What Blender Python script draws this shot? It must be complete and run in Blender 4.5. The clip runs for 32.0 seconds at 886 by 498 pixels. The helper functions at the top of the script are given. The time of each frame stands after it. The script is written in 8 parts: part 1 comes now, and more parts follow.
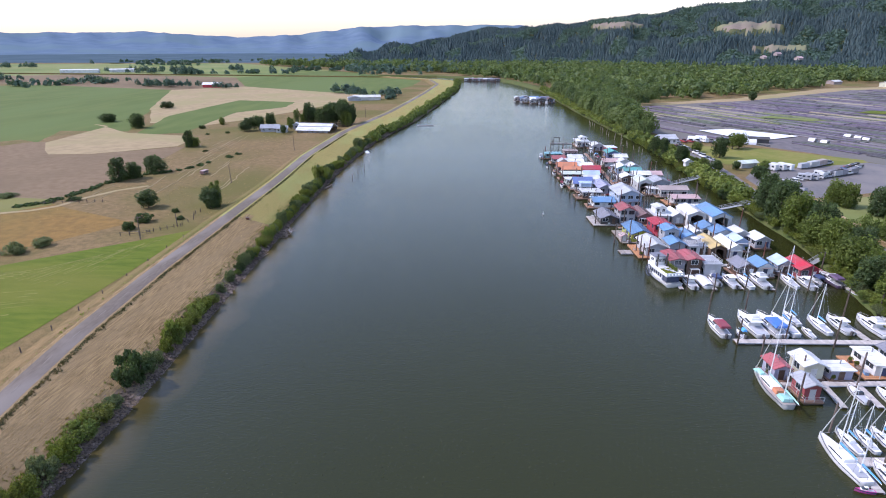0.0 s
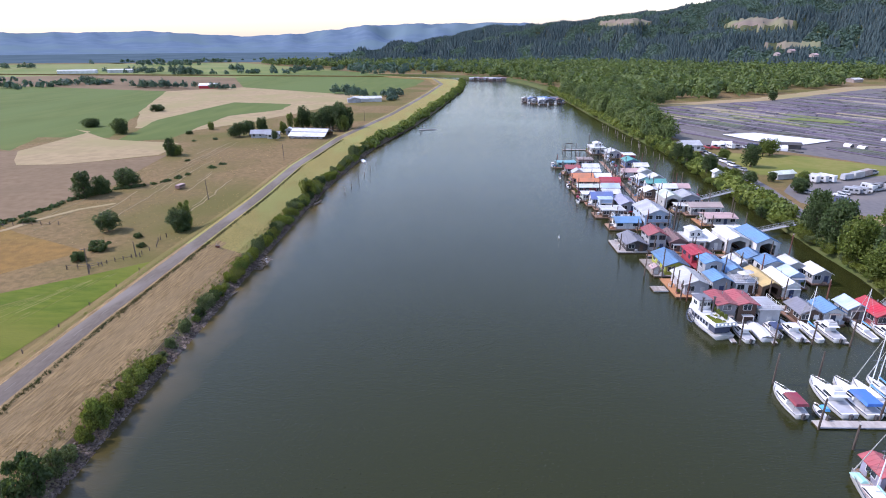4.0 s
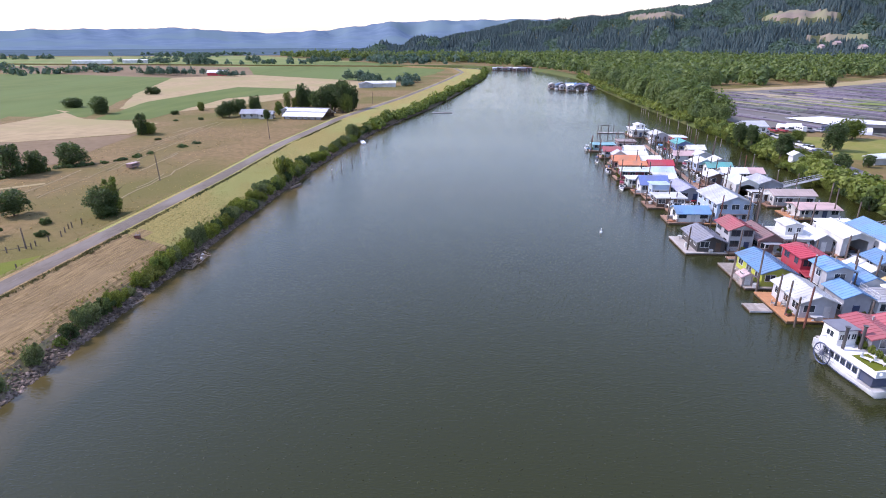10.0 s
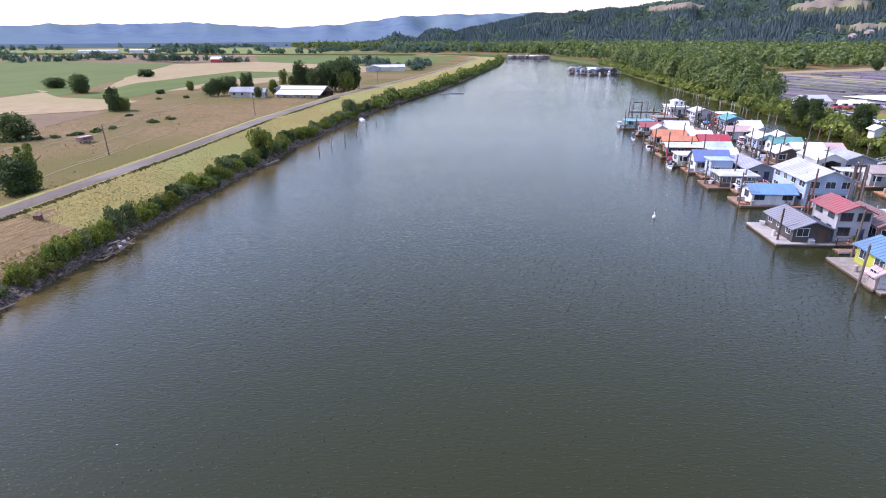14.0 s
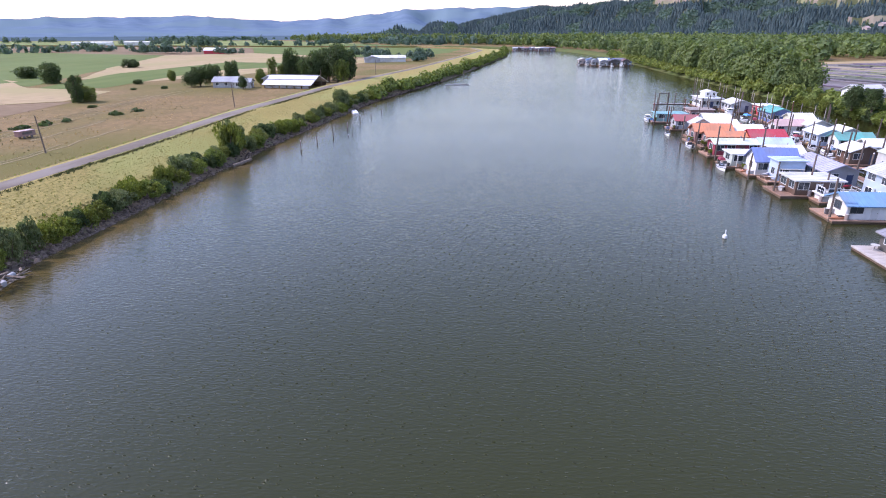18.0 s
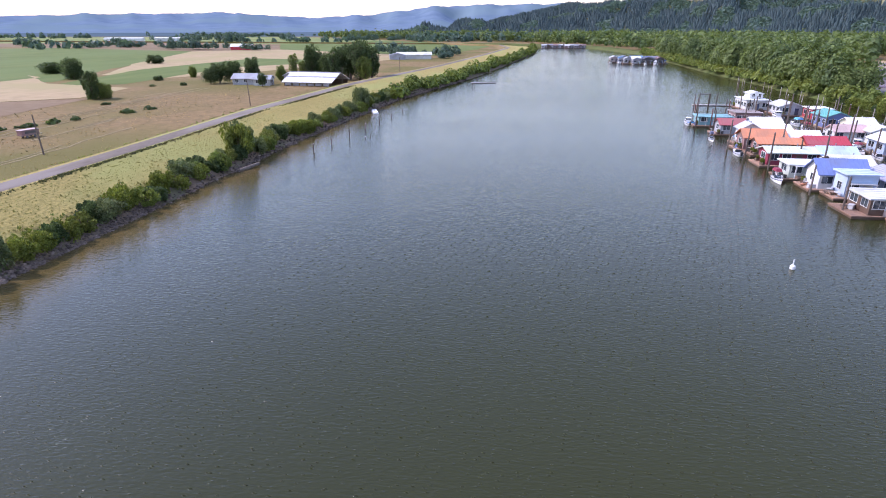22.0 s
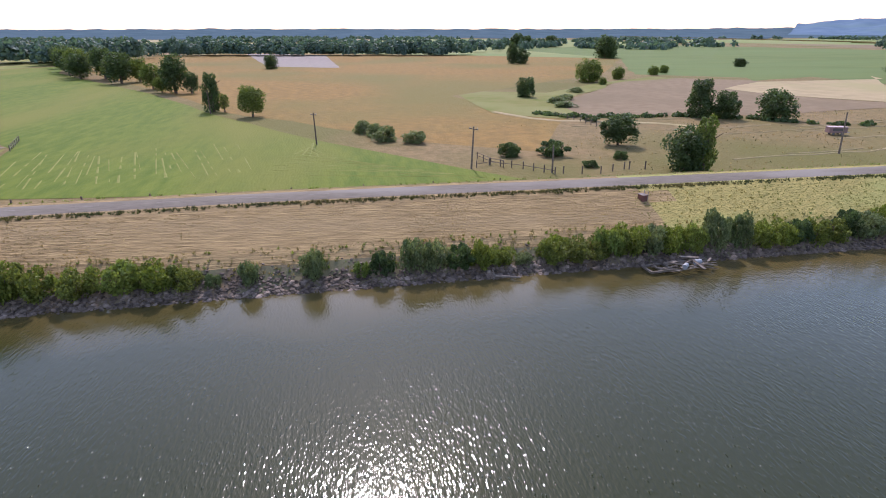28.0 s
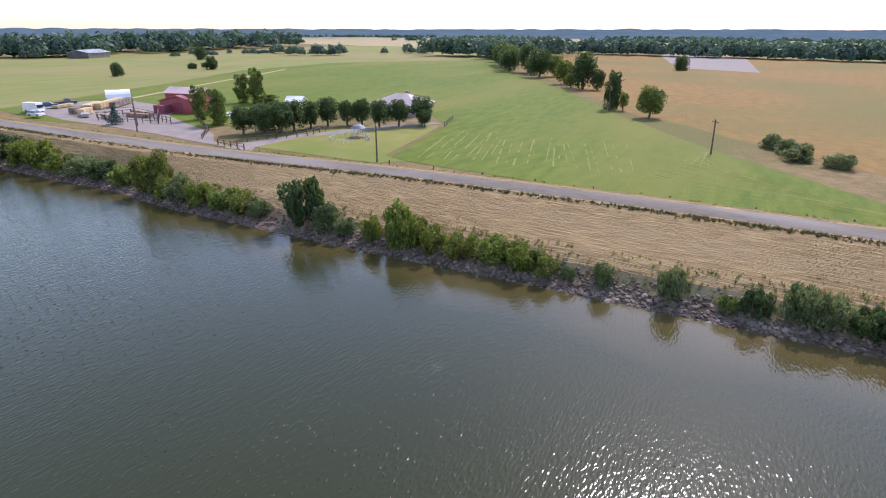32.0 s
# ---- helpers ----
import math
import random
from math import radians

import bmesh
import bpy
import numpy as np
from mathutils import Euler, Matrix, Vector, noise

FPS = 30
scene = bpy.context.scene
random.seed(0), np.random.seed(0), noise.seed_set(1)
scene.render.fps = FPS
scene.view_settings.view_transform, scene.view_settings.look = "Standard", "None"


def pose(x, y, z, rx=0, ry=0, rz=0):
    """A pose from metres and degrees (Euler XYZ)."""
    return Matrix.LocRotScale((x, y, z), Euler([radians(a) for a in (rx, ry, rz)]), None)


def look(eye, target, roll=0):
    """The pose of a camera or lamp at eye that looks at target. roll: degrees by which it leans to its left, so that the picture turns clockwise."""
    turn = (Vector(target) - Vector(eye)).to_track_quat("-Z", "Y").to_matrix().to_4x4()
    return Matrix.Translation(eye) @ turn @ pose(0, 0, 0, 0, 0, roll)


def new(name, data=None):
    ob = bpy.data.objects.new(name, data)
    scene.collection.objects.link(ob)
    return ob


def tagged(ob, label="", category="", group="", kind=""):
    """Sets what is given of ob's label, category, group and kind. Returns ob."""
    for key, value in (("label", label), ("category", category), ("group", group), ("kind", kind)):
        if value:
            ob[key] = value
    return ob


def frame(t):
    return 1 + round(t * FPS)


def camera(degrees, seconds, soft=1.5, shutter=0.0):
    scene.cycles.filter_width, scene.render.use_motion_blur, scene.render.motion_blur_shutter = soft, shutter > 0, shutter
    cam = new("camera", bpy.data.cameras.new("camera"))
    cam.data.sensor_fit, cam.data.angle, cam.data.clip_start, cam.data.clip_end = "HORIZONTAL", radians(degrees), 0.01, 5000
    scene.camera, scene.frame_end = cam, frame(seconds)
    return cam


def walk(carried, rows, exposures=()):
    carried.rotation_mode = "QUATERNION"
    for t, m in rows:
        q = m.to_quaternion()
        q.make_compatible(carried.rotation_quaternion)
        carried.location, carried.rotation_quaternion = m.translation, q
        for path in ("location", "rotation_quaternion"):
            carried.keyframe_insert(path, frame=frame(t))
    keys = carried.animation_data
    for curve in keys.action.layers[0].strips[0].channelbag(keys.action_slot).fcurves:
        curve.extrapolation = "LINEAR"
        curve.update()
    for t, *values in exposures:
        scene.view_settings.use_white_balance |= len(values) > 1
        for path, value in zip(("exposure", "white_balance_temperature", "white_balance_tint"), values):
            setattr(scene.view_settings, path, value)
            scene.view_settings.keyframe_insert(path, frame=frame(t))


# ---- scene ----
cam = camera(76.5, 32.0, 1.0)
PATH = [
    (0, (3.89, -13.06, 57.76), (1.12, 43.17, 37.00), 0.23),
    (0.5, (3.78, -9.82, 57.85), (0.95, 46.39, 37.05), 0.17),
    (1, (3.83, -6.35, 57.82), (0.86, 49.86, 37.04), 0.16),
    (1.5, (3.84, -3.10, 57.97), (0.83, 53.09, 37.15), 0.14),
    (2, (3.65, 0.28, 57.99), (0.58, 56.47, 37.15), 0.13),
    (2.5, (3.80, 3.74, 57.95), (0.63, 59.91, 37.08), 0.11),
    (3, (3.82, 7.08, 58.16), (0.57, 63.22, 37.23), 0.08),
    (3.5, (3.87, 10.34, 58.08), (0.57, 66.47, 37.15), 0.01),
    (5.5, (4.04, 23.67, 56.49), (0.49, 79.80, 35.59), -0.14),
    (6, (4.36, 27.07, 54.92), (0.76, 83.21, 34.04), -0.12),
    (6.5, (4.49, 30.59, 53.39), (0.96, 86.73, 32.49), -0.12),
    (7, (4.62, 33.88, 51.71), (1.22, 90.03, 30.82), -0.06),
    (7.5, (5.02, 37.28, 50.17), (1.77, 93.42, 29.27), -0.08),
    (8, (5.37, 40.47, 48.68), (2.31, 96.63, 27.77), -0.12),
    (8.5, (5.61, 43.86, 47.04), (3.49, 100.04, 26.10), -0.09),
    (9, (6.01, 47.24, 45.38), (3.14, 103.40, 24.43), -0.12),
    (9.5, (6.15, 50.49, 43.86), (1.79, 106.55, 22.90), -0.08),
    (10, (6.12, 54.01, 42.28), (0.40, 109.93, 21.29), -0.04),
    (10.5, (6.44, 57.81, 40.61), (-0.09, 113.62, 19.55), -0.12),
    (11, (6.40, 61.21, 39.09), (-0.29, 116.97, 17.97), -0.09),
    (11.5, (6.34, 64.69, 37.52), (-0.38, 120.45, 16.39), -0.05),
    (12, (6.07, 68.05, 35.82), (-0.68, 123.80, 14.70), 0.01),
    (12.5, (5.88, 71.63, 34.33), (-0.98, 127.34, 13.13), -0.20),
    (13, (5.52, 74.91, 32.77), (-1.41, 130.61, 11.56), -0.16),
    (13.5, (5.24, 78.35, 31.54), (-1.76, 134.01, 10.26), -0.18),
    (14, (4.97, 81.76, 30.42), (-2.14, 137.39, 9.09), -0.19),
    (14.5, (4.70, 84.97, 29.46), (-2.47, 140.58, 8.09), -0.18),
    (16.5, (2.93, 97.15, 27.15), (-4.35, 152.62, 5.47), -0.21),
    (17, (2.46, 99.90, 26.70), (-4.80, 155.36, 4.98), -0.19),
    (17.5, (1.99, 102.57, 26.47), (-5.25, 158.01, 4.69), -0.19),
    (18, (1.53, 105.10, 26.39), (-5.75, 160.52, 4.58), -0.14),
    (18.5, (1.03, 107.32, 26.46), (-6.25, 162.71, 4.58), -0.17),
    (19, (0.88, 109.47, 26.51), (-6.56, 164.82, 4.58), -0.15),
    (19.5, (0.63, 111.32, 26.46), (-6.91, 166.64, 4.48), -0.14),
    (20, (0.28, 112.89, 26.37), (-7.32, 168.18, 4.35), -0.08),
    (20.5, (-0.02, 114.24, 26.36), (-7.69, 169.51, 4.28), -0.02),
    (21, (-0.15, 115.15, 26.38), (-8.14, 170.34, 4.24), -0.01),
    (21.5, (0.95, 115.32, 26.03), (-8.00, 170.41, 4.00), -0.07),
    (22, (0.90, 115.45, 25.97), (-8.90, 170.38, 3.90), -0.02),
    (22.5, (0.84, 115.95, 25.81), (-10.27, 170.62, 3.73), 0.06),
    (23, (0.20, 117.65, 26.13), (-15.61, 171.07, 3.85), 0.06),
    (23.5, (-0.20, 118.05, 25.86), (-21.81, 169.43, 3.64), 0.17),
    (24, (-0.08, 118.21, 25.84), (-27.25, 166.87, 3.62), 0.25),
    (24.5, (-0.63, 118.71, 25.56), (-33.04, 164.07, 3.40), 0.31),
    (25, (-0.04, 118.78, 25.74), (-37.61, 159.95, 3.53), 0.27),
    (25.5, (-0.26, 119.16, 25.64), (-42.37, 155.67, 3.44), 0.26),
    (27.5, (-1.06, 119.99, 24.69), (-55.23, 133.80, 2.90), -0.11),
    (28, (-1.52, 120.09, 24.60), (-56.86, 128.05, 2.84), -0.11),
    (28.5, (-1.83, 120.02, 24.46), (-57.71, 122.13, 2.72), -0.09),
    (29, (-2.11, 120.00, 24.44), (-57.93, 116.60, 2.71), -0.06),
    (29.5, (-2.08, 120.04, 24.62), (-57.33, 111.42, 2.86), 0.13),
    (30, (-2.54, 119.85, 24.47), (-56.76, 106.20, 2.72), 0.09),
    (30.5, (-2.89, 119.78, 24.43), (-55.93, 102.05, 2.68), 0.17),
    (31, (-3.20, 119.80, 24.33), (-54.89, 98.45, 2.60), 0.13),
    (31.5, (-3.36, 119.75, 24.33), (-53.51, 95.01, 2.59), 0.14),
    (32, (-3.71, 119.75, 24.29), (-52.15, 91.82, 2.53), 0.20),
]
walk(cam, [(t, look(eye, target, roll)) for t, eye, target, roll in PATH], [(0.0, 0.19, 5900, 26), (14.0, 0.46, 6000, 32), (21.0, 0.49, 5950, 33), (28.0, 0.31, 6100, 26), (32.0, 0.41, 6050, 25)])

from mathutils.geometry import delaunay_2d_cdt

# ---- light ----
SUN_AZ, SUN_EL = -89.5, 46.0
world = bpy.data.worlds.new("sky")
scene.world = world
world.use_nodes = True
wn = world.node_tree.nodes
sky = wn.new("ShaderNodeTexSky")
sky.sky_type = "NISHITA"
sky.sun_disc = False
sky.sun_elevation, sky.sun_rotation = radians(SUN_EL), radians(SUN_AZ)
sky.air_density, sky.dust_density, sky.ozone_density = 1.5, 1.0, 1.8
wn["Background"].inputs[1].default_value = 0.15
tint = wn.new("ShaderNodeMix")
tint.data_type, tint.blend_type = "RGBA", "MULTIPLY"
tint.inputs[0].default_value, tint.inputs[7].default_value = 1.0, (1.45, 1.48, 1.56, 1)
world.node_tree.links.new(sky.outputs[0], tint.inputs[6])
# thin summer haze over the whole sky
haze = wn.new("ShaderNodeMix")
haze.data_type = "RGBA"
haze.inputs[0].default_value, haze.inputs[7].default_value = 0.16, (6.0, 6.8, 7.8, 1)
world.node_tree.links.new(tint.outputs[2], haze.inputs[6])
world.node_tree.links.new(haze.outputs[2], wn["Background"].inputs[0])
sun_data = bpy.data.lights.new("sun", "SUN")
sun_data.energy, sun_data.angle, sun_data.color = 3.7, radians(0.53), (1.0, 0.94, 0.86)
sun_dir = Vector((math.sin(radians(SUN_AZ)) * math.cos(radians(SUN_EL)), math.cos(radians(SUN_AZ)) * math.cos(radians(SUN_EL)), math.sin(radians(SUN_EL))))
sun = new("sun", sun_data)
sun.matrix_world = look(sun_dir * 300, (0, 0, 0))

# ---- materials ----


def M(name, c1, c2, scale=1.0, rough=0.7, bump=0.0, bscale=None, metal=0.0, rand=0.0, c3=None, scale3=0.05, spec=0.4, stretch=None, island=False, bdist=0.1):
    """A surface whose colour runs between c1 and c2 at a small scale and towards c3 in large patches."""
    m = bpy.data.materials.new(name)
    m.use_nodes = True
    nt = m.node_tree
    N, Lk = nt.nodes, nt.links
    b = N["Principled BSDF"]
    b.inputs["Roughness"].default_value, b.inputs["Metallic"].default_value = rough, metal
    b.inputs["Specular IOR Level"].default_value = spec if rough < 0.88 else min(spec, 0.12)
    geo = N.new("ShaderNodeNewGeometry")
    vec = geo.outputs["Position"]
    if stretch:
        mp = N.new("ShaderNodeMapping")
        mp.inputs["Scale"].default_value = stretch
        Lk.new(vec, mp.inputs[0])
        vec = mp.outputs[0]

    def noise_tex(s, detail=4.0):
        n = N.new("ShaderNodeTexNoise")
        n.inputs["Scale"].default_value, n.inputs["Detail"].default_value = s, detail
        Lk.new(vec, n.inputs["Vector"])
        return n.outputs["Fac"]

    def ramp(fac, a, z):
        r = N.new("ShaderNodeMapRange")
        r.inputs["From Min"].default_value, r.inputs["From Max"].default_value = a, z
        Lk.new(fac, r.inputs["Value"])
        return r.outputs[0]

    def mix(fac, a, z, kind="MIX"):
        x = N.new("ShaderNodeMix")
        x.data_type, x.blend_type = "RGBA", kind
        for sock, v in ((x.inputs[0], fac), (x.inputs[6], a), (x.inputs[7], z)):
            if isinstance(v, (tuple, list)):
                sock.default_value = (*v, 1) if len(v) == 3 else v
            elif isinstance(v, float):
                sock.default_value = v
            else:
                Lk.new(v, sock)
        return x.outputs[2]

    col = mix(ramp(noise_tex(scale, 9.0), 0.35, 0.65), c1, c2)
    if c3:
        col = mix(ramp(noise_tex(scale3, 3.0), 0.45, 0.62), col, c3)
    if rand or island:
        if island:
            f = geo.outputs["Random Per Island"]
        else:
            f = N.new("ShaderNodeObjectInfo").outputs["Random"]
        r = N.new("ShaderNodeMapRange")
        r.inputs["To Min"].default_value, r.inputs["To Max"].default_value = 1 - rand, 1 + rand
        Lk.new(f, r.inputs["Value"])
        hs = N.new("ShaderNodeHueSaturation")
        Lk.new(r.outputs[0], hs.inputs["Value"])
        Lk.new(col, hs.inputs["Color"])
        col = hs.outputs[0]
    Lk.new(col, b.inputs["Base Color"])
    if bump:
        bp = N.new("ShaderNodeBump")
        bp.inputs["Strength"].default_value, bp.inputs["Distance"].default_value = bump, bdist
        Lk.new(noise_tex(bscale or scale * 2, 5.0), bp.inputs["Height"])
        Lk.new(bp.outputs[0], b.inputs["Normal"])
    return m


MEADOW = M("yellow_meadow", (0.190, 0.180, 0.052), (0.145, 0.160, 0.040), 0.12, 0.95, 0.4, 1.5, c3=(0.215, 0.172, 0.066), scale3=0.012, stretch=(0.5, 1.2, 1.0))
PASTURE = M("dry_pasture", (0.212, 0.142, 0.064), (0.142, 0.103, 0.044), 0.55, 0.95, 0.8, 1.8, c3=(0.120, 0.104, 0.030), scale3=0.018, bdist=0.3)
STRAW = M("mown_straw", (0.37, 0.258, 0.122), (0.175, 0.118, 0.056), 2.6, 0.95, 0.8, 5.0, c3=(0.26, 0.185, 0.095), scale3=0.06, stretch=(2.2, 0.12, 1.0), bdist=0.3)
YELLOWGRASS = M("yellow_grass", (0.36, 0.285, 0.095), (0.24, 0.205, 0.068), 2.0, 0.95, 0.8, 4.0, c3=(0.29, 0.28, 0.09), scale3=0.05, stretch=(1.6, 0.6, 1.0), bdist=0.4)
EASTBANK = M("east_bank", (0.072, 0.090, 0.026), (0.105, 0.105, 0.040), 0.4, 0.95, 0.5, 2.0, c3=(0.075, 0.10, 0.03), scale3=0.06)
MUD = M("bank_mud", (0.125, 0.088, 0.056), (0.195, 0.138, 0.090), 0.8, 0.9, 0.7, 3.0, c3=(0.12, 0.11, 0.06), scale3=0.15)
GRAVEL = M("gravel_road", (0.122, 0.100, 0.078), (0.157, 0.131, 0.104), 1.6, 0.9, 0.3, 9.0, c3=(0.19, 0.164, 0.138), scale3=0.12, stretch=(1.6, 0.35, 1.0))
HAY = M("green_hay", (0.072, 0.106, 0.008), (0.112, 0.136, 0.014), 0.5, 0.9, 0.5, 2.0, c3=(0.136, 0.136, 0.022), scale3=0.02, stretch=(0.35, 1.3, 1.0), bdist=0.25)
CROP = M("green_crop", (0.082, 0.114, 0.026), (0.108, 0.134, 0.034), 0.1, 0.9, 0.4, 1.0, c3=(0.100, 0.134, 0.036), scale3=0.012, stretch=(1.0, 0.2, 1.0))
CROP_PALE = M("pale_crop", (0.155, 0.180, 0.056), (0.195, 0.195, 0.070), 0.05, 0.9, c3=(0.125, 0.165, 0.045), scale3=0.006)
STUBBLE = M("tan_stubble", (0.33, 0.25, 0.135), (0.27, 0.205, 0.11), 0.2, 0.95, 0.4, 1.2, c3=(0.27, 0.225, 0.105), scale3=0.02)
OCHRE = M("ochre_field", (0.235, 0.138, 0.040), (0.168, 0.104, 0.032), 0.4, 0.95, 0.8, 1.8, c3=(0.150, 0.118, 0.034), scale3=0.011, bdist=0.3)
PLOUGH = M("ploughed_soil", (0.162, 0.112, 0.062), (0.200, 0.142, 0.082), 0.3, 0.95, 0.5, 1.5, c3=(0.150, 0.108, 0.060), scale3=0.015)
SWALE = M("ditch_grass", (0.122, 0.132, 0.026), (0.168, 0.148, 0.046), 0.2, 0.95, 0.5, 1.5, c3=(0.170, 0.162, 0.052), scale3=0.04)
GREYSOIL = M("grey_soil", (0.250, 0.205, 0.175), (0.205, 0.170, 0.145), 0.3, 0.95)
LAWN = M("dry_lawn", (0.165, 0.168, 0.036), (0.205, 0.185, 0.055), 0.3, 0.95, 0.4, 2.0, c3=(0.135, 0.155, 0.03), scale3=0.05)
WINDROW = M("hay_windrow", (0.200, 0.188, 0.058), (0.150, 0.162, 0.036), 0.9, 0.95, 0.6, 3.0)
ASPHALT = M("asphalt", (0.12, 0.112, 0.108), (0.15, 0.138, 0.130), 0.6, 0.85, 0.2, 6.0, c3=(0.175, 0.155, 0.138), scale3=0.05)
POTS_DARK = M("nursery_bed_dark", (0.050, 0.046, 0.052), (0.092, 0.082, 0.084), 0.35, 0.85, 0.8, 1.2, c3=(0.10, 0.115, 0.075), scale3=0.03, bdist=0.5)
POTS_MID = M("nursery_bed_grey", (0.115, 0.102, 0.104), (0.160, 0.142, 0.138), 0.3, 0.9, 0.4, 1.5, c3=(0.145, 0.135, 0.115), scale3=0.02)
PLASTIC = M("white_sheeting", (0.74, 0.74, 0.76), (0.66, 0.66, 0.69), 0.3, 0.5)
ROCK = M("riprap_stone", (0.075, 0.056, 0.043), (0.185, 0.140, 0.110), 0.9, 0.9, 0.4, 5.0, rand=0.45, island=True)
ROCK_P = M("riprap_stone_piece", (0.10, 0.075, 0.056), (0.235, 0.180, 0.142), 0.9, 0.9, 0.4, 5.0, rand=0.4)
BARK = M("bark", (0.10, 0.075, 0.055), (0.16, 0.125, 0.095), 3.0, 0.95, 0.5, 8.0)
WOODGREY = M("weathered_wood", (0.26, 0.225, 0.195), (0.35, 0.31, 0.27), 1.2, 0.9, 0.3, 6.0, stretch=(1, 1, 4), rand=0.2)
POLEWOOD = M("pole_wood", (0.105, 0.080, 0.062), (0.175, 0.138, 0.110), 1.2, 0.9, 0.3, 6.0, stretch=(1, 1, 4), rand=0.2)
DRIFT = M("driftwood", (0.135, 0.105, 0.082), (0.235, 0.195, 0.160), 1.5, 0.9, 0.3, 6.0, rand=0.25)
DECK = M("brown_deck", (0.31, 0.185, 0.12), (0.23, 0.145, 0.10), 1.0, 0.85, 0.2, 6.0, rand=0.25)
DECK_OR = M("orange_deck", (0.46, 0.225, 0.105), (0.38, 0.185, 0.085), 0.9, 0.8, 0.2, 6.0)
DOCKM = M("dock_planks", (0.38, 0.345, 0.31), (0.46, 0.42, 0.38), 0.8, 0.9, 0.2, 6.0, rand=0.12)
PILE = M("creosote_pile", (0.085, 0.065, 0.055), (0.145, 0.115, 0.095), 1.4, 0.9, 0.3, 4.0, stretch=(1, 1, 0.3), rand=0.3)
RUST = M("rusty_pile", (0.17, 0.065, 0.045), (0.115, 0.05, 0.04), 1.4, 0.8, 0.3, 4.0, stretch=(1, 1, 0.3))


def leaf(name, a, b, c, k=0.35):
    m = M(name, a, b, 0.5, 0.6, rand=k, island=True, c3=c, scale3=0.12, spec=0.25)
    nd, lk = m.node_tree.nodes, m.node_tree.links
    pb = nd["Principled BSDF"]
    thin, both = nd.new("ShaderNodeBsdfTranslucent"), nd.new("ShaderNodeMixShader")
    glow = nd.new("ShaderNodeMix")
    glow.data_type, glow.blend_type = "RGBA", "MULTIPLY"
    glow.inputs[0].default_value, glow.inputs[7].default_value = 1.0, (1.25, 1.25, 0.7, 1)
    lk.new(pb.inputs["Base Color"].links[0].from_socket, glow.inputs[6])
    lk.new(glow.outputs[2], thin.inputs[0])
    both.inputs[0].default_value = 0.36
    lk.new(pb.outputs[0], both.inputs[1])
    lk.new(thin.outputs[0], both.inputs[2])
    lk.new(both.outputs[0], nd["Material Output"].inputs[0])
    return m


LEAF = leaf("leaf_green", (0.095, 0.130, 0.026), (0.145, 0.185, 0.036), (0.110, 0.145, 0.034))
BUSHLEAF = leaf("bush_leaf", (0.118, 0.150, 0.024), (0.175, 0.208, 0.034), (0.135, 0.150, 0.034))
LEAF_DARK = leaf("leaf_dark", (0.052, 0.082, 0.030), (0.082, 0.120, 0.040), (0.062, 0.092, 0.036))
LEAF_YEL = leaf("leaf_yellow", (0.150, 0.190, 0.038), (0.205, 0.240, 0.052), (0.120, 0.165, 0.038))
LEAF_GREY = leaf("leaf_willow", (0.125, 0.155, 0.066), (0.175, 0.200, 0.090), (0.110, 0.145, 0.060))
# LEAF_CON and LEAF_HILL are tinted blue to imitate haze over far woods.
LEAF_CON = leaf("needle_hazed", (0.050, 0.084, 0.086), (0.076, 0.116, 0.114), (0.062, 0.098, 0.098), 0.22)
LEAF_HILL = leaf("hazed_broadleaf", (0.066, 0.110, 0.086), (0.090, 0.142, 0.106), (0.078, 0.126, 0.096), 0.18)
LEAF_VALLEY = leaf("valley_leaf", (0.104, 0.146, 0.044), (0.150, 0.196, 0.058), (0.122, 0.164, 0.054), 0.25)
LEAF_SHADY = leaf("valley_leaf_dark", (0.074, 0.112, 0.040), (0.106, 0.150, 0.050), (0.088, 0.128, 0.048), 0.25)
DRYSTALK = leaf("dry_weeds", (0.26, 0.20, 0.09), (0.33, 0.25, 0.12), (0.18, 0.17, 0.06), 0.3)

# Water: a dark green-brown body under a rippled surface.
WATER = bpy.data.materials.new("river_water")
WATER.use_nodes = True
nt = WATER.node_tree
b = nt.nodes["Principled BSDF"]
b.inputs["IOR"].default_value = 1.31
b.inputs["Specular IOR Level"].default_value = 0.5
geo = nt.nodes.new("ShaderNodeNewGeometry")


def water_noise(scale, stretch, detail, rot=0.0):
    mp = nt.nodes.new("ShaderNodeMapping")
    mp.inputs["Scale"].default_value = stretch
    mp.inputs["Rotation"].default_value = (0, 0, radians(rot))
    nt.links.new(geo.outputs["Position"], mp.inputs[0])
    n = nt.nodes.new("ShaderNodeTexNoise")
    n.inputs["Scale"].default_value, n.inputs["Detail"].default_value = scale, detail
    nt.links.new(mp.outputs[0], n.inputs["Vector"])
    return n.outputs["Fac"]


def water_math(op, a, c):
    x = nt.nodes.new("ShaderNodeMath")
    x.operation = op
    for sock, v in zip(x.inputs, (a, c)):
        if isinstance(v, float):
            sock.default_value = v
        else:
            nt.links.new(v, sock)
    return x.outputs[0]


# long and short ripples across the stream
ripple = water_math("ADD", water_math("MULTIPLY", water_noise(1.6, (0.5, 1.3, 1), 1.0, 14), 0.10), water_math("MULTIPLY", water_noise(3.7, (0.50, 1.3, 1), 1.0, -8), 0.165))
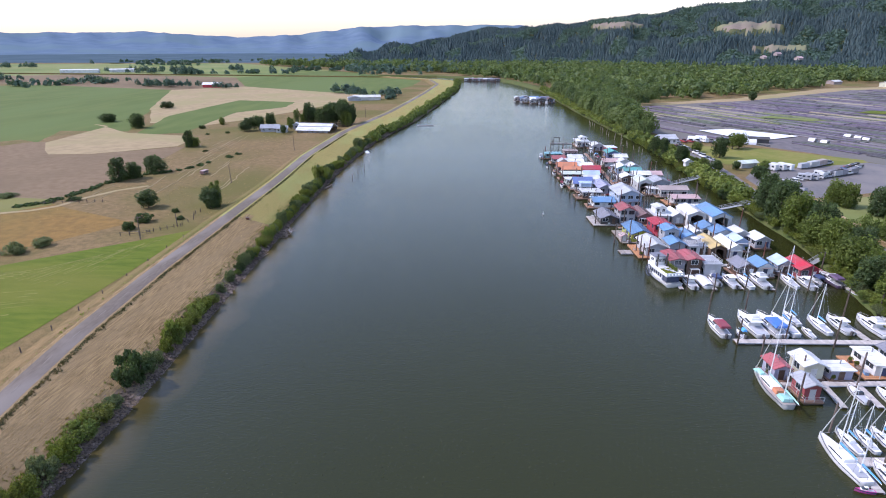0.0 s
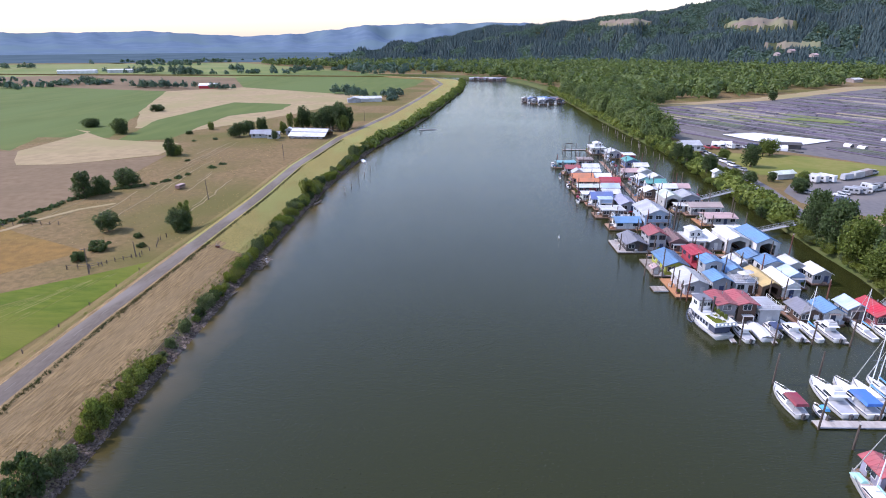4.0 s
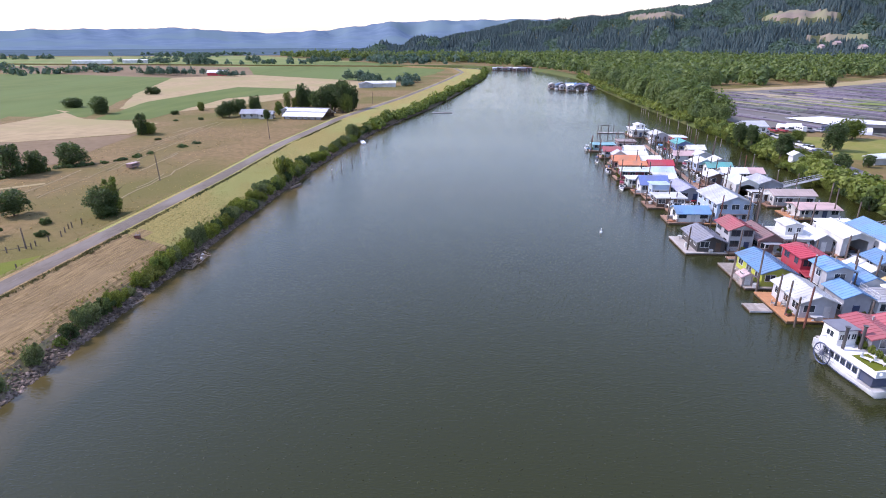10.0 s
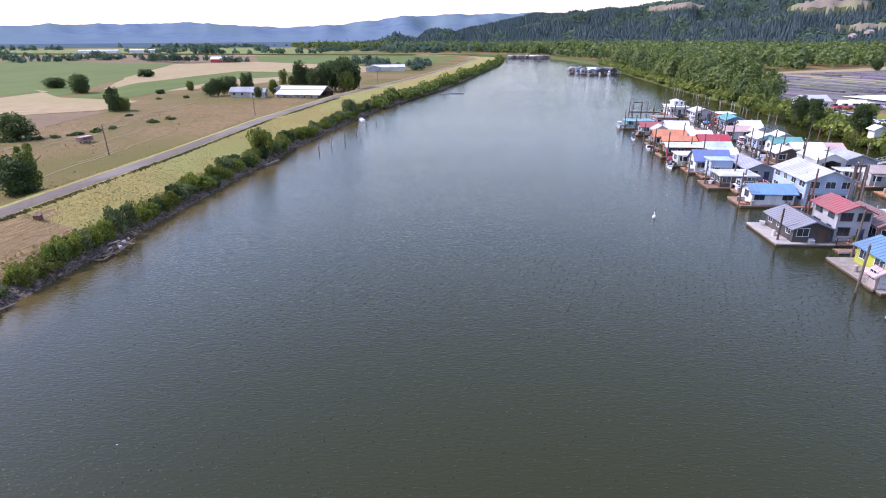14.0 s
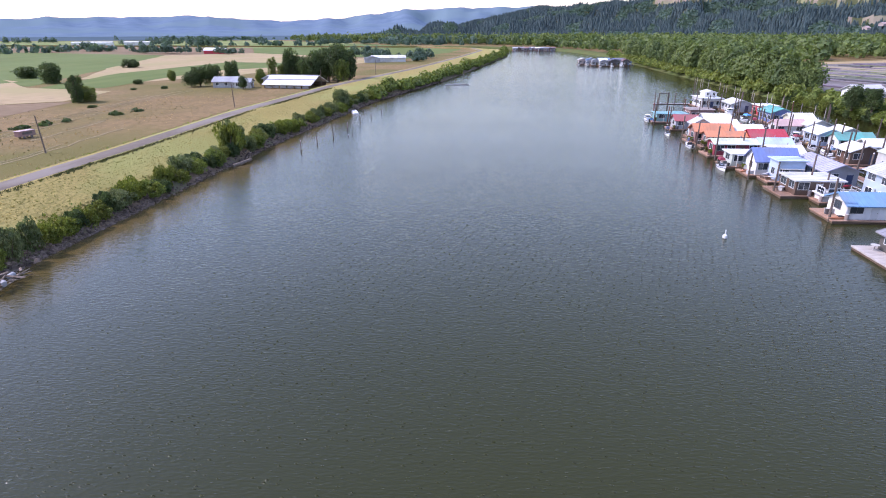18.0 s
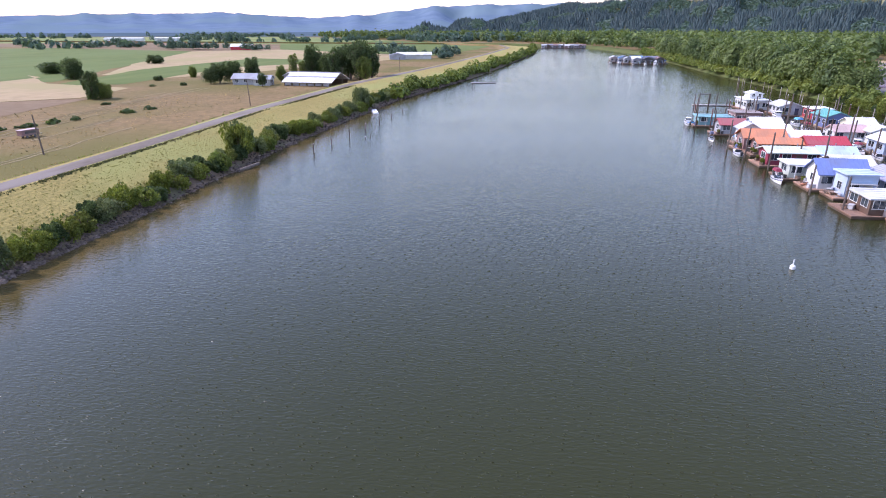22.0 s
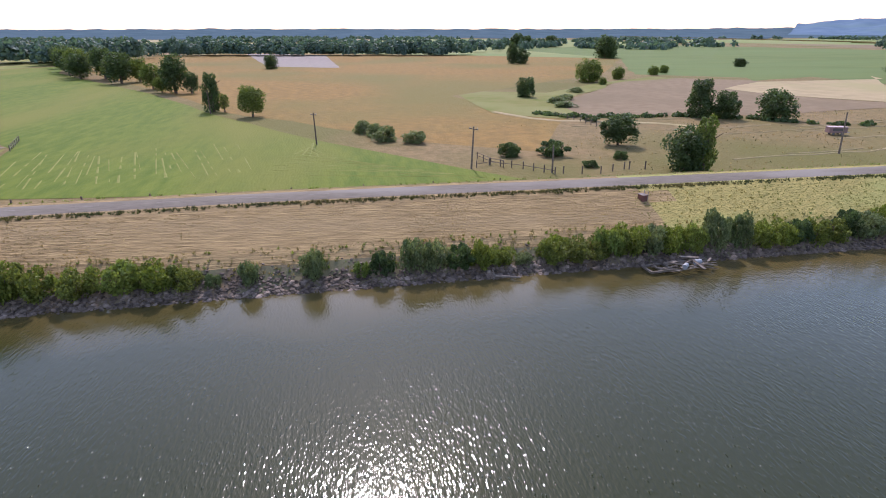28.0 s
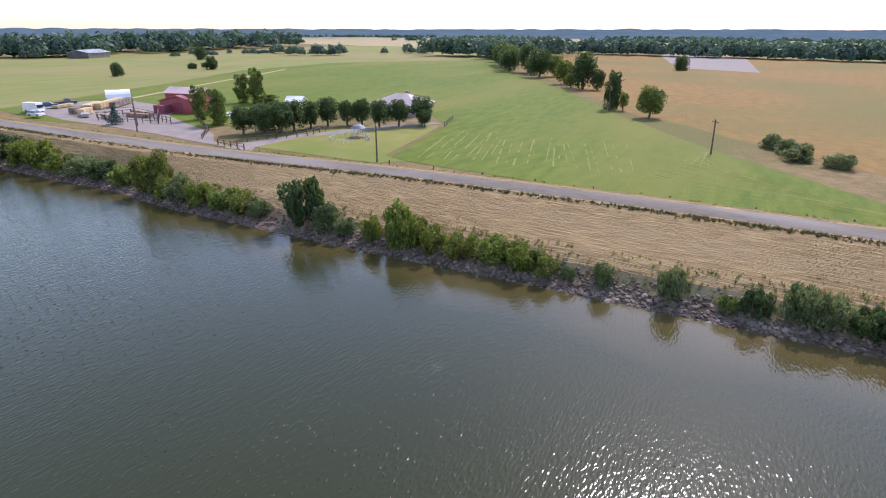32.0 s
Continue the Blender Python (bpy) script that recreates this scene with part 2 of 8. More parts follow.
# scattered small wavelets, a few of them steep
wave_at = nt.nodes.new("ShaderNodeMapping")
wave_at.inputs["Scale"].default_value, wave_at.inputs["Rotation"].default_value = (0.5, 1.3, 1), (0, 0, radians(6))
nt.links.new(geo.outputs["Position"], wave_at.inputs[0])
wavelet = nt.nodes.new("ShaderNodeTexVoronoi")
wavelet.voronoi_dimensions = "2D"
wavelet.inputs["Scale"].default_value = 2.1
nt.links.new(wave_at.outputs[0], wavelet.inputs["Vector"])
shape = nt.nodes.new("ShaderNodeMapRange")
shape.interpolation_type = "SMOOTHSTEP"
for key, v in (("From Min", 0.0), ("From Max", 0.20), ("To Min", 0.25), ("To Max", 0.0)):
    shape.inputs[key].default_value = v
nt.links.new(wavelet.outputs["Distance"], shape.inputs["Value"])
lot = nt.nodes.new("ShaderNodeSeparateColor")
nt.links.new(wavelet.outputs["Color"], lot.inputs[0])
wavelets = water_math("MULTIPLY", shape.outputs[0], water_math("POWER", lot.outputs[0], 2.4))
# the water lies calmer in the lee of the western bank
sx = nt.nodes.new("ShaderNodeSeparateXYZ")
nt.links.new(geo.outputs["Position"], sx.inputs[0])
lee = nt.nodes.new("ShaderNodeMapRange")
for key, v in (("From Min", -42.0), ("From Max", -20.0), ("To Min", 0.0), ("To Max", 1.0)):
    lee.inputs[key].default_value = v
nt.links.new(water_math("ADD", sx.outputs[0], water_math("MULTIPLY", water_noise(0.09, (1, 1, 1), 2.0), 6.0)), lee.inputs["Value"])
ripple = water_math("ADD", ripple, water_math("MULTIPLY", wavelets, lee.outputs[0]))
gust = water_noise(0.012, (0.6, 1.6, 1), 2.0, 20)
gr = nt.nodes.new("ShaderNodeMapRange")
for key, v in (("From Min", 0.35), ("From Max", 0.65), ("To Min", 0.75), ("To Max", 1.05)):
    gr.inputs[key].default_value = v
nt.links.new(gust, gr.inputs["Value"])
bp = nt.nodes.new("ShaderNodeBump")
bp.inputs["Distance"].default_value = 0.23
nt.links.new(gr.outputs[0], bp.inputs["Strength"])
nt.links.new(ripple, bp.inputs["Height"])
b.inputs["Roughness"].default_value = 0.08
nt.links.new(bp.outputs[0], b.inputs["Normal"])
wc = nt.nodes.new("ShaderNodeMix")
wc.data_type = "RGBA"
wc.inputs[6].default_value, wc.inputs[7].default_value = (0.0215, 0.0240, 0.0056, 1), (0.0258, 0.0282, 0.0072, 1)
nt.links.new(water_noise(0.02, (1, 1, 1), 3.0), wc.inputs[0])
# silt close to the western shore
silt = nt.nodes.new("ShaderNodeMapRange")
for key, v in (("From Min", -41.0), ("From Max", -56.0), ("To Min", 0.0), ("To Max", 0.85)):
    silt.inputs[key].default_value = v
nt.links.new(water_math("ADD", sx.outputs[0], water_math("MULTIPLY", water_noise(0.08, (1, 1, 1), 2.0), 8.0)), silt.inputs["Value"])
wc2 = nt.nodes.new("ShaderNodeMix")
wc2.data_type = "RGBA"
wc2.inputs[7].default_value = (0.135, 0.095, 0.04, 1)
nt.links.new(silt.outputs[0], wc2.inputs[0])
nt.links.new(wc.outputs[2], wc2.inputs[6])
nt.links.new(wc2.outputs[2], b.inputs["Base Color"])


# ---- building blocks ----
def part(name, mesh, material, parent, label=""):
    """Links a bmesh or mesh as one object under a thing."""
    if not isinstance(mesh, bpy.types.Mesh):
        bm, mesh = mesh, bpy.data.meshes.new(name)
        bm.to_mesh(mesh)
        bm.free()
    if material and not mesh.materials:
        mesh.materials.append(material)
    ob = new(name, mesh)
    ob.parent = parent
    if label:
        ob["label"] = label
    return ob


def mesh_of(name, verts, faces, material=None, smooth=False):
    me = bpy.data.meshes.new(name)
    me.from_pydata([tuple(v) for v in verts], [], faces)
    if material:
        me.materials.append(material)
    if smooth:
        me.polygons.foreach_set("use_smooth", [True] * len(me.polygons))
    me.update()
    return me


def thing(name, m, label, category, group="", kind=""):
    ob = new(name)
    ob.empty_display_size = 0.5
    ob.matrix_world = m
    return tagged(ob, label, category, group, kind)


def box(bm, x0, x1, y0, y1, z0, z1):
    v = [bm.verts.new(p) for p in ((x0, y0, z0), (x1, y0, z0), (x1, y1, z0), (x0, y1, z0), (x0, y0, z1), (x1, y0, z1), (x1, y1, z1), (x0, y1, z1))]
    for f in ((3, 2, 1, 0), (4, 5, 6, 7), (0, 1, 5, 4), (1, 2, 6, 5), (2, 3, 7, 6), (3, 0, 4, 7)):
        bm.faces.new([v[i] for i in f])


def boxes(*dims):
    bm = bmesh.new()
    for d in dims:
        box(bm, *d)
    return bm


def rod(bm, a, z, r0, r1, n=6):
    """A tapered rod from a to z."""
    a, z = Vector(a), Vector(z)
    q = (z - a).to_track_quat("Z", "Y")
    rings = []
    for c, r in ((a, r0), (z, r1)):
        rings.append([bm.verts.new(c + q @ Vector((r * math.cos(2 * math.pi * i / n), r * math.sin(2 * math.pi * i / n), 0))) for i in range(n)])
    for i in range(n):
        bm.faces.new((rings[0][i], rings[0][(i + 1) % n], rings[1][(i + 1) % n], rings[1][i]))
    bm.faces.new(rings[1])
    bm.faces.new(rings[0][::-1])


def table(rows):
    """A smooth line through a few (y, x) rows."""
    ys, xs = [r[0] for r in rows], [r[1] for r in rows]
    return lambda y: float(np.interp(y, ys, xs))


# ---- the plan ----
shore_l = table([(-4800, 60), (-200, -44), (-30, -51), (12, -52.5), (30, -53.4), (45, -52), (62, -52.2), (75, -52.6), (88, -53.2), (105, -54), (120, -54.6), (142, -55.6), (168, -56.6), (190, -57.1), (212, -57.6), (250, -58), (330, -54.5), (431, -39), (540, -29), (733, -14), (840, -13), (885, -24), (912, -55), (930, -120), (950, -420), (960, -900), (4800, -900)])
road_x = table([(-4800, 40), (-200, -58), (-12, -64), (30, -65.2), (50, -67.2), (77, -70.6), (108, -72.4), (150, -73.2), (205, -74.2), (260, -77), (339, -75), (443, -61.5), (540, -54), (630, -48), (760, -42), (860, -60), (950, -160), (1000, -420), (1040, -2000), (4800, -2000)])
shore_r = table([(-4800, 20), (-100, 92), (60, 92), (100, 95), (150, 104), (190, 104), (310, 107), (400, 101), (485, 96), (620, 92), (730, 88), (850, 64), (920, 42), (960, 10), (1000, -60), (1030, -220), (1050, -600), (1060, -900), (4800, -900)])
FIELD_Z = 3.0


def ground_sheet():
    ys = list(range(-60, 420, 4)) + list(range(420, 1080, 10)) + [1120, 1250, 1500, 2000, 2800, 3800, 4800]
    ys = [-4800, -3000, -1800, -1000, -600, -400, -250, -160, -110, -80] + ys
    verts, faces, mats = [], [], []
    rows = []
    for y in ys:
        s, r, e = shore_l(y), road_x(y), shore_r(y)
        r = min(r, s - 12)
        closed = y > 1055
        wob = lambda k: (noise.noise((y * 0.21, k * 3.1, 0.3)) * 0.7)  # noqa: E731
        cols = [(x, FIELD_Z, 0) for x in (-4800, -2600, -1500, -1000, -700, -450, -300, -220, -160, -125) if x < r - 14]
        cols += [(r - 8.5, FIELD_Z, 0), (r - 4.2, 4.85, 0), (r - 3.0, 5.0, 0), (r + 3.0, 5.0, 1), (r + 4.4, 4.75, 1)]
        b0 = s - 5.0 + wob(1)
        for k in (0.33, 0.66):
            cols.append(((r + 4.4) * (1 - k) + b0 * k, 4.75 * (1 - k) + 2.5 * k, 1))
        cols += [(b0, 2.5 + wob(2) * 0.3, 1), (s - 3.4 + wob(3) * 0.6, 1.75 + wob(4) * 0.25, 2), (s - 1.8 + wob(5) * 0.7, 0.9 + wob(6) * 0.2, 2), (s - 0.3 + wob(7) * 0.8, 0.12, 2), (s + 3, -0.9, 2), (s + 14, -4, 2)]
        cols += [((s + e) / 2, -6 if not closed else 3, 2), (e - 14, -4, 2), (e - 3, -0.8, 2), (e + wob(8), 0.1, 3), (e + 2.5 + wob(9), 1.3, 3), (e + 6, 2.5, 3), (e + 12, 3.0, 3)]
        if closed:
            cols = [(x, 2.95, 0) for x, z, k in cols]
        cols += [(max(x, e + 14 + i), 3.0, 0) for i, x in enumerate((150, 200, 300, 500, 900, 1600, 2800, 4800))]
        rows.append(cols)
    n = max(len(c) for c in rows)
    for y, cols in zip(ys, rows):
        cols = [(-4800 - (n - len(cols) - i), FIELD_Z, 0) for i in range(n - len(cols))] + cols
        verts += [(x, y, z) for x, z, _ in cols]
        mats.append([k for *_, k in cols])
    idx = []
    for j in range(len(ys) - 1):
        for i in range(n - 1):
            faces.append((j * n + i, j * n + i + 1, (j + 1) * n + i + 1, (j + 1) * n + i))
            k = mats[j][i + 1]
            if k == 1 and ys[j] > 154 + 3 * math.sin(i):
                k = 4
            if mats[j][i] == 1 and k == 2:
                k = 4 if ys[j] > 154 else 1
            idx.append(k)
    me = mesh_of("ground", verts, faces)
    for m in (PASTURE, STRAW, MUD, EASTBANK, YELLOWGRASS):
        me.materials.append(m)
    me.polygons.foreach_set("material_index", idx)
    tagged(new("ground", me), "flat dry valley ground with the river banks cut into it", "ground", kind="structure")


ground_sheet()
tagged(new("water", mesh_of("water", [(-1600, -4800, 0), (420, -4800, 0), (420, 1075, 0), (-1600, 1075, 0)], [(0, 1, 2, 3)], WATER)), "wide dark green river with small ripples", "river", kind="structure")


def strip(name, line, half, z, material, label, category):
    """A road along a line of (x, y) with rounded shoulders."""
    verts, faces = [], []
    for i, (x, y) in enumerate(line):
        a, c = Vector(line[max(i - 1, 0)]), Vector(line[min(i + 1, len(line) - 1)])
        d = (c - a).normalized()
        nrm = Vector((-d.y, d.x))
        w = half * (1 + 0.05 * noise.noise((x * 0.3, y * 0.3, 0)))
        for k, dz in ((-1.0, -0.06), (-0.8, 0.03), (0, 0.07), (0.8, 0.03), (1.0, -0.06)):
            verts.append((x + nrm.x * k * w, y + nrm.y * k * w, z + dz))
    for i in range(len(line) - 1):
        for k in range(4):
            faces.append((i * 5 + k, i * 5 + k + 1, i * 5 + k + 6, i * 5 + k + 5))
    return tagged(new(name, mesh_of(name, verts, faces, material, True)), label, category, kind="structure")


strip("road", [(road_x(y), y) for y in list(range(-300, 860, 6))], 2.2, 5.03, GRAVEL, "pale grey gravel road on top of the levee", "road")


def lane_dashes(parent):
    """The worn dashed line down the middle of the levee road."""
    me = None
    for i in range(30):
        y = -130 + i * 9.0
        ang = math.degrees(math.atan2(road_x(y) - road_x(y + 3), 3))
        o = part("lane_dash", me or boxes((-0.07, 0.07, 0, 2.6, 0, 0.012)), DASH, parent)
        me = o.data
        o.matrix_local = pose(road_x(y), y, 5.105, 0, 0, ang)


DASH = M("worn_line_paint", (0.195, 0.170, 0.142), (0.160, 0.137, 0.112), 2.0, 0.8)
lane_dashes(bpy.data.objects["road"])


def patch(name, pts, z, material, label, category="field", rough_edge=2.0):
    """A field lying just over the ground sheet, with a slightly uneven edge."""
    z = z if z > FIELD_Z + 0.45 else FIELD_Z + (z - FIELD_Z) * 0.3
    out = []
    for i, p in enumerate(pts):
        a, c = Vector(p), Vector(pts[(i + 1) % len(pts)])
        n = max(1, int((c - a).length / 14))
        for k in range(n):
            q = a.lerp(c, k / n)
            out.append((q.x + rough_edge * noise.noise((q.x * 0.07, q.y * 0.07, 1)), q.y + rough_edge * noise.noise((q.x * 0.07, q.y * 0.07, 5)), z))
    n = len(out)
    vs, _, fs, *_ = delaunay_2d_cdt([Vector(p[:2]) for p in out], [(k, (k + 1) % n) for k in range(n)], [], 1, 0.001)
    me = mesh_of(name, [(p.x, p.y, z) for p in vs], [tuple(f) for f in fs])
    if me.polygons[0].normal.z < 0:
        me.flip_normals()
    me.materials.append(material)
    return tagged(new(name, me), label, category, kind="structure")

# ---- fields ----
Z = FIELD_Z
patch("hay_field", [(-81, 147), (-92, 138), (-122, 111), (-164, 82), (-228, 44), (-300, -8), (-350, -42), (-420, -70), (-320, -150), (-235, -142), (-124, -86), (-81, -70), (-76, -40), (-84, 5), (-104, 10), (-125, 14), (-135, 40), (-122, 52), (-86, 61), (-84, 66), (-82, 100)], Z + 0.16, HAY, "bright green hay field, partly mown", rough_edge=1.0)
patch("home_lawn", [(-84, 66), (-86, 60), (-122, 51), (-112, 36), (-96, 30), (-86, 24), (-80, 30), (-80, 62)], Z + 0.19, LAWN, "yellow-green lawn in front of the house", "lawn", 0.5)
patch("ochre_field", [(-104, 154), (-118, 132), (-172, 82), (-232, 48), (-330, -14), (-430, -72), (-560, -60), (-640, 20), (-560, 190), (-455, 330), (-300, 250), (-203, 152), (-172, 160), (-150, 175)], Z + 0.06, OCHRE, "ochre field of ripe dry grass")
patch("grey_field", [(-620, 10), (-575, 90), (-372, 109), (-392, 63)], Z + 0.20, GREYSOIL, "bare pale grey field", rough_edge=1)
patch("ploughed_field", [(-174, 180), (-149, 176), (-142, 230), (-152, 275), (-153, 290), (-190, 264), (-212, 262), (-223, 300), (-248, 296), (-262, 270), (-248, 236)], Z + 0.22, PLOUGH, "bare brown ploughed field")
patch("stubble_field", [(-157, 290), (-165, 324), (-212, 335), (-260, 372), (-243, 362), (-238, 296), (-212, 262), (-190, 264)], Z + 0.34, STUBBLE, "pale tan stubble field")
patch("green_crop_field", [(-259, 306), (-243, 296), (-260, 340), (-216, 341), (-270, 464), (-352, 660), (-560, 720), (-900, 560), (-700, 300), (-455, 330), (-290, 262)], Z + 0.14, CROP, "dark green crop field")
patch("curved_crop_field", [(-204, 326), (-231, 421), (-225, 545), (-165, 532), (-160, 490), (-188, 446), (-178, 338)], Z + 0.30, CROP, "dark green crop field with a curved edge")
patch("tan_band_field", [(-270, 464), (-224, 381), (-180, 370), (-155, 420), (-110, 560), (-96, 606), (-286, 720), (-352, 660)], Z + 0.22, STUBBLE, "tan stubble field round the farm")
patch("far_crop_field", [(-372, 903), (-274, 1146), (-72, 877), (-76, 760), (-96, 606), (-286, 720)], Z + 0.30, CROP, "far green crop field")
patch("brown_band_field", [(-352, 660), (-286, 720), (-372, 900), (-640, 980), (-900, 800), (-560, 720)], Z + 0.06, PLOUGH, "brown bare field band")
patch("far_pale_field", [(-372, 903), (-274, 1146), (-600, 1500), (-1400, 1300), (-1200, 700), (-900, 800), (-640, 980)], Z + 0.14, CROP_PALE, "far pale green fields")
patch("west_crop_field", [(-455, 330), (-700, 300), (-900, 560), (-1200, 700), (-1700, 300), (-1100, 60), (-640, 20), (-560, 190)], Z + 0.22, CROP_PALE, "pale green fields to the west")
patch("meadow", [(-82, -72), (-124, -88), (-232, -142), (-320, -152), (-430, -72), (-700, -140), (-700, -420), (-360, -420), (-150, -400), (-76, -260)], Z + 0.08, MEADOW, "pale green and yellow meadow")
patch("track", [(-250, -126), (-205, -104.8), (-150, -80), (-118, -64), (-116, -66), (-150, -82.4), (-205, -107.4), (-252, -130)], Z + 0.2, STUBBLE, "pale farm track across the meadow", "track", 0.3)
patch("far_plain_field", [(-700, -420), (-700, -130), (-1100, 60), (-1700, 300), (-3000, 300), (-3000, -1400), (-900, -1200)], Z + 0.04, STUBBLE, "far tan plain")
patch("ditch_grass", [(-205, 154), (-177, 155), (-159, 157), (-150, 163), (-146, 172), (-150, 177.5), (-176, 183), (-200, 197), (-224, 218), (-248, 238), (-261, 268), (-272, 262), (-244, 224), (-206, 190), (-216, 168)], Z + 0.30, SWALE, "green grass along a ditch", "grass", 5.0)



def windrows():
    """Low rows of cut hay on the green field."""
    verts, faces = [], []
    r = random.Random(3)

    def row(a, c, w):
        a, c = Vector(a), Vector(c)
        n = max(2, int((c - a).length / 2.5))
        d = (c - a).normalized()
        q = Vector((-d.y, d.x))
        base = len(verts)
        for i in range(n + 1):
            p = a.lerp(c, i / n)
            k = w * r.uniform(0.35, 1.1)
            verts.extend([(p.x - q.x * k, p.y - q.y * k, Z + 0.05), (p.x, p.y, Z + 0.07 + 0.04 * r.uniform(0.4, 1)), (p.x + q.x * k, p.y + q.y * k, Z + 0.05)])
        for i in range(n):
            if r.random() < 0.3:
                continue
            o = base + i * 3
            faces.extend([(o, o + 3, o + 4, o + 1), (o + 1, o + 4, o + 5, o + 2)])

    for i in range(24):
        y = 66 + i * 1.55
        row((-87 - 0.3 * i - r.uniform(0, 3), y), (-110 - i * 0.2 - r.uniform(0, 8), y - 8 + r.uniform(-1, 1)), r.uniform(0.10, 0.24))
    for i in range(22):
        row((-93 - i * 1.35, 104 + i * 0.35 + r.uniform(-1, 1)), (-86 - i * 1.1, 139 - i * 1.5), r.uniform(0.12, 0.28))
    tagged(new("hay_rows", mesh_of("hay_rows", verts, faces, WINDROW)), "thin pale rows of cut hay on the field", "hay", kind="stuff")


windrows()


# ---- far hills ----
def hill_el(az):
    """How high the eastern ridge stands, in degrees over the camera, by direction."""
    return float(np.interp(az, [-14, -8, -3, 1.4, 5, 9, 12, 17, 20.5, 23, 28, 33, 48, 70], [-1.3, -0.45, 0.6, 1.55, 1.5, 1.75, 2.35, 2.8, 3.4, 3.5, 3.7, 3.6, 3.4, 2.4]))


def hill_z(az, r):
    """Ground height on the eastern hills."""
    top = 2900 * math.tan(radians(hill_el(az))) + 30
    k = min(max((r - 1350) / 1550, 0), 1)
    k = k * k * (3 - 2 * k) * 0.75 + k * 0.25
    lump = noise.noise((az * 0.33, r * 0.0021, 2.0)) * 42 + noise.noise((az * 0.9, r * 0.006, 7.0)) * 16
    return 3 + (top - 3) * k + lump * min(1, k * 4) * (1 - 0.85 * max(0, k - 0.8) / 0.2)


HILLSOIL = M("hill_floor", (0.05, 0.06, 0.025), (0.085, 0.09, 0.04), 0.05, 0.95, rand=0)
CLEARCUT = M("clearcut", (0.205, 0.160, 0.128), (0.165, 0.138, 0.104), 0.03, 0.95, c3=(0.17, 0.17, 0.09), scale3=0.008)


def polar(az, r, z):
    return (r * math.sin(radians(az)), r * math.cos(radians(az)) - 13, z)


def in_clearing(az, r):
    z = math.degrees(math.atan2(hill_z(az, r) - 58, r))
    n = noise.noise((az * 0.8, r * 0.01, 3)) * 0.25
    for a, e, wa, we in ((24.2, 0.95, 2.9, 0.42), (13.3, 1.15, 2.3, 0.26), (26.6, -0.75, 2.2, 0.22)):
        if ((az - a) / wa) ** 2 + ((z - e) / we) ** 2 < 1 + n:
            return True
    return False


def hills():
    az = [a * 0.125 for a in range(-112, 520)]
    rs = [1300, 1380] + list(range(1450, 2950, 40)) + [3050, 3300]
    verts, faces, idx = [], [], []
    for a in az:
        for r in rs:
            z = hill_z(a, min(r, 2900)) - max(0, r - 2900) * 0.3 + ((16 if r > 1700 else 5) if in_clearing(a, r) else 0)
            verts.append(polar(a, r, z - (3 if r == 1300 else 0)))
    n = len(rs)
    for i in range(len(az) - 1):
        for j in range(n - 1):
            faces.append((i * n + j, i * n + j + 1, (i + 1) * n + j + 1, (i + 1) * n + j))
            idx.append(1 if in_clearing(az[i] + 0.0625, (rs[j] + rs[j + 1]) / 2) else 0)
    me = mesh_of("hills", verts, [f[::-1] for f in faces], None, True)
    me.materials.append(HILLSOIL)
    me.materials.append(CLEARCUT)
    me.polygons.foreach_set("material_index", idx)
    tagged(new("hills", me), "wooded hills behind the river bend", "hill", kind="structure")


hills()


def bulk_trees(name, spots, material, label, conifer=False, seed=1, leaves=40):
    """Far woods in one mesh: jagged cones, or loose heaps of leaf clumps. Spots are (x, y, z, height, radius)."""
    g = np.random.default_rng(seed)
    vs, fs, base = [], [], 0
    for x, y, z, h, r in spots:
        if conifer:
            n = 6
            for k, (a, c, w) in enumerate(((0.05, 0.6, 1.0), (0.35, 0.85, 0.72), (0.62, 1.06, 0.42))):
                ang = np.linspace(0, 2 * np.pi, n, endpoint=False) + g.uniform(0, 1)
                rad = r * w * g.uniform(0.75, 1.2, n)
                ring = np.stack([x + rad * np.cos(ang), y + rad * np.sin(ang), z + h * (a + g.uniform(-0.03, 0.03, n))], 1)
                vs.append(np.vstack([ring, [[x + g.uniform(-0.1, 0.1) * r, y, z + h * c]]]))
                fs += [(base + i, base + (i + 1) % n, base + n) for i in range(n)]
                base += n + 1
        else:
            d = g.normal(size=(leaves, 3))
            d /= np.linalg.norm(d, axis=1)[:, None]
            d[:, 2] = np.abs(d[:, 2]) * 1.0 - 0.15
            lob = 1 + 0.28 * np.sin(d[:, 0] * 3 + g.uniform(0, 6)) * np.cos(d[:, 1] * 4 + g.uniform(0, 6))
            c = np.array([x, y, z + h * 0.34]) + d * lob[:, None] * g.uniform(0.72, 1.02, (leaves, 1)) * np.array([r, r, h * 0.66])
            s = 0.34 * r * g.uniform(0.6, 1.25, leaves) * (40 / leaves) ** 0.4
            nrm = d + g.normal(size=(leaves, 3)) * 0.45
            nrm /= np.linalg.norm(nrm, axis=1)[:, None]
            u = np.cross(nrm, g.normal(size=(leaves, 3)))
            u /= np.linalg.norm(u, axis=1)[:, None]
            v = np.cross(nrm, u)
            quad = np.stack([c + u * s[:, None], c + v * s[:, None] * 0.9 + nrm * s[:, None] * 0.2, c - u * s[:, None], c - v * s[:, None] * 0.9 - nrm * s[:, None] * 0.1], 1).reshape(-1, 3)
            vs.append(quad)
            fs += [(base + 4 * i, base + 4 * i + 1, base + 4 * i + 2, base + 4 * i + 3) for i in range(leaves)]
            base += 4 * leaves
    me = mesh_of(name, np.vstack(vs).tolist(), fs, material)
    return tagged(new(name, me), label, "trees", kind="stuff")


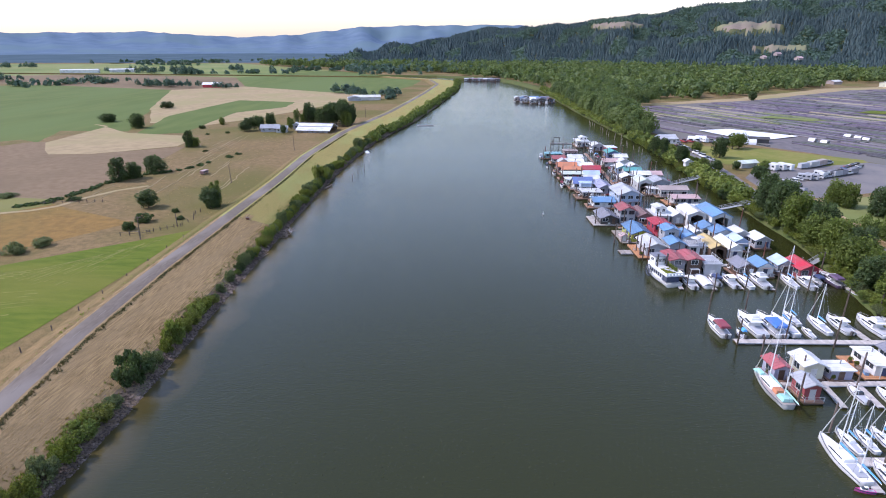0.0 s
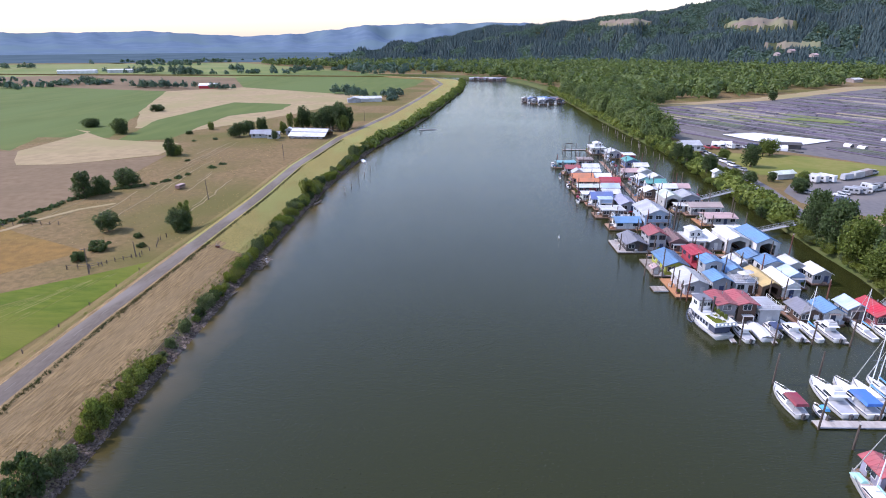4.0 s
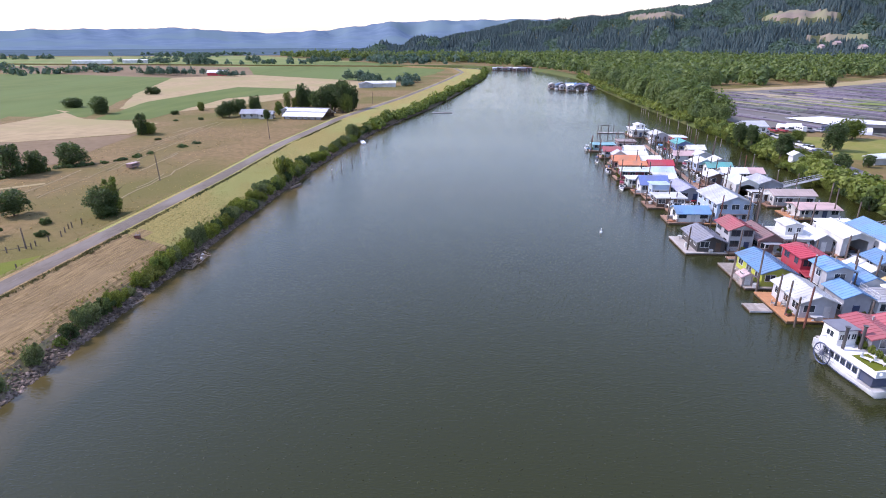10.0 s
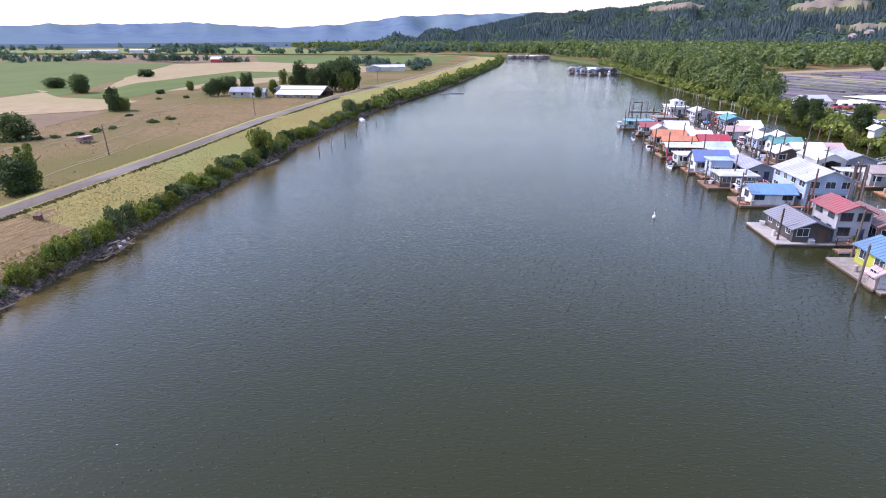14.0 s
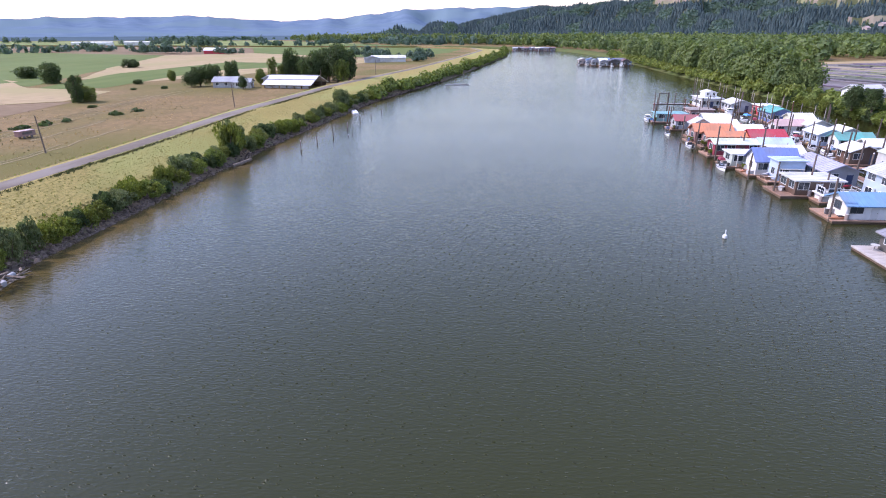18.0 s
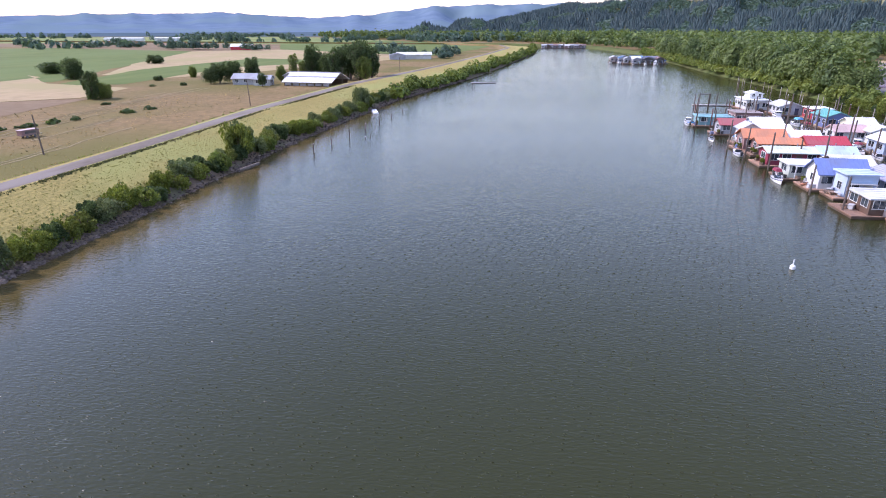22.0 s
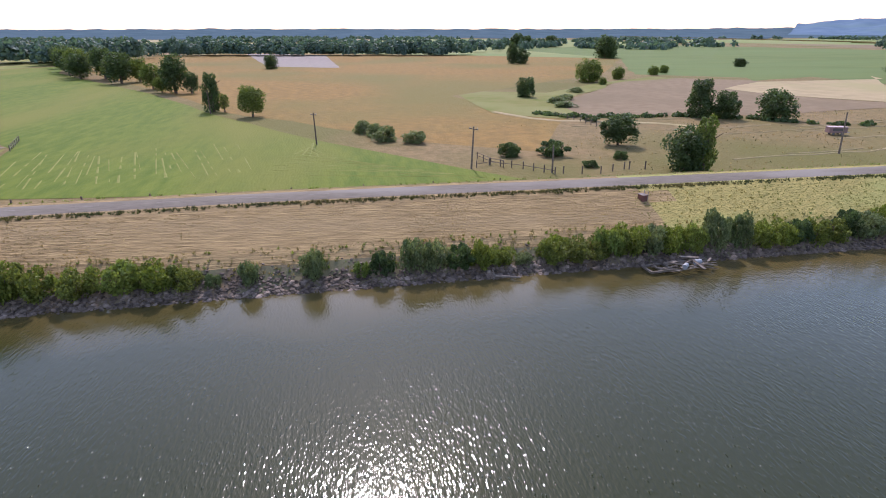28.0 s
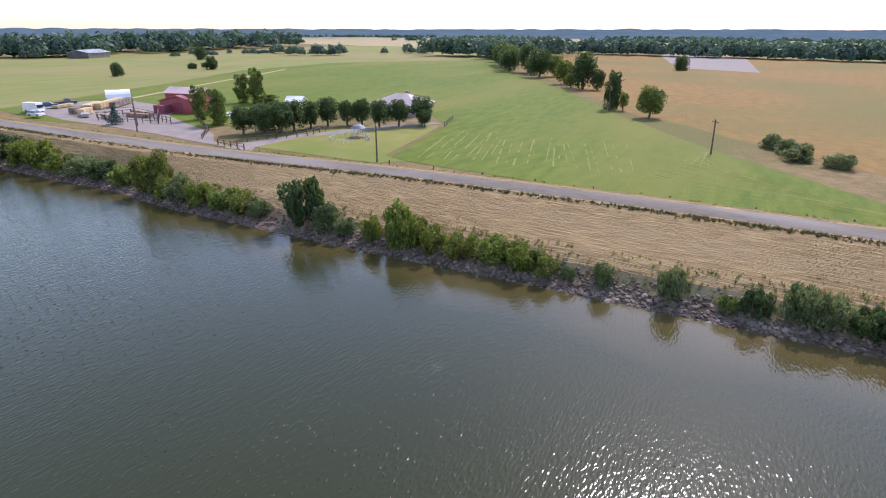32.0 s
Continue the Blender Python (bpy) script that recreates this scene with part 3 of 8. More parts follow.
def hill_woods():
    g = random.Random(11)
    con, bro = [], []
    while len(con) < 27000:
        az, r = g.uniform(-14, 47), math.sqrt(g.uniform(1370 ** 2, 2980 ** 2))
        if in_clearing(az, r) and g.random() < 0.97:
            continue
        x, y, z = polar(az, r, hill_z(az, min(r, 2900)) - 2)
        leafy = noise.noise((az * 0.55, r * 0.004, 9.0)) + (0.12 if r < 1500 else 0.0) + (0.32 if az > 10 and r > 2250 else 0) > 0.14
        if leafy:
            bro.append((x, y, z, g.uniform(10, 17), g.uniform(4.5, 8)))
        else:
            s = g.uniform(0.65, 1.3)
            con.append((x, y, z, 17 * s, 4.9 * s))
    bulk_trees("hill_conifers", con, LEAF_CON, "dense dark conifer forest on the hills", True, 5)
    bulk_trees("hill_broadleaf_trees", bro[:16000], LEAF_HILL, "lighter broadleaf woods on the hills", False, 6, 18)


hill_woods()

# The ridge's base colour has the blue haze of distance mixed in.
RIDGE = M("hazed_ridge", (0.125, 0.172, 0.225), (0.095, 0.138, 0.19), 0.012, 1.0, spec=0.0, c3=(0.115, 0.165, 0.19), scale3=0.0025)
# Plain woods: the blue-grey of distant air is painted into their colour.
FARWOOD = M("hazed_plain_woods", (0.060, 0.090, 0.106), (0.082, 0.116, 0.134), 0.01, 1.0, spec=0.0, stretch=(1, 1, 6))


def ridge_band(name, az0, az1, r, heights, material, label, jag):
    """A far chain of hills as a rounded wall of ground."""
    verts, faces = [], []
    prof = [(-1400, 0.0), (-1150, 0.10), (-900, 0.28), (-680, 0.42), (-470, 0.60), (-280, 0.78), (-120, 0.92), (0, 1.0), (250, 0.2)]
    n = int((az1 - az0) * 4)
    for i in range(n + 1):
        az = az0 + (az1 - az0) * i / n
        el = float(np.interp(az, [h[0] for h in heights], [h[1] for h in heights]))
        z = 58 + r * math.tan(radians(el)) + jag * (noise.noise((az * 0.8, 0.3, r)) + 0.35 * noise.noise((az * 2.4, 1.3, r)))
        for k, f in prof:
            lump = 1 + 0.55 * noise.noise((az * 0.42, k * 0.0028, 5.0)) * (1 if 0.02 < f < 0.95 else 0)
            verts.append(polar(az, r + k, 2.0 + (z - 2.0) * min(f * lump, 0.985 if f < 1 else 1)))
    m = len(prof)
    for i in range(n):
        for k in range(m - 1):
            faces.append((i * m + k, i * m + m + k, i * m + m + 1 + k, i * m + 1 + k))
    tagged(new(name, mesh_of(name, verts, faces, material, True)), label, "distance", kind="structure")


ridge_band("backdrop_ridge", -50, 8, 4300, [(-50, 0.0), (-47, 0.25), (-43, 0.42), (-38, 0.55), (-29, 0.72), (-25, 0.45), (-21.7, 0.30), (-17, 0.5), (-12, 1.1), (-8, 1.35), (-4, 1.42), (2, 1.5), (8, 1.3)], RIDGE, "far hills, blue with painted haze", 9)
ridge_band("backdrop_plain", -175, -44, 4200, [(-175, -0.5), (-150, -0.42), (-120, -0.38), (-100, -0.3), (-80, -0.34), (-60, -0.36), (-44, -0.3)], FARWOOD, "far plain under the horizon, blue-grey with painted haze", 7)

patch("far_woodland", [(-4600, 700), (-4600, 3000), (-2200, 4100), (-300, 4100), (500, 3600), (200, 1700), (-500, 1560), (-1400, 1400), (-2300, 800)], Z + 0.4, FARWOOD, "far woods under the hills, blue-green with painted haze", "woods")
STREAK = M("cut_grass", (0.31, 0.24, 0.13), (0.25, 0.195, 0.10), 0.8, 0.95)
for j in range(14):
    gs = random.Random(j)
    y0, off = gs.uniform(150, 300), gs.uniform(13, 66)
    pts_ = [(road_x(y0 + k * 6) - off - k * 0.5 + gs.uniform(-0.7, 0.7), y0 + k * 6) for k in range(gs.randint(4, 12))]
    strip("mown_streak", pts_, gs.uniform(0.14, 0.3), Z + 0.05, STREAK, "pale streak of cut grass in the pasture", "grass")


# ---- trees ----
def crown_mesh(name, seed, blobs, per, size, material, spread=1.0, tall=0.5, low=0.0, flat=1.0):
    """A unit crown (radius 1, height 1) of leaf clumps on several lobes, with gaps between them."""
    g = np.random.default_rng(seed)
    cs, rs = [], []
    for i in range(blobs):
        t = (i + 0.5) / blobs
        ang = i * 2.4 + g.uniform(-0.5, 0.5)
        z = low + (1 - low) * (0.15 + 0.68 * t)
        rad = spread * 0.64 * math.sin(math.pi * (0.15 + 0.70 * t)) ** 0.8 * g.uniform(0.45, 1.1)
        cs.append((rad * math.cos(ang), rad * math.sin(ang), z))
        rs.append(g.uniform(0.17, 0.40) * (1.05 - 0.20 * t))
    pts, nrm = [], []
    for c, r in zip(cs, rs):
        d = g.normal(size=(per, 3))
        d /= np.linalg.norm(d, axis=1)[:, None]
        k = r * g.uniform(0.6, 1.2, (per, 1))
        pts.append(np.array(c) + d * k * np.array([1, 1, tall * 1.4]))
        nrm.append(d)
    p, d = np.vstack(pts), np.vstack(nrm)
    n = len(p)
    d = d * 0.4 + g.normal(size=(n, 3)) * 0.85 + np.array([0, 0, 0.1])
    d /= np.linalg.norm(d, axis=1)[:, None]
    u = np.cross(d, g.normal(size=(n, 3)))
    u /= np.linalg.norm(u, axis=1)[:, None]
    v = np.cross(d, u)
    s = size * g.uniform(0.55, 1.3, n)[:, None]
    s = s * np.array([1, 1, flat])
    quad = np.stack([p + u * s, p + v * s * 0.7 + d * s * 0.25, p - u * s, p - v * s * 0.7], 1).reshape(-1, 3)
    return mesh_of(name, quad.tolist(), [(4 * i, 4 * i + 1, 4 * i + 2, 4 * i + 3) for i in range(n)], material)


def trunk_mesh(name, seed, limbs=6):
    """A unit trunk (height 1) with limbs, to be scaled."""
    g = random.Random(seed)
    bm = bmesh.new()
    rod(bm, (0, 0, -0.03), (0.02, 0.01, 0.45), 0.045, 0.03, 7)
    rod(bm, (0.02, 0.01, 0.45), (0.0, 0.03, 0.85), 0.03, 0.008, 6)
    for i in range(limbs):
        a, z = i * 2.4 + g.uniform(-0.3, 0.3), 0.22 + 0.5 * i / limbs
        rod(bm, (0.015, 0.01, z), (0.26 * math.cos(a), 0.26 * math.sin(a), z + g.uniform(0.12, 0.24)), 0.016, 0.005, 5)
    me = bpy.data.meshes.new(name)
    bm.to_mesh(me)
    bm.free()
    me.materials.append(BARK)
    return me


TRUNKS = [trunk_mesh("trunk", s) for s in (1, 2, 3)]
CROWNS = {
    "round": [crown_mesh("crown", s, 26, 170, 0.060, LEAF, 1.1, 0.46, 0.0, 0.5) for s in (1, 2, 3)],
    "dark": [crown_mesh("crown", s, 26, 170, 0.060, LEAF_DARK, 1.05, 0.46, 0.0, 0.5) for s in (4, 5, 6)],
    "tall": [crown_mesh("crown", s, 28, 150, 0.066, LEAF_DARK, 0.95, 0.26, 0.0, 0.36) for s in (7, 8, 9)],
    "airy": [crown_mesh("crown", s, 22, 130, 0.066, LEAF, 0.9, 0.25, 0.0, 0.34) for s in (10, 11)],
    "bush": [crown_mesh("leaves", s, 16, 210, 0.058, BUSHLEAF, 1.15, 0.5, -0.12) for s in (12, 13, 14)],
    "bush_yellow": [crown_mesh("leaves", s, 16, 190, 0.058, LEAF_YEL, 1.15, 0.5, -0.12) for s in (15, 16)],
    "willow": [crown_mesh("leaves", s, 15, 180, 0.054, LEAF_GREY, 0.9, 0.5, -0.08) for s in (17, 18)],
    "bush_dark": [crown_mesh("leaves", s, 16, 210, 0.058, LEAF_DARK, 1.15, 0.5, -0.12) for s in (19, 20)],
}


def conifer_mesh(seed):
    g = np.random.default_rng(seed)
    n = 900
    z = g.uniform(0, 1, n) ** 0.8
    z = 1 - z * 0.98
    ang = g.uniform(0, 6.283, n)
    tier = 0.75 + 0.25 * np.cos(z * 46)
    r = (1 - z) * tier * g.uniform(0.6, 1.05, n)
    p = np.stack([r * np.cos(ang), r * np.sin(ang), z], 1)
    d = np.stack([np.cos(ang), np.sin(ang), 0.5 + 0 * ang], 1) + g.normal(size=(n, 3)) * 0.4
    d /= np.linalg.norm(d, axis=1)[:, None]
    u = np.cross(d, g.normal(size=(n, 3)))
    u /= np.linalg.norm(u, axis=1)[:, None]
    v = np.cross(d, u)
    s = 0.11 * g.uniform(0.5, 1.2, n)[:, None]
    sz = np.array([1, 1, 0.4])
    quad = np.stack([p + u * s * sz, p + v * s * 0.6 * sz, p - u * s * sz, p - v * s * 0.6 * sz], 1).reshape(-1, 3)
    return mesh_of("needles", quad.tolist(), [(4 * i, 4 * i + 1, 4 * i + 2, 4 * i + 3) for i in range(n)], LEAF_CON)


CONIFERS = [conifer_mesh(s) for s in (31, 32)]


def tree(x, y, h, r, kind="round", label="leafy green broadleaf tree standing in the field", group="", z=None, bare=0.18):
    """A tree of height h and crown radius r."""
    g = random.Random(x * 7.3 + y * 3.1)
    h, r = h * 0.70, r * 0.74
    t = thing("tree", pose(x, y, Z if z is None else z, 0, 0, g.uniform(0, 360)), label, "tree", group)
    tr = part("trunk", g.choice(TRUNKS), None, t)
    tr.scale = (h * 0.95, h * 0.95, h * 0.92)
    if kind == "conifer":
        c = part("crown", g.choice(CONIFERS), None, t)
        c.location, c.scale = (0, 0, h * 0.06), (r, r, h * 0.95)
        return t
    c = part("crown", g.choice(CROWNS[kind]), None, t)
    low = h * bare if bare > 0.05 else -0.12 * h
    c.location = (0, 0, low)
    c.scale = (r * 1.08, r * 1.08, h * 1.02 - low)
    return t


def bush(x, y, h, r, kind="bush", label="dense green riverside bush", group="riverbank bushes", z=2.0):
    g = random.Random(x * 5.1 + y * 2.7)
    t = thing("bush", pose(x, y, z, 0, 0, g.uniform(0, 360)), label, "bush", group)
    c = part("leaves", g.choice(CROWNS[kind]), None, t)
    c.scale = (r * g.uniform(0.9, 1.1), r * g.uniform(0.9, 1.1), h)
    st = part("trunk", STEMS, None, t)
    st.scale = (r, r, h * 0.7)
    return t


def stems_mesh():
    bm = bmesh.new()
    for i in range(5):
        a = i * 1.26
        rod(bm, (0.06 * math.cos(a), 0.06 * math.sin(a), -0.15), (0.45 * math.cos(a + 0.3), 0.45 * math.sin(a + 0.3), 0.8), 0.035, 0.012, 5)
    me = bpy.data.meshes.new("trunk")
    bm.to_mesh(me)
    bm.free()
    me.materials.append(BARK)
    return me


STEMS = stems_mesh()

# lone field trees
tree(-86.7, 173, 10.0, 5.6, "dark", "broad leafy tree beside the levee road", bare=0.02)
tree(-85.6, 175.2, 14.5, 3.4, "airy", "thin airy tree beside the levee road", bare=0.02)
tree(-108.3, 171, 8.8, 5.6, "dark", "round dark tree alone in the pasture", bare=0.08)
tree(-141.5, 208.5, 15.5, 5.8, "tall", "tall uneven dark tree at the field edge", bare=0.02)
tree(-138.5, 214, 10.0, 5.2, "dark", "round dark tree at the field edge", bare=0.02)
tree(-135.5, 226, 11.0, 6.8, "dark", "broad dark tree at the field edge", bare=0.03)
tree(-150.5, 288, 15.0, 4.2, "tall", "tall lone tree by the field track", bare=0.03)
tree(-149, 291, 8.0, 4.6, "round", "leafy tree by the field track", bare=0.03)
tree(-196, 177, 9.5, 5.2, "dark", "round dark tree in the ochre field", bare=0.03)
tree(-250.5, 222, 14, 8.5, "round", "broad tree by the ditch", bare=0.03)
tree(-263, 241, 8.0, 4.4, "round", "small round tree by the ditch", bare=0.03)
tree(-236, 222, 4.4, 2.6, "round", "small round tree by the ditch", bare=0.03)
tree(-284, 270, 6.5, 4.0, "round", "small tree by the green field", bare=0.03)
tree(-296, 282, 6.0, 3.6, "round", "small tree by the green field", bare=0.03)
tree(-218, 356, 14, 7.5, "dark", "dark round tree at the crop edge", bare=0.03)
tree(-256, 384, 8.5, 9.0, "dark", "wide low dark tree at the crop edge", bare=0.0)
tree(-259.5, 473, 8.0, 8.5, "dark", "wide low dark tree at the crop edge", bare=0.0)
tree(-169.5, 376, 7.5, 3.2, "round", "small tree in the pasture", bare=0.03)
tree(-175, 357, 3.2, 3.4, "dark", "low dark bush in the pasture", bare=0.0)
tree(-161, 91.5, 11.5, 5.4, "round", "round tree at the edge of the hay field", bare=0.12)
tree(-173.5, 78.5, 17, 4.0, "tall", "tall ragged tree at the edge of the hay field", bare=0.05)
tree(-172, 82, 8, 2.6, "airy", "small airy tree beside a tall one", bare=0.1)
for x, y, h, r, k in ((-228.5, 53, 20, 7.5, "dark"), (-246, 39.5, 14, 6.2, "round"), (-227, 59, 11, 4.2, "dark"), (-232, 47, 8, 4.0, "round"), (-276, 17, 19, 9, "dark"), (-284, 22, 15, 7, "round"), (-303, 0, 21, 9, "dark"), (-292, 8, 16, 7, "round"), (-305, -12, 17, 8, "dark"), (-320, -18, 20, 9, "round"), (-348, -36, 19, 9, "dark"), (-335, -28, 15, 8, "dark"), (-364, -44, 18, 9, "round"), (-376, -30, 17, 9, "dark"), (-396, -60, 20, 10, "dark"), (-352, -14, 15, 8, "round"), (-330, -2, 16, 8, "dark")):
    tree(x, y, h, r, k, "full green tree in the row along the hay field", "hay field tree row", bare=0.1)
tree(-369, 68, 12, 6.5, "dark", "round dark tree beside the grey field", bare=0.03)
for x, y, h, r in ((-464, 321, 26, 13), (-478, 330, 22, 11), (-396, 231, 16, 9), (-400, 226, 22, 6), (-341, 357, 8, 7), (-777, 332, 26, 14), (-793, 384, 22, 14), (-778, 345, 22, 12)):
    tree(x, y, h, r, "tall" if r < 10 else "dark", "dark clump of tall trees far out in the fields", bare=0.02)
for x, y, h, r in ((-131, 120.5, 3.0, 3.4), (-126, 123, 3.0, 3.2), (-120, 125, 3.2, 3.6), (-117, 131, 2.7, 3.6), (-101, 146.8, 2.8, 2.4), (-101, 155, 3.0, 3.8), (-96, 166, 1.6, 1.6), (-178, 182, 2.2, 5), (-186, 188, 2.0, 4), (-208, 200, 2, 4), (-140, 178, 1.6, 3), (-168, 181, 1.8, 5), (-90.5, 158, 1.4, 1.5)):
    bush(x, y, h, r, "willow" if r > 3 and x < -110 else "bush_dark", "low grey-green bramble clump in the pasture", "bramble clumps", Z - 0.1)
# a pale track and a dark hedge between the ploughed field and the pasture
strip("field_track", [(-160, 157.5), (-153, 161), (-146, 164.5), (-141, 170), (-138, 182), (-133, 193), (-125, 201)], 1.1, Z + 0.12, STUBBLE, "pale dirt track along the field hedge", "track")
gh = random.Random(61)
spots = []
for a, c in zip([(-154, 168), (-148, 174), (-145, 188), (-144, 204), (-138, 219), (-125, 232), (-118, 259)], [(-148, 174), (-145, 188), (-144, 204), (-138, 219), (-125, 232), (-118, 259), (-111, 288)]):
    for i in range(9 if a[1] < 232 else 4):
        k = gh.random()
        spots.append((a[0] + (c[0] - a[0]) * k + gh.gauss(0, 0.5), a[1] + (c[1] - a[1]) * k, Z - 0.2, gh.uniform(0.7, 1.5), gh.uniform(0.9, 1.8)))
bulk_trees("field_hedge", spots, LEAF_DARK, "low dark hedge along the ploughed field", False, 33, 60)

# ---- marina ----
def paint(name, c, rough=0.5, k=0.9):
    worn = tuple(v * 0.66 + w for v, w in zip(c, (0.05, 0.045, 0.035)))
    return M(name, c, tuple(v * k for v in c), 1.1, rough, 0.15, 5.0, rand=0.14, c3=worn, scale3=0.3)


COL = {
    "white": paint("white_paint", (0.68, 0.68, 0.66)), "offwhite": paint("offwhite_paint", (0.52, 0.52, 0.50)), "cream": paint("cream_paint", (0.60, 0.58, 0.44)),
    "grey": paint("grey_paint", (0.36, 0.37, 0.39)), "lightgrey": paint("light_grey_paint", (0.43, 0.44, 0.46)), "dark": paint("dark_paint", (0.07, 0.065, 0.065)), "slate": paint("slate_roof", (0.20, 0.20, 0.225)),
    "blue": paint("blue_metal", (0.135, 0.26, 0.42)), "paleblue": paint("pale_blue_paint", (0.42, 0.52, 0.66)), "deepblue": paint("deep_blue_metal", (0.14, 0.19, 0.38)), "navy": paint("navy_paint", (0.05, 0.07, 0.14)),
    "red": paint("red_metal", (0.36, 0.045, 0.06)), "bright": paint("bright_red_metal", (0.48, 0.03, 0.05)), "pinkred": paint("faded_red_metal", (0.36, 0.095, 0.10)), "rose": paint("rose_roof", (0.47, 0.33, 0.31)),
    "brown": paint("brown_roof", (0.235, 0.135, 0.125)), "darkbrown": paint("dark_brown_wood", (0.11, 0.065, 0.045)), "tan": paint("tan_roof", (0.36, 0.29, 0.26)), "yellow": paint("yellow_metal", (0.54, 0.40, 0.17)),
    "lime": paint("yellow_green_paint", (0.42, 0.45, 0.06)), "orange": paint("orange_roof", (0.55, 0.22, 0.11)), "teal": paint("teal_roof", (0.20, 0.40, 0.42)), "green": paint("green_roof", (0.10, 0.33, 0.30)),
    "lav": paint("lavender_roof", (0.37, 0.37, 0.47)), "palegreen": paint("pale_green_roof", (0.55, 0.60, 0.52)), "purple": paint("purple_paint", (0.13, 0.085, 0.15)), "mint": paint("mint_paint", (0.30, 0.56, 0.50)), "magenta": paint("magenta_plastic", (0.55, 0.06, 0.30)),
    "canvas": paint("blue_canvas", (0.06, 0.16, 0.45), 0.8), "sky": paint("sky_blue_canvas", (0.10, 0.36, 0.68), 0.8), "maroon": paint("maroon_canvas", (0.24, 0.035, 0.06), 0.8), "steel": paint("dull_steel", (0.33, 0.33, 0.34), 0.4),
}
GEL = M("gelcoat", (0.80, 0.80, 0.79), (0.74, 0.74, 0.73), 0.8, 0.22, c3=(0.68, 0.67, 0.64), scale3=0.4, spec=0.5)
GLASS = M("window_glass", (0.025, 0.032, 0.04), (0.04, 0.05, 0.06), 0.5, 0.06, spec=0.9)
CHROME = M("bright_metal", (0.62, 0.62, 0.63), (0.55, 0.55, 0.56), 2.0, 0.25, metal=0.8)
PLANT = CROWNS["bush"]
ROT = 3.0


def window(parent, x, y, z, w, h, side, frame="white"):
    """A framed pane on the wall that faces the given side (s, n, w, e) of its house."""
    ang = {"s": 0, "e": 90, "n": 180, "w": 270}[side]
    bm = boxes((-w / 2 - 0.08, w / 2 + 0.08, -0.05, 0.02, -0.08, 0.0), (-w / 2 - 0.08, w / 2 + 0.08, -0.05, 0.02, h, h + 0.08), (-w / 2 - 0.08, -w / 2, -0.05, 0.02, 0, h), (w / 2, w / 2 + 0.08, -0.05, 0.02, 0, h), (-0.025, 0.025, -0.045, 0.02, 0, h))
    o = part("window", bm, COL[frame], parent)
    o.matrix_local = pose(x, y, z, 0, 0, ang)
    p = part("pane", boxes((-w / 2, w / 2, -0.02, 0.01, 0, h)), GLASS, o)
    return o


def gable(bm, w, l, z, rise, over=0.5, thick=0.14, ribs=True):
    """A gable roof with its ridge along y, on walls w wide and l long that end at z. Ribs stand on the sheets."""
    hw, hl = w / 2 + over, l / 2 + over
    sl = rise / (w / 2)
    ze = z - over * sl
    zt = z + rise + thick
    pts = [(-hw, ze), (0, z + rise), (hw, ze), (hw, ze + thick), (0.15, zt - 0.15 * sl + 0.05), (0, zt + 0.06), (-0.15, zt - 0.15 * sl + 0.05), (-hw, ze + thick)]
    stops = [(-hl, 0)]
    if ribs:
        k = max(3, int(2 * hl / 0.75))
        for i in range(k + 1):
            y = -hl + 0.1 + (2 * hl - 0.2) * i / k
            stops += [(y - 0.04, 0), (y - 0.03, 0.05), (y + 0.03, 0.05), (y + 0.04, 0)]
    stops.append((hl, 0))
    n, old = len(pts), None
    for y, up in stops:
        ring = [bm.verts.new((x, y, h + (up if i > 2 else 0))) for i, (x, h) in enumerate(pts)]
        if old:
            for i in range(n):
                bm.faces.new((old[i], ring[i], ring[(i + 1) % n], old[(i + 1) % n]))
        else:
            bm.faces.new((ring[0], ring[1], ring[5], ring[6], ring[7]))
            bm.faces.new((ring[1], ring[2], ring[3], ring[4], ring[5]))
        old = ring
    bm.faces.new((old[7], old[6], old[5], old[1], old[0]))
    bm.faces.new((old[5], old[4], old[3], old[2], old[1]))


def grooved(x0, x1, y0, y1, z0, z1, n, gap, step):
    """A slab in one piece whose top has n - 1 grooves (step below 0) or ribs across it."""
    line = [(y0, z0), (y0, z1)]
    for i in range(1, n):
        y = y0 + (y1 - y0) * i / n
        line += [(y - gap, z1), (y - gap * 0.8, z1 + step), (y + gap * 0.8, z1 + step), (y + gap, z1)]
    line += [(y1, z1), (y1, z0)]
    bm = bmesh.new()
    a, c = ([bm.verts.new((x, y, z)) for y, z in line] for x in (x0, x1))
    k = len(line)
    for i in range(k):
        bm.faces.new((a[i], a[(i + 1) % k], c[(i + 1) % k], c[i]))
    bm.faces.new(a[::-1])
    bm.faces.new(c)
    bmesh.ops.recalc_face_normals(bm, faces=bm.faces)
    return bm


def turned(bm, ang):
    bmesh.ops.rotate(bm, verts=bm.verts, cent=(0, 0, 0), matrix=Matrix.Rotation(radians(ang), 3, "Z"))
    return bm


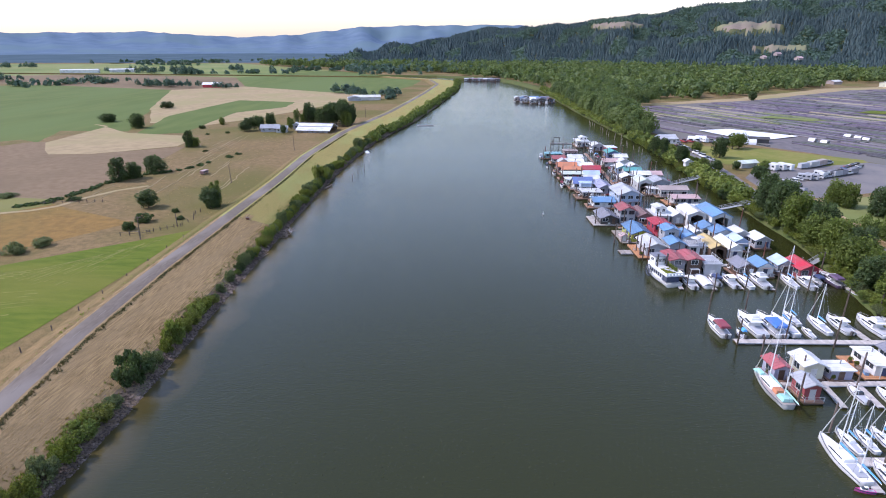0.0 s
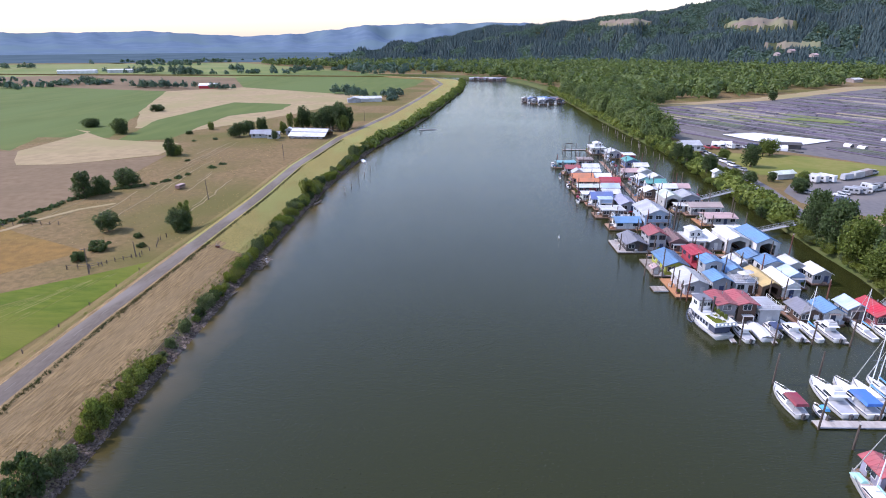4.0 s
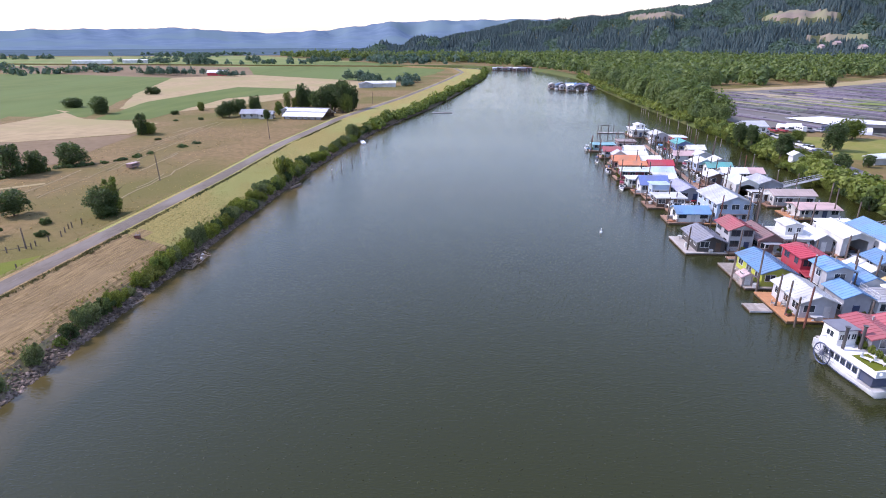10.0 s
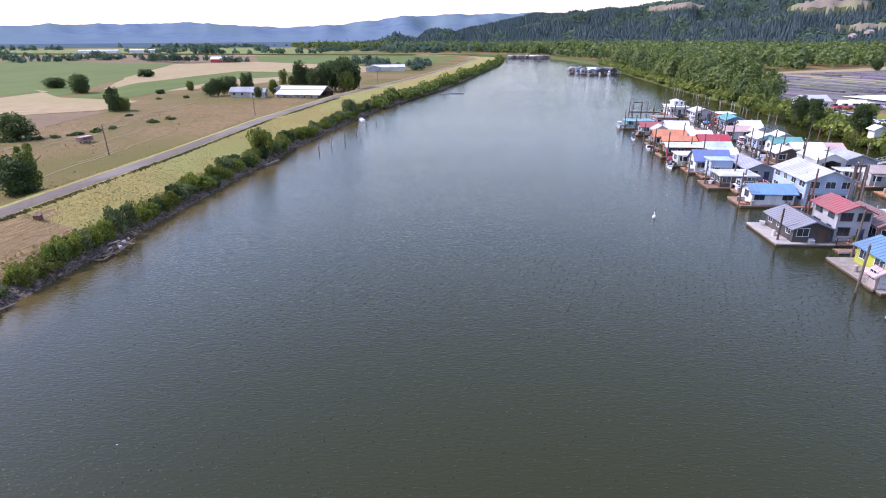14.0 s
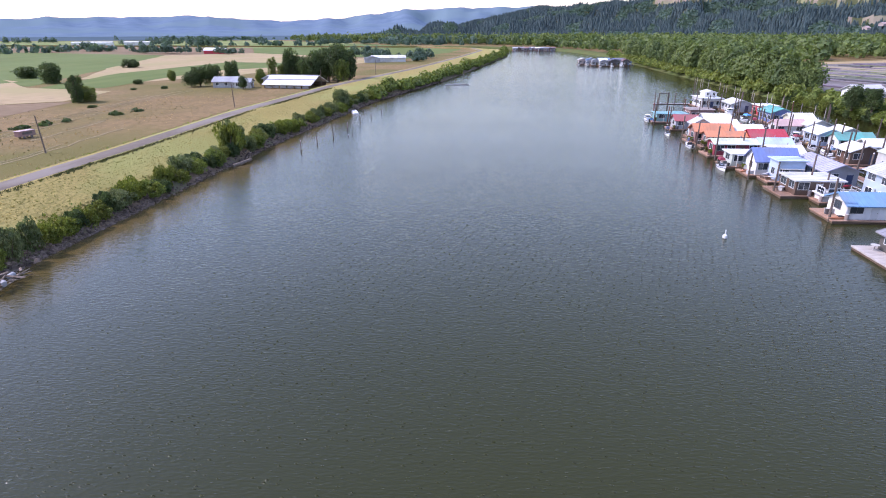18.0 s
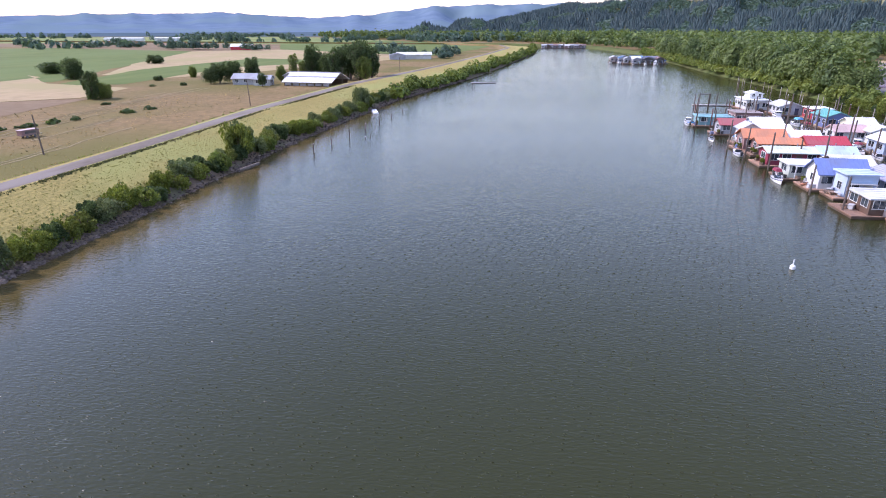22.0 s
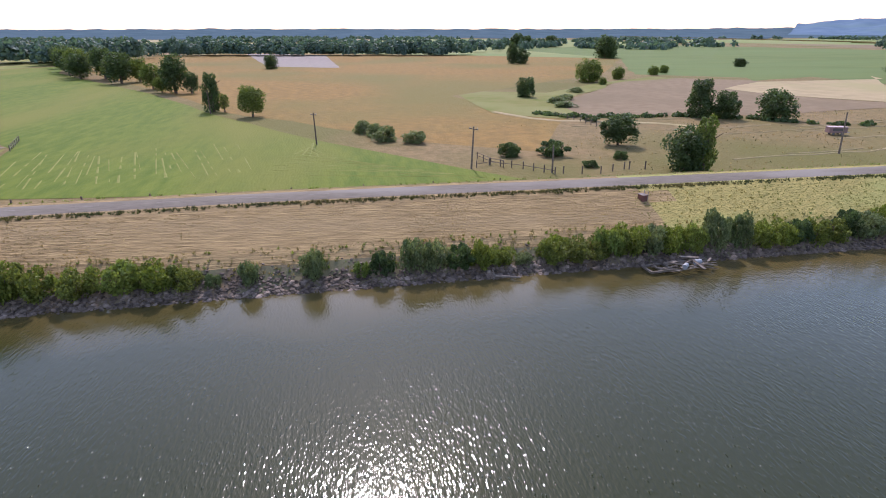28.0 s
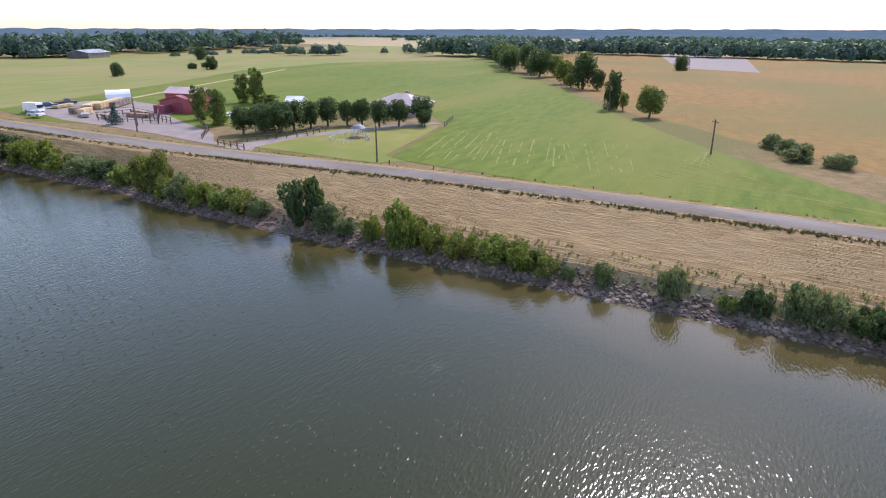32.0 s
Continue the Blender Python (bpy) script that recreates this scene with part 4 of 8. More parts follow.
def walls_bm(w, l, z0, z1, rise=0.0, axis="y"):
    """Four walls with gable ends up to the roof."""
    if axis == "x":
        w, l = l, w
    bm = bmesh.new()
    v = [bm.verts.new(p) for p in ((-w / 2, -l / 2, z0), (w / 2, -l / 2, z0), (w / 2, l / 2, z0), (-w / 2, l / 2, z0), (-w / 2, -l / 2, z1), (w / 2, -l / 2, z1), (w / 2, l / 2, z1), (-w / 2, l / 2, z1), (0, -l / 2, z1 + rise), (0, l / 2, z1 + rise))]
    if rise:
        for f in ((0, 1, 5, 8, 4), (2, 3, 7, 9, 6), (1, 2, 6, 5), (3, 0, 4, 7), (4, 8, 9, 7), (8, 5, 6, 9), (3, 2, 1, 0)):
            bm.faces.new([v[i] for i in f])
    else:
        bmesh.ops.delete(bm, geom=[v[8], v[9]], context="VERTS")
        for f in ((0, 1, 5, 4), (1, 2, 6, 5), (2, 3, 7, 6), (3, 0, 4, 7), (4, 5, 6, 7), (3, 2, 1, 0)):
            bm.faces.new([v[i] for i in f])
    return turned(bm, 90) if axis == "x" else bm


def railing(parent, x0, y0, x1, y1, z, material, h=0.95):
    """Posts and two rails between two corners."""
    n = max(1, int(math.hypot(x1 - x0, y1 - y0) / 1.6))
    bm = bmesh.new()
    for i in range(n + 1):
        x, y = x0 + (x1 - x0) * i / n, y0 + (y1 - y0) * i / n
        box(bm, x - 0.04, x + 0.04, y - 0.04, y + 0.04, z, z + h)
    for k in (0.5, 1.0):
        rod(bm, (x0, y0, z + h * k), (x1, y1, z + h * k), 0.035, 0.035, 4)
    return part("railing", bm, material, parent)


def houseboat(x, y, w, l, h, roof="gable", ridge="y", top="white", wall="grey", deck=(1.0, 1.0, 0.6, 0.6), deckmat=None, rise=1.1, storeys=1, label="", rot=ROT, rail=False, trim="white", upper=None):
    """A floating house: a float with its deck, walls, a roof with ribs, a door and windows. deck: its width to the west, south, east, north."""
    g = random.Random(x * 3.3 + y * 9.1)
    t = thing("houseboat", pose(x, y, 0, 0, 0, rot), label, "houseboat", "floating homes of the marina")
    dw, ds, de, dn = deck
    X0, X1, Y0, Y1 = -w / 2 - dw, w / 2 + de, -l / 2 - ds, l / 2 + dn
    part("float", boxes((X0 + 0.1, X1 - 0.1, Y0 + 0.1, Y1 - 0.1, -0.4, 0.3)), COL["darkbrown"], t)
    part("deck", grooved(X0, X1, Y0, Y1, 0.3, 0.50, max(4, int((Y1 - Y0) / 0.5)), 0.03, -0.04), deckmat or DECK, t)
    z0 = 0.5
    if roof == "gable":
        part("wall", walls_bm(w, l, z0, z0 + h, rise - 0.02, ridge), COL[wall], t)
        bm = bmesh.new()
        a, c = (w, l) if ridge == "y" else (l, w)
        gable(bm, a, c, z0 + h, rise)
        part("roof", turned(bm, 0 if ridge == "y" else 90), COL[top], t)
    else:
        part("wall", walls_bm(w, l, z0, z0 + h, 0), COL[wall], t)
        bm = grooved(-w / 2 - 0.4, w / 2 + 0.4, -l / 2 - 0.4, l / 2 + 0.4, z0 + h, z0 + h + 0.2, max(3, int(l / 0.8)), 0.04, 0.05)
        part("roof", bm, COL[top], t)
        if roof == "terrace":
            for q in ((-w / 2, -l / 2, w / 2, -l / 2), (-w / 2, -l / 2, -w / 2, l / 2), (w / 2, -l / 2, w / 2, l / 2)):
                railing(t, *q, z0 + h + 0.2, COL["white"])
    ns, nw = max(1, int(w / 2.2)), max(1, int(l / 2.6))
    for k in range(storeys):
        zz = z0 + 1.0 + k * (h / storeys)
        for i in range(ns):
            if k == 0 and i == ns // 2:
                continue
            window(t, -w / 2 + w * (i + 0.5) / ns, -l / 2, zz, min(1.7, w / ns * 0.68), 1.2, "s", trim)
        for i in range(nw):
            window(t, -w / 2, -l / 2 + l * (i + 0.5) / nw, zz, g.choice((1.2, 1.6, 1.9)), 1.15, "w", trim)
    dx = -w / 2 + w * (ns // 2 + 0.5) / ns
    d = part("door", boxes((dx - 0.45, dx + 0.45, -l / 2 - 0.05, -l / 2 + 0.01, z0, z0 + 2.02), (dx - 0.53, dx - 0.45, -l / 2 - 0.07, -l / 2, z0, z0 + 2.1), (dx + 0.45, dx + 0.53, -l / 2 - 0.07, -l / 2, z0, z0 + 2.1)), COL[g.choice(("darkbrown", "white", "navy"))], t)
    part("door_handle", boxes((dx + 0.3, dx + 0.38, -l / 2 - 0.12, -l / 2 - 0.05, z0 + 0.95, z0 + 1.05)), CHROME, d)
    if rail:
        railing(t, X0 + 0.1, Y0 + 0.1, X1 - 0.1, Y0 + 0.1, 0.5, COL[trim])
        railing(t, X0 + 0.1, Y0 + 0.1, X0 + 0.1, Y1 - 0.1, 0.5, COL[trim])
    if upper:
        uw, ul, uh, ox, oy, utop = upper
        up = part("upper_room", walls_bm(uw, ul, z0 + h, z0 + h + uh, 0.5), COL[wall], t)
        up.location = (ox, oy, 0.15)
        bm = bmesh.new()
        gable(bm, uw, ul, z0 + h + uh, 0.5, 0.35)
        ur = part("roof", bm, COL[utop], up)
        for i in (-0.25, 0.25):
            window(up, uw * i, -ul / 2, z0 + h + 0.7, 0.8, 0.9, "s", trim)
    if g.random() < 0.6:
        v = part("vent_pipe", boxes((-0.08, 0.08, -0.08, 0.08, 0, 0.9)), COL["steel"], t)
        v.location = (w * 0.2, l * 0.2, z0 + h + (rise * 0.5 if roof == "gable" else 0.1))
    # a porch roof over the front deck
    if ds >= 0.8 and g.random() < 0.55:
        pw = w * g.uniform(0.5, 0.95)
        bm = grooved(-pw / 2, pw / 2, -l / 2 - min(ds, 1.6), -l / 2 + 0.02, z0 + 2.25, z0 + 2.33, 4, 0.03, 0.03)
        pr = part("porch_roof", bm, COL[g.choice(("offwhite", "tan", "grey", top))], t)
        for s in (-1, 1):
            part("porch_post", boxes((s * pw * 0.47 - 0.06, s * pw * 0.47 + 0.06, -l / 2 - min(ds, 1.6) + 0.05, -l / 2 - min(ds, 1.6) + 0.17, 0.5, z0 + 2.25)), COL[trim], t)
    # clutter on the deck
    for i in range(g.randint(3, 6) if dw + ds > 1.6 else g.randint(1, 2)):
        side = g.random() < dw / max(dw + ds, 0.1)
        px = g.uniform(X0 + 0.4, X0 + max(dw - 0.2, 0.5)) if side else g.uniform(X0 + 0.5, X1 - 0.5)
        py = g.uniform(Y0 + 0.5, Y1 - 0.5) if side else g.uniform(Y0 + 0.3, Y0 + max(ds - 0.2, 0.4))
        m = t.matrix_world @ pose(px, py, 0.5, 0, 0, g.uniform(0, 90))
        g.choice((planter, planter, deck_chair, deck_table, crate, kayak, barrel, firewood))(m)
    return t


def planter(m):
    t = thing("planter", m, "wooden planter box with green plants on a deck", "planter", "deck planters")
    part("box", boxes((-0.45, 0.45, -0.3, 0.3, 0, 0.45)), COL["darkbrown"], t)
    c = part("plant", random.Random(m.translation.x).choice(PLANT), None, t)
    c.location, c.scale = (0, 0, 0.4), (0.5, 0.5, 0.8)


def deck_chair(m):
    t = thing("deck_chair", m, "pale plastic chair standing on a deck", "chair", "deck chairs")
    part("seat", boxes((-0.28, 0.28, -0.28, 0.28, 0.38, 0.43)), COL["offwhite"], t)
    part("backrest", boxes((-0.28, 0.28, 0.24, 0.29, 0.43, 0.95)), COL["offwhite"], t)
    for sx in (-0.25, 0.25):
        for sy in (-0.25, 0.25):
            part("leg", boxes((sx - 0.025, sx + 0.025, sy - 0.025, sy + 0.025, 0, 0.38)), COL["offwhite"], t)


def deck_table(m):
    t = thing("deck_table", m, "small round table on a deck", "table", "deck tables")
    bm = bmesh.new()
    rod(bm, (0, 0, 0.68), (0, 0, 0.73), 0.5, 0.5, 14)
    part("tabletop", bm, COL["offwhite"], t)
    bm = bmesh.new()
    rod(bm, (0, 0, 0), (0, 0, 0.68), 0.05, 0.05, 8)
    rod(bm, (0, 0, 0), (0, 0, 0.04), 0.25, 0.22, 10)
    part("stand", bm, COL["steel"], t)


def kayak(m):
    k = random.Random(m.translation.x * 13)
    t = thing("kayak", m @ pose(0, 0, 0.2), "slim plastic kayak lying on a deck", "kayak", "kayaks on the decks")
    bm = bmesh.new()
    rod(bm, (-0.4, 0, 0), (1.5, 0, 0.06), 0.30, 0.04, 8)
    rod(bm, (-0.4, 0, 0), (-2.0, 0, 0.06), 0.30, 0.04, 8)
    part("hull", bm, COL[k.choice(("bright", "yellow", "sky", "orange", "lime"))], t)
    part("seat", boxes((-0.7, 0.1, -0.2, 0.2, 0.2, 0.33)), COL["dark"], t)


def barrel(m):
    t = thing("barrel", m, "upright plastic barrel standing on a deck", "barrel", "barrels on the decks")
    bm = bmesh.new()
    rod(bm, (0, 0, 0), (0, 0, 0.85), 0.29, 0.29, 12)
    part("body", bm, COL[random.Random(m.translation.y * 7).choice(("deepblue", "white", "dark", "tan"))], t)
    bm = bmesh.new()
    rod(bm, (0, 0, 0.85), (0, 0, 0.89), 0.25, 0.24, 12)
    part("lid", bm, COL["offwhite"], t)


def firewood(m):
    t = thing("wood_stack", m, "low stack of split firewood on a deck", "firewood", "wood stacks")
    k = random.Random(m.translation.x)
    for i in range(5):
        for j in range(3):
            bm = bmesh.new()
            rod(bm, (-0.5 + k.uniform(-0.05, 0.05), i * 0.19 - 0.4 + j * 0.08, 0.1 + j * 0.17), (0.5, i * 0.19 - 0.4 + j * 0.08, 0.1 + j * 0.17), 0.10, 0.09, 6)
            part("log", bm, DECK if (i + j) % 2 else DRIFT, t)


def crate(m):
    g = random.Random(m.translation.y)
    t = thing("storage_box", m, "storage box standing on a deck", "box", "deck boxes")
    part("body", boxes((-0.55, 0.55, -0.35, 0.35, 0, 0.6)), COL[g.choice(("grey", "brown", "offwhite", "blue"))], t)
    part("lid", boxes((-0.58, 0.58, -0.38, 0.38, 0.6, 0.67)), COL["lightgrey"], t)


def boathouse(x, y, w, l, h, top, wall, label, rise=1.2, boat=False):
    """A covered float: side walls, a back wall and a wide opening to the south over the water."""
    t = thing("boathouse", pose(x, y, 0, 0, 0, ROT), label, "boathouse", "covered boathouses")
    for s in (-1, 1):
        part("side_float", boxes((s * w / 2 - 0.5, s * w / 2 + 0.5, -l / 2, l / 2, -0.3, 0.4)), DECK, t)
        part("side_wall", boxes((s * w / 2 - 0.1, s * w / 2 + 0.1, -l / 2, l / 2, 0.4, 0.4 + h)), COL[wall], t)
    part("back_wall", walls_back(w, l, h, rise), COL[wall], t)
    part("front_gable", front_gable(w, l, h, rise), COL[wall], t)
    bm = bmesh.new()
    gable(bm, w, l, 0.4 + h, rise, 0.3)
    part("roof", bm, COL[top], t)
    for i in range(2):
        window(t, -w / 2 - 0.1, -l / 4 + i * l / 2, 1.6, 1.0, 0.9, "w")
    if boat:
        motorboat(x + 0.1, y - l / 2 + 1.6, l * 0.5, "open", label="small white motorboat moored in a boathouse opening")


def walls_back(w, l, h, rise):
    bm = bmesh.new()
    pts = [(-w / 2, 0.4), (w / 2, 0.4), (w / 2, 0.4 + h), (0, 0.38 + h + rise), (-w / 2, 0.4 + h)]
    a = [bm.verts.new((px, l / 2 - 0.15, pz)) for px, pz in pts]
    c = [bm.verts.new((px, l / 2, pz)) for px, pz in pts]
    bm.faces.new(a)
    bm.faces.new(c[::-1])
    for i in range(5):
        bm.faces.new((a[i], c[i], c[(i + 1) % 5], a[(i + 1) % 5]))
    return bm


def front_gable(w, l, h, rise):
    """The front over the opening, with cut-off upper corners."""
    bm = bmesh.new()
    o = w * 0.34
    z1, zt = 0.4 + h, 0.38 + h + rise
    outer = [(-w / 2, 0.3), (-w / 2, z1), (0, zt), (w / 2, z1), (w / 2, 0.3)]
    inner = [(-o, 0.3), (-o, z1 - 0.7), (0, z1 - 0.05), (o, z1 - 0.7), (o, 0.3)]
    rings = [[bm.verts.new((px, yy, pz)) for px, pz in ring] for yy in (-l / 2, -l / 2 + 0.15) for ring in (outer, inner)]
    for i in range(4):
        bm.faces.new((rings[0][i], rings[1][i], rings[1][i + 1], rings[0][i + 1]))
        bm.faces.new((rings[2][i], rings[2][i + 1], rings[3][i + 1], rings[3][i]))
        bm.faces.new((rings[0][i], rings[0][i + 1], rings[2][i + 1], rings[2][i]))
        bm.faces.new((rings[1][i], rings[3][i], rings[3][i + 1], rings[1][i + 1]))
    return bm


# ---- boats ----
def hull_bm(l, b, h, full=0.55, stern=0.8, draft=0.25):
    """A hull with its bow at +y, from rounded sections."""
    bm = bmesh.new()
    st = 11
    rings = []
    for i in range(st):
        s = i / (st - 1)
        y = -l / 2 + l * s
        half = b / 2 * (stern + (1 - stern) * min(1, s / 0.35) if s < 0.35 else max(0.015, 1 - ((s - 0.35) / 0.65) ** (1.6 + full)))
        sheer = h * (0.86 + 0.34 * s * s)
        keel = -draft * (1 - s ** 5)
        ring = [(0, keel), (half * 0.72, keel * 0.55 + 0.02), (half * 0.93, 0.25 * h), (half, sheer)]
        pts = [(-px, pz) for px, pz in ring[::-1]] + ring[1:]
        rings.append([bm.verts.new((px, y, pz)) for px, pz in pts])
    n = len(rings[0])
    for i in range(st - 1):
        for k in range(n - 1):
            bm.faces.new((rings[i][k], rings[i][k + 1], rings[i + 1][k + 1], rings[i + 1][k]))
    bm.faces.new(rings[0])
    for f in bm.faces:
        f.smooth = True
    bmesh.ops.recalc_face_normals(bm, faces=bm.faces)
    return bm


def deck_bm(l, b, h, full=0.55, stern=0.8, drop=0.06):
    bm = bmesh.new()
    st = 11
    L, R = [], []
    for i in range(st):
        s = i / (st - 1)
        y = -l / 2 + l * s
        half = 0.965 * b / 2 * (stern + (1 - stern) * min(1, s / 0.35) if s < 0.35 else max(0.015, 1 - ((s - 0.35) / 0.65) ** (1.6 + full)))
        z = h * (0.86 + 0.34 * s * s) - drop
        L.append(bm.verts.new((-half, y, z)))
        R.append(bm.verts.new((half, y, z)))
    for i in range(st - 1):
        bm.faces.new((L[i], R[i], R[i + 1], L[i + 1]))
    return bm


def tapered(bm, x0, x1, y0, y1, z0, z1, inset=0.15, rake=0.5):
    """A cabin block with leaning sides and a raked front."""
    lo = [(x0, y0), (x1, y0), (x1, y1), (x0, y1)]
    hi = [(x0 + inset, y0 + 0.1), (x1 - inset, y0 + 0.1), (x1 - inset, y1 - rake), (x0 + inset, y1 - rake)]
    v = [bm.verts.new((*p, z0)) for p in lo] + [bm.verts.new((*p, z1)) for p in hi]
    for f in ((4, 5, 6, 7), (0, 1, 5, 4), (1, 2, 6, 5), (2, 3, 7, 6), (3, 0, 4, 7)):
        bm.faces.new([v[i] for i in f])
    return bm


def motorboat(x, y, l, style="cabin", canopy="", rot=ROT, label="white fibreglass motor cruiser moored in the marina", hullmat=None, group="moored motorboats"):
    g = random.Random(x * 1.7 + y * 4.9)
    b = l * 0.33
    h = 0.13 * l ** 0.85 + 0.25
    t = thing("motorboat", pose(x, y, 0, 0, 0, rot), label, "boat", group)
    part("hull", hull_bm(l, b, h), hullmat or GEL, t)
    part("deck", deck_bm(l, b, h), GEL, t)
    zd = h * 0.9
    part("rub_rail", stripe(l, b, h), COL["navy"], t)
    if style == "tarp":
        bm = bmesh.new()
        st = 8
        prev = None
        for i in range(st + 1):
            s = i / st
            yy = -l * 0.49 + l * 0.96 * s
            half = b * 0.52 * (0.85 + 0.15 * min(1, s / 0.3) if s < 0.4 else max(0.05, 1 - ((s - 0.4) / 0.6) ** 2.1))
            pk = h * (1.0 + 0.75 * math.sin(math.pi * min(1, 0.15 + s * 0.85)))
            ring = [bm.verts.new((px, yy, pz)) for px, pz in ((-half, h * 0.75), (-half * 0.75, pk * 0.86), (0, pk), (half * 0.75, pk * 0.86), (half, h * 0.75))]
            if prev:
                for k in range(4):
                    bm.faces.new((prev[k], prev[k + 1], ring[k + 1], ring[k]))
            prev = ring
        part("cover", bm, PLASTIC, t, "white shrink-wrap cover")
        return t
    part("cockpit", boxes((-b * 0.36, b * 0.36, -l * 0.46, -l * 0.12, zd * 0.62, zd * 0.97)), COL["lightgrey"], t)
    if style != "open":
        part("cabin", tapered(bmesh.new(), -b * 0.38, b * 0.38, -l * 0.16, l * 0.26, zd, zd + 0.75, 0.1, 0.7), GEL, t)
        part("cabin_window", tapered(bmesh.new(), -b * 0.385, b * 0.385, -l * 0.12, l * 0.22, zd + 0.28, zd + 0.55, 0.04, 0.4), GLASS, t)
    part("windshield", tapered(bmesh.new(), -b * 0.36, b * 0.36, -l * 0.14, l * 0.02, zd + (0.7 if style != "open" else 0.0), zd + (1.25 if style != "open" else 0.55), 0.12, 0.35), GLASS, t)
    if style in ("fly", "cabin"):
        part("roof", tapered(bmesh.new(), -b * 0.37, b * 0.37, -l * 0.26, l * 0.04, zd + 1.25, zd + 1.42, 0.06, 0.15), GEL, t)
    if style == "fly":
        part("flybridge", tapered(bmesh.new(), -b * 0.3, b * 0.3, -l * 0.2, l * 0.02, zd + 1.42, zd + 1.95, 0.08, 0.3), GEL, t)
        part("seat", boxes((-b * 0.2, b * 0.2, -l * 0.16, -l * 0.08, zd + 1.9, zd + 2.1)), COL["offwhite"], t)
    if canopy:
        bm = bmesh.new()
        tapered(bm, -b * 0.4, b * 0.4, -l * 0.45, -l * 0.02, zd + 1.15, zd + 1.6, 0.18, 0.25)
        part("canopy", bm, COL[canopy], t, canopy + " canvas canopy")
        for sx in (-1, 1):
            bm = bmesh.new()
            rod(bm, (sx * b * 0.38, -l * 0.42, zd * 0.9), (sx * b * 0.36, -l * 0.4, zd + 1.2), 0.025, 0.025, 5)
            part("canopy_pole", bm, CHROME, t)
    bm = bmesh.new()
    pts = [(-b * 0.4, l * 0.12), (-b * 0.28, l * 0.3), (0, l * 0.48), (b * 0.28, l * 0.3), (b * 0.4, l * 0.12)]
    for (ax, ay), (cx, cy) in zip(pts, pts[1:]):
        rod(bm, (ax, ay, h * 1.05 + 0.5), (cx, cy, h * 1.08 + 0.5), 0.022, 0.022, 4)
        rod(bm, (ax, ay, h * 0.9), (ax, ay, h * 1.05 + 0.5), 0.02, 0.02, 4)
    part("bow_rail", bm, CHROME, t)
    bm = bmesh.new()
    box(bm, -0.18, 0.18, -l * 0.5 - 0.5, -l * 0.5, 0.25, 1.0)
    box(bm, -0.2, 0.2, -l * 0.5 - 0.55, -l * 0.5 - 0.05, 0.75, 1.15)
    part("outboard_motor", bm, COL["dark"], t)
    return t


def stripe(l, b, h):
    bm = bmesh.new()
    st = 11
    prev = {}
    for i in range(st):
        s = i / (st - 1)
        y = -l / 2 + l * s
        half = b / 2 * (0.8 + 0.2 * min(1, s / 0.35) if s < 0.35 else max(0.015, 1 - ((s - 0.35) / 0.65) ** 2.15)) + 0.03
        z = h * (0.86 + 0.34 * s * s)
        for sd in (-1, 1):
            ring = [bm.verts.new((sd * half, y, z - 0.2)), bm.verts.new((sd * half, y, z - 0.06))]
            if sd in prev:
                bm.faces.new((prev[sd][0], ring[0], ring[1], prev[sd][1]))
            prev[sd] = ring
    return bm


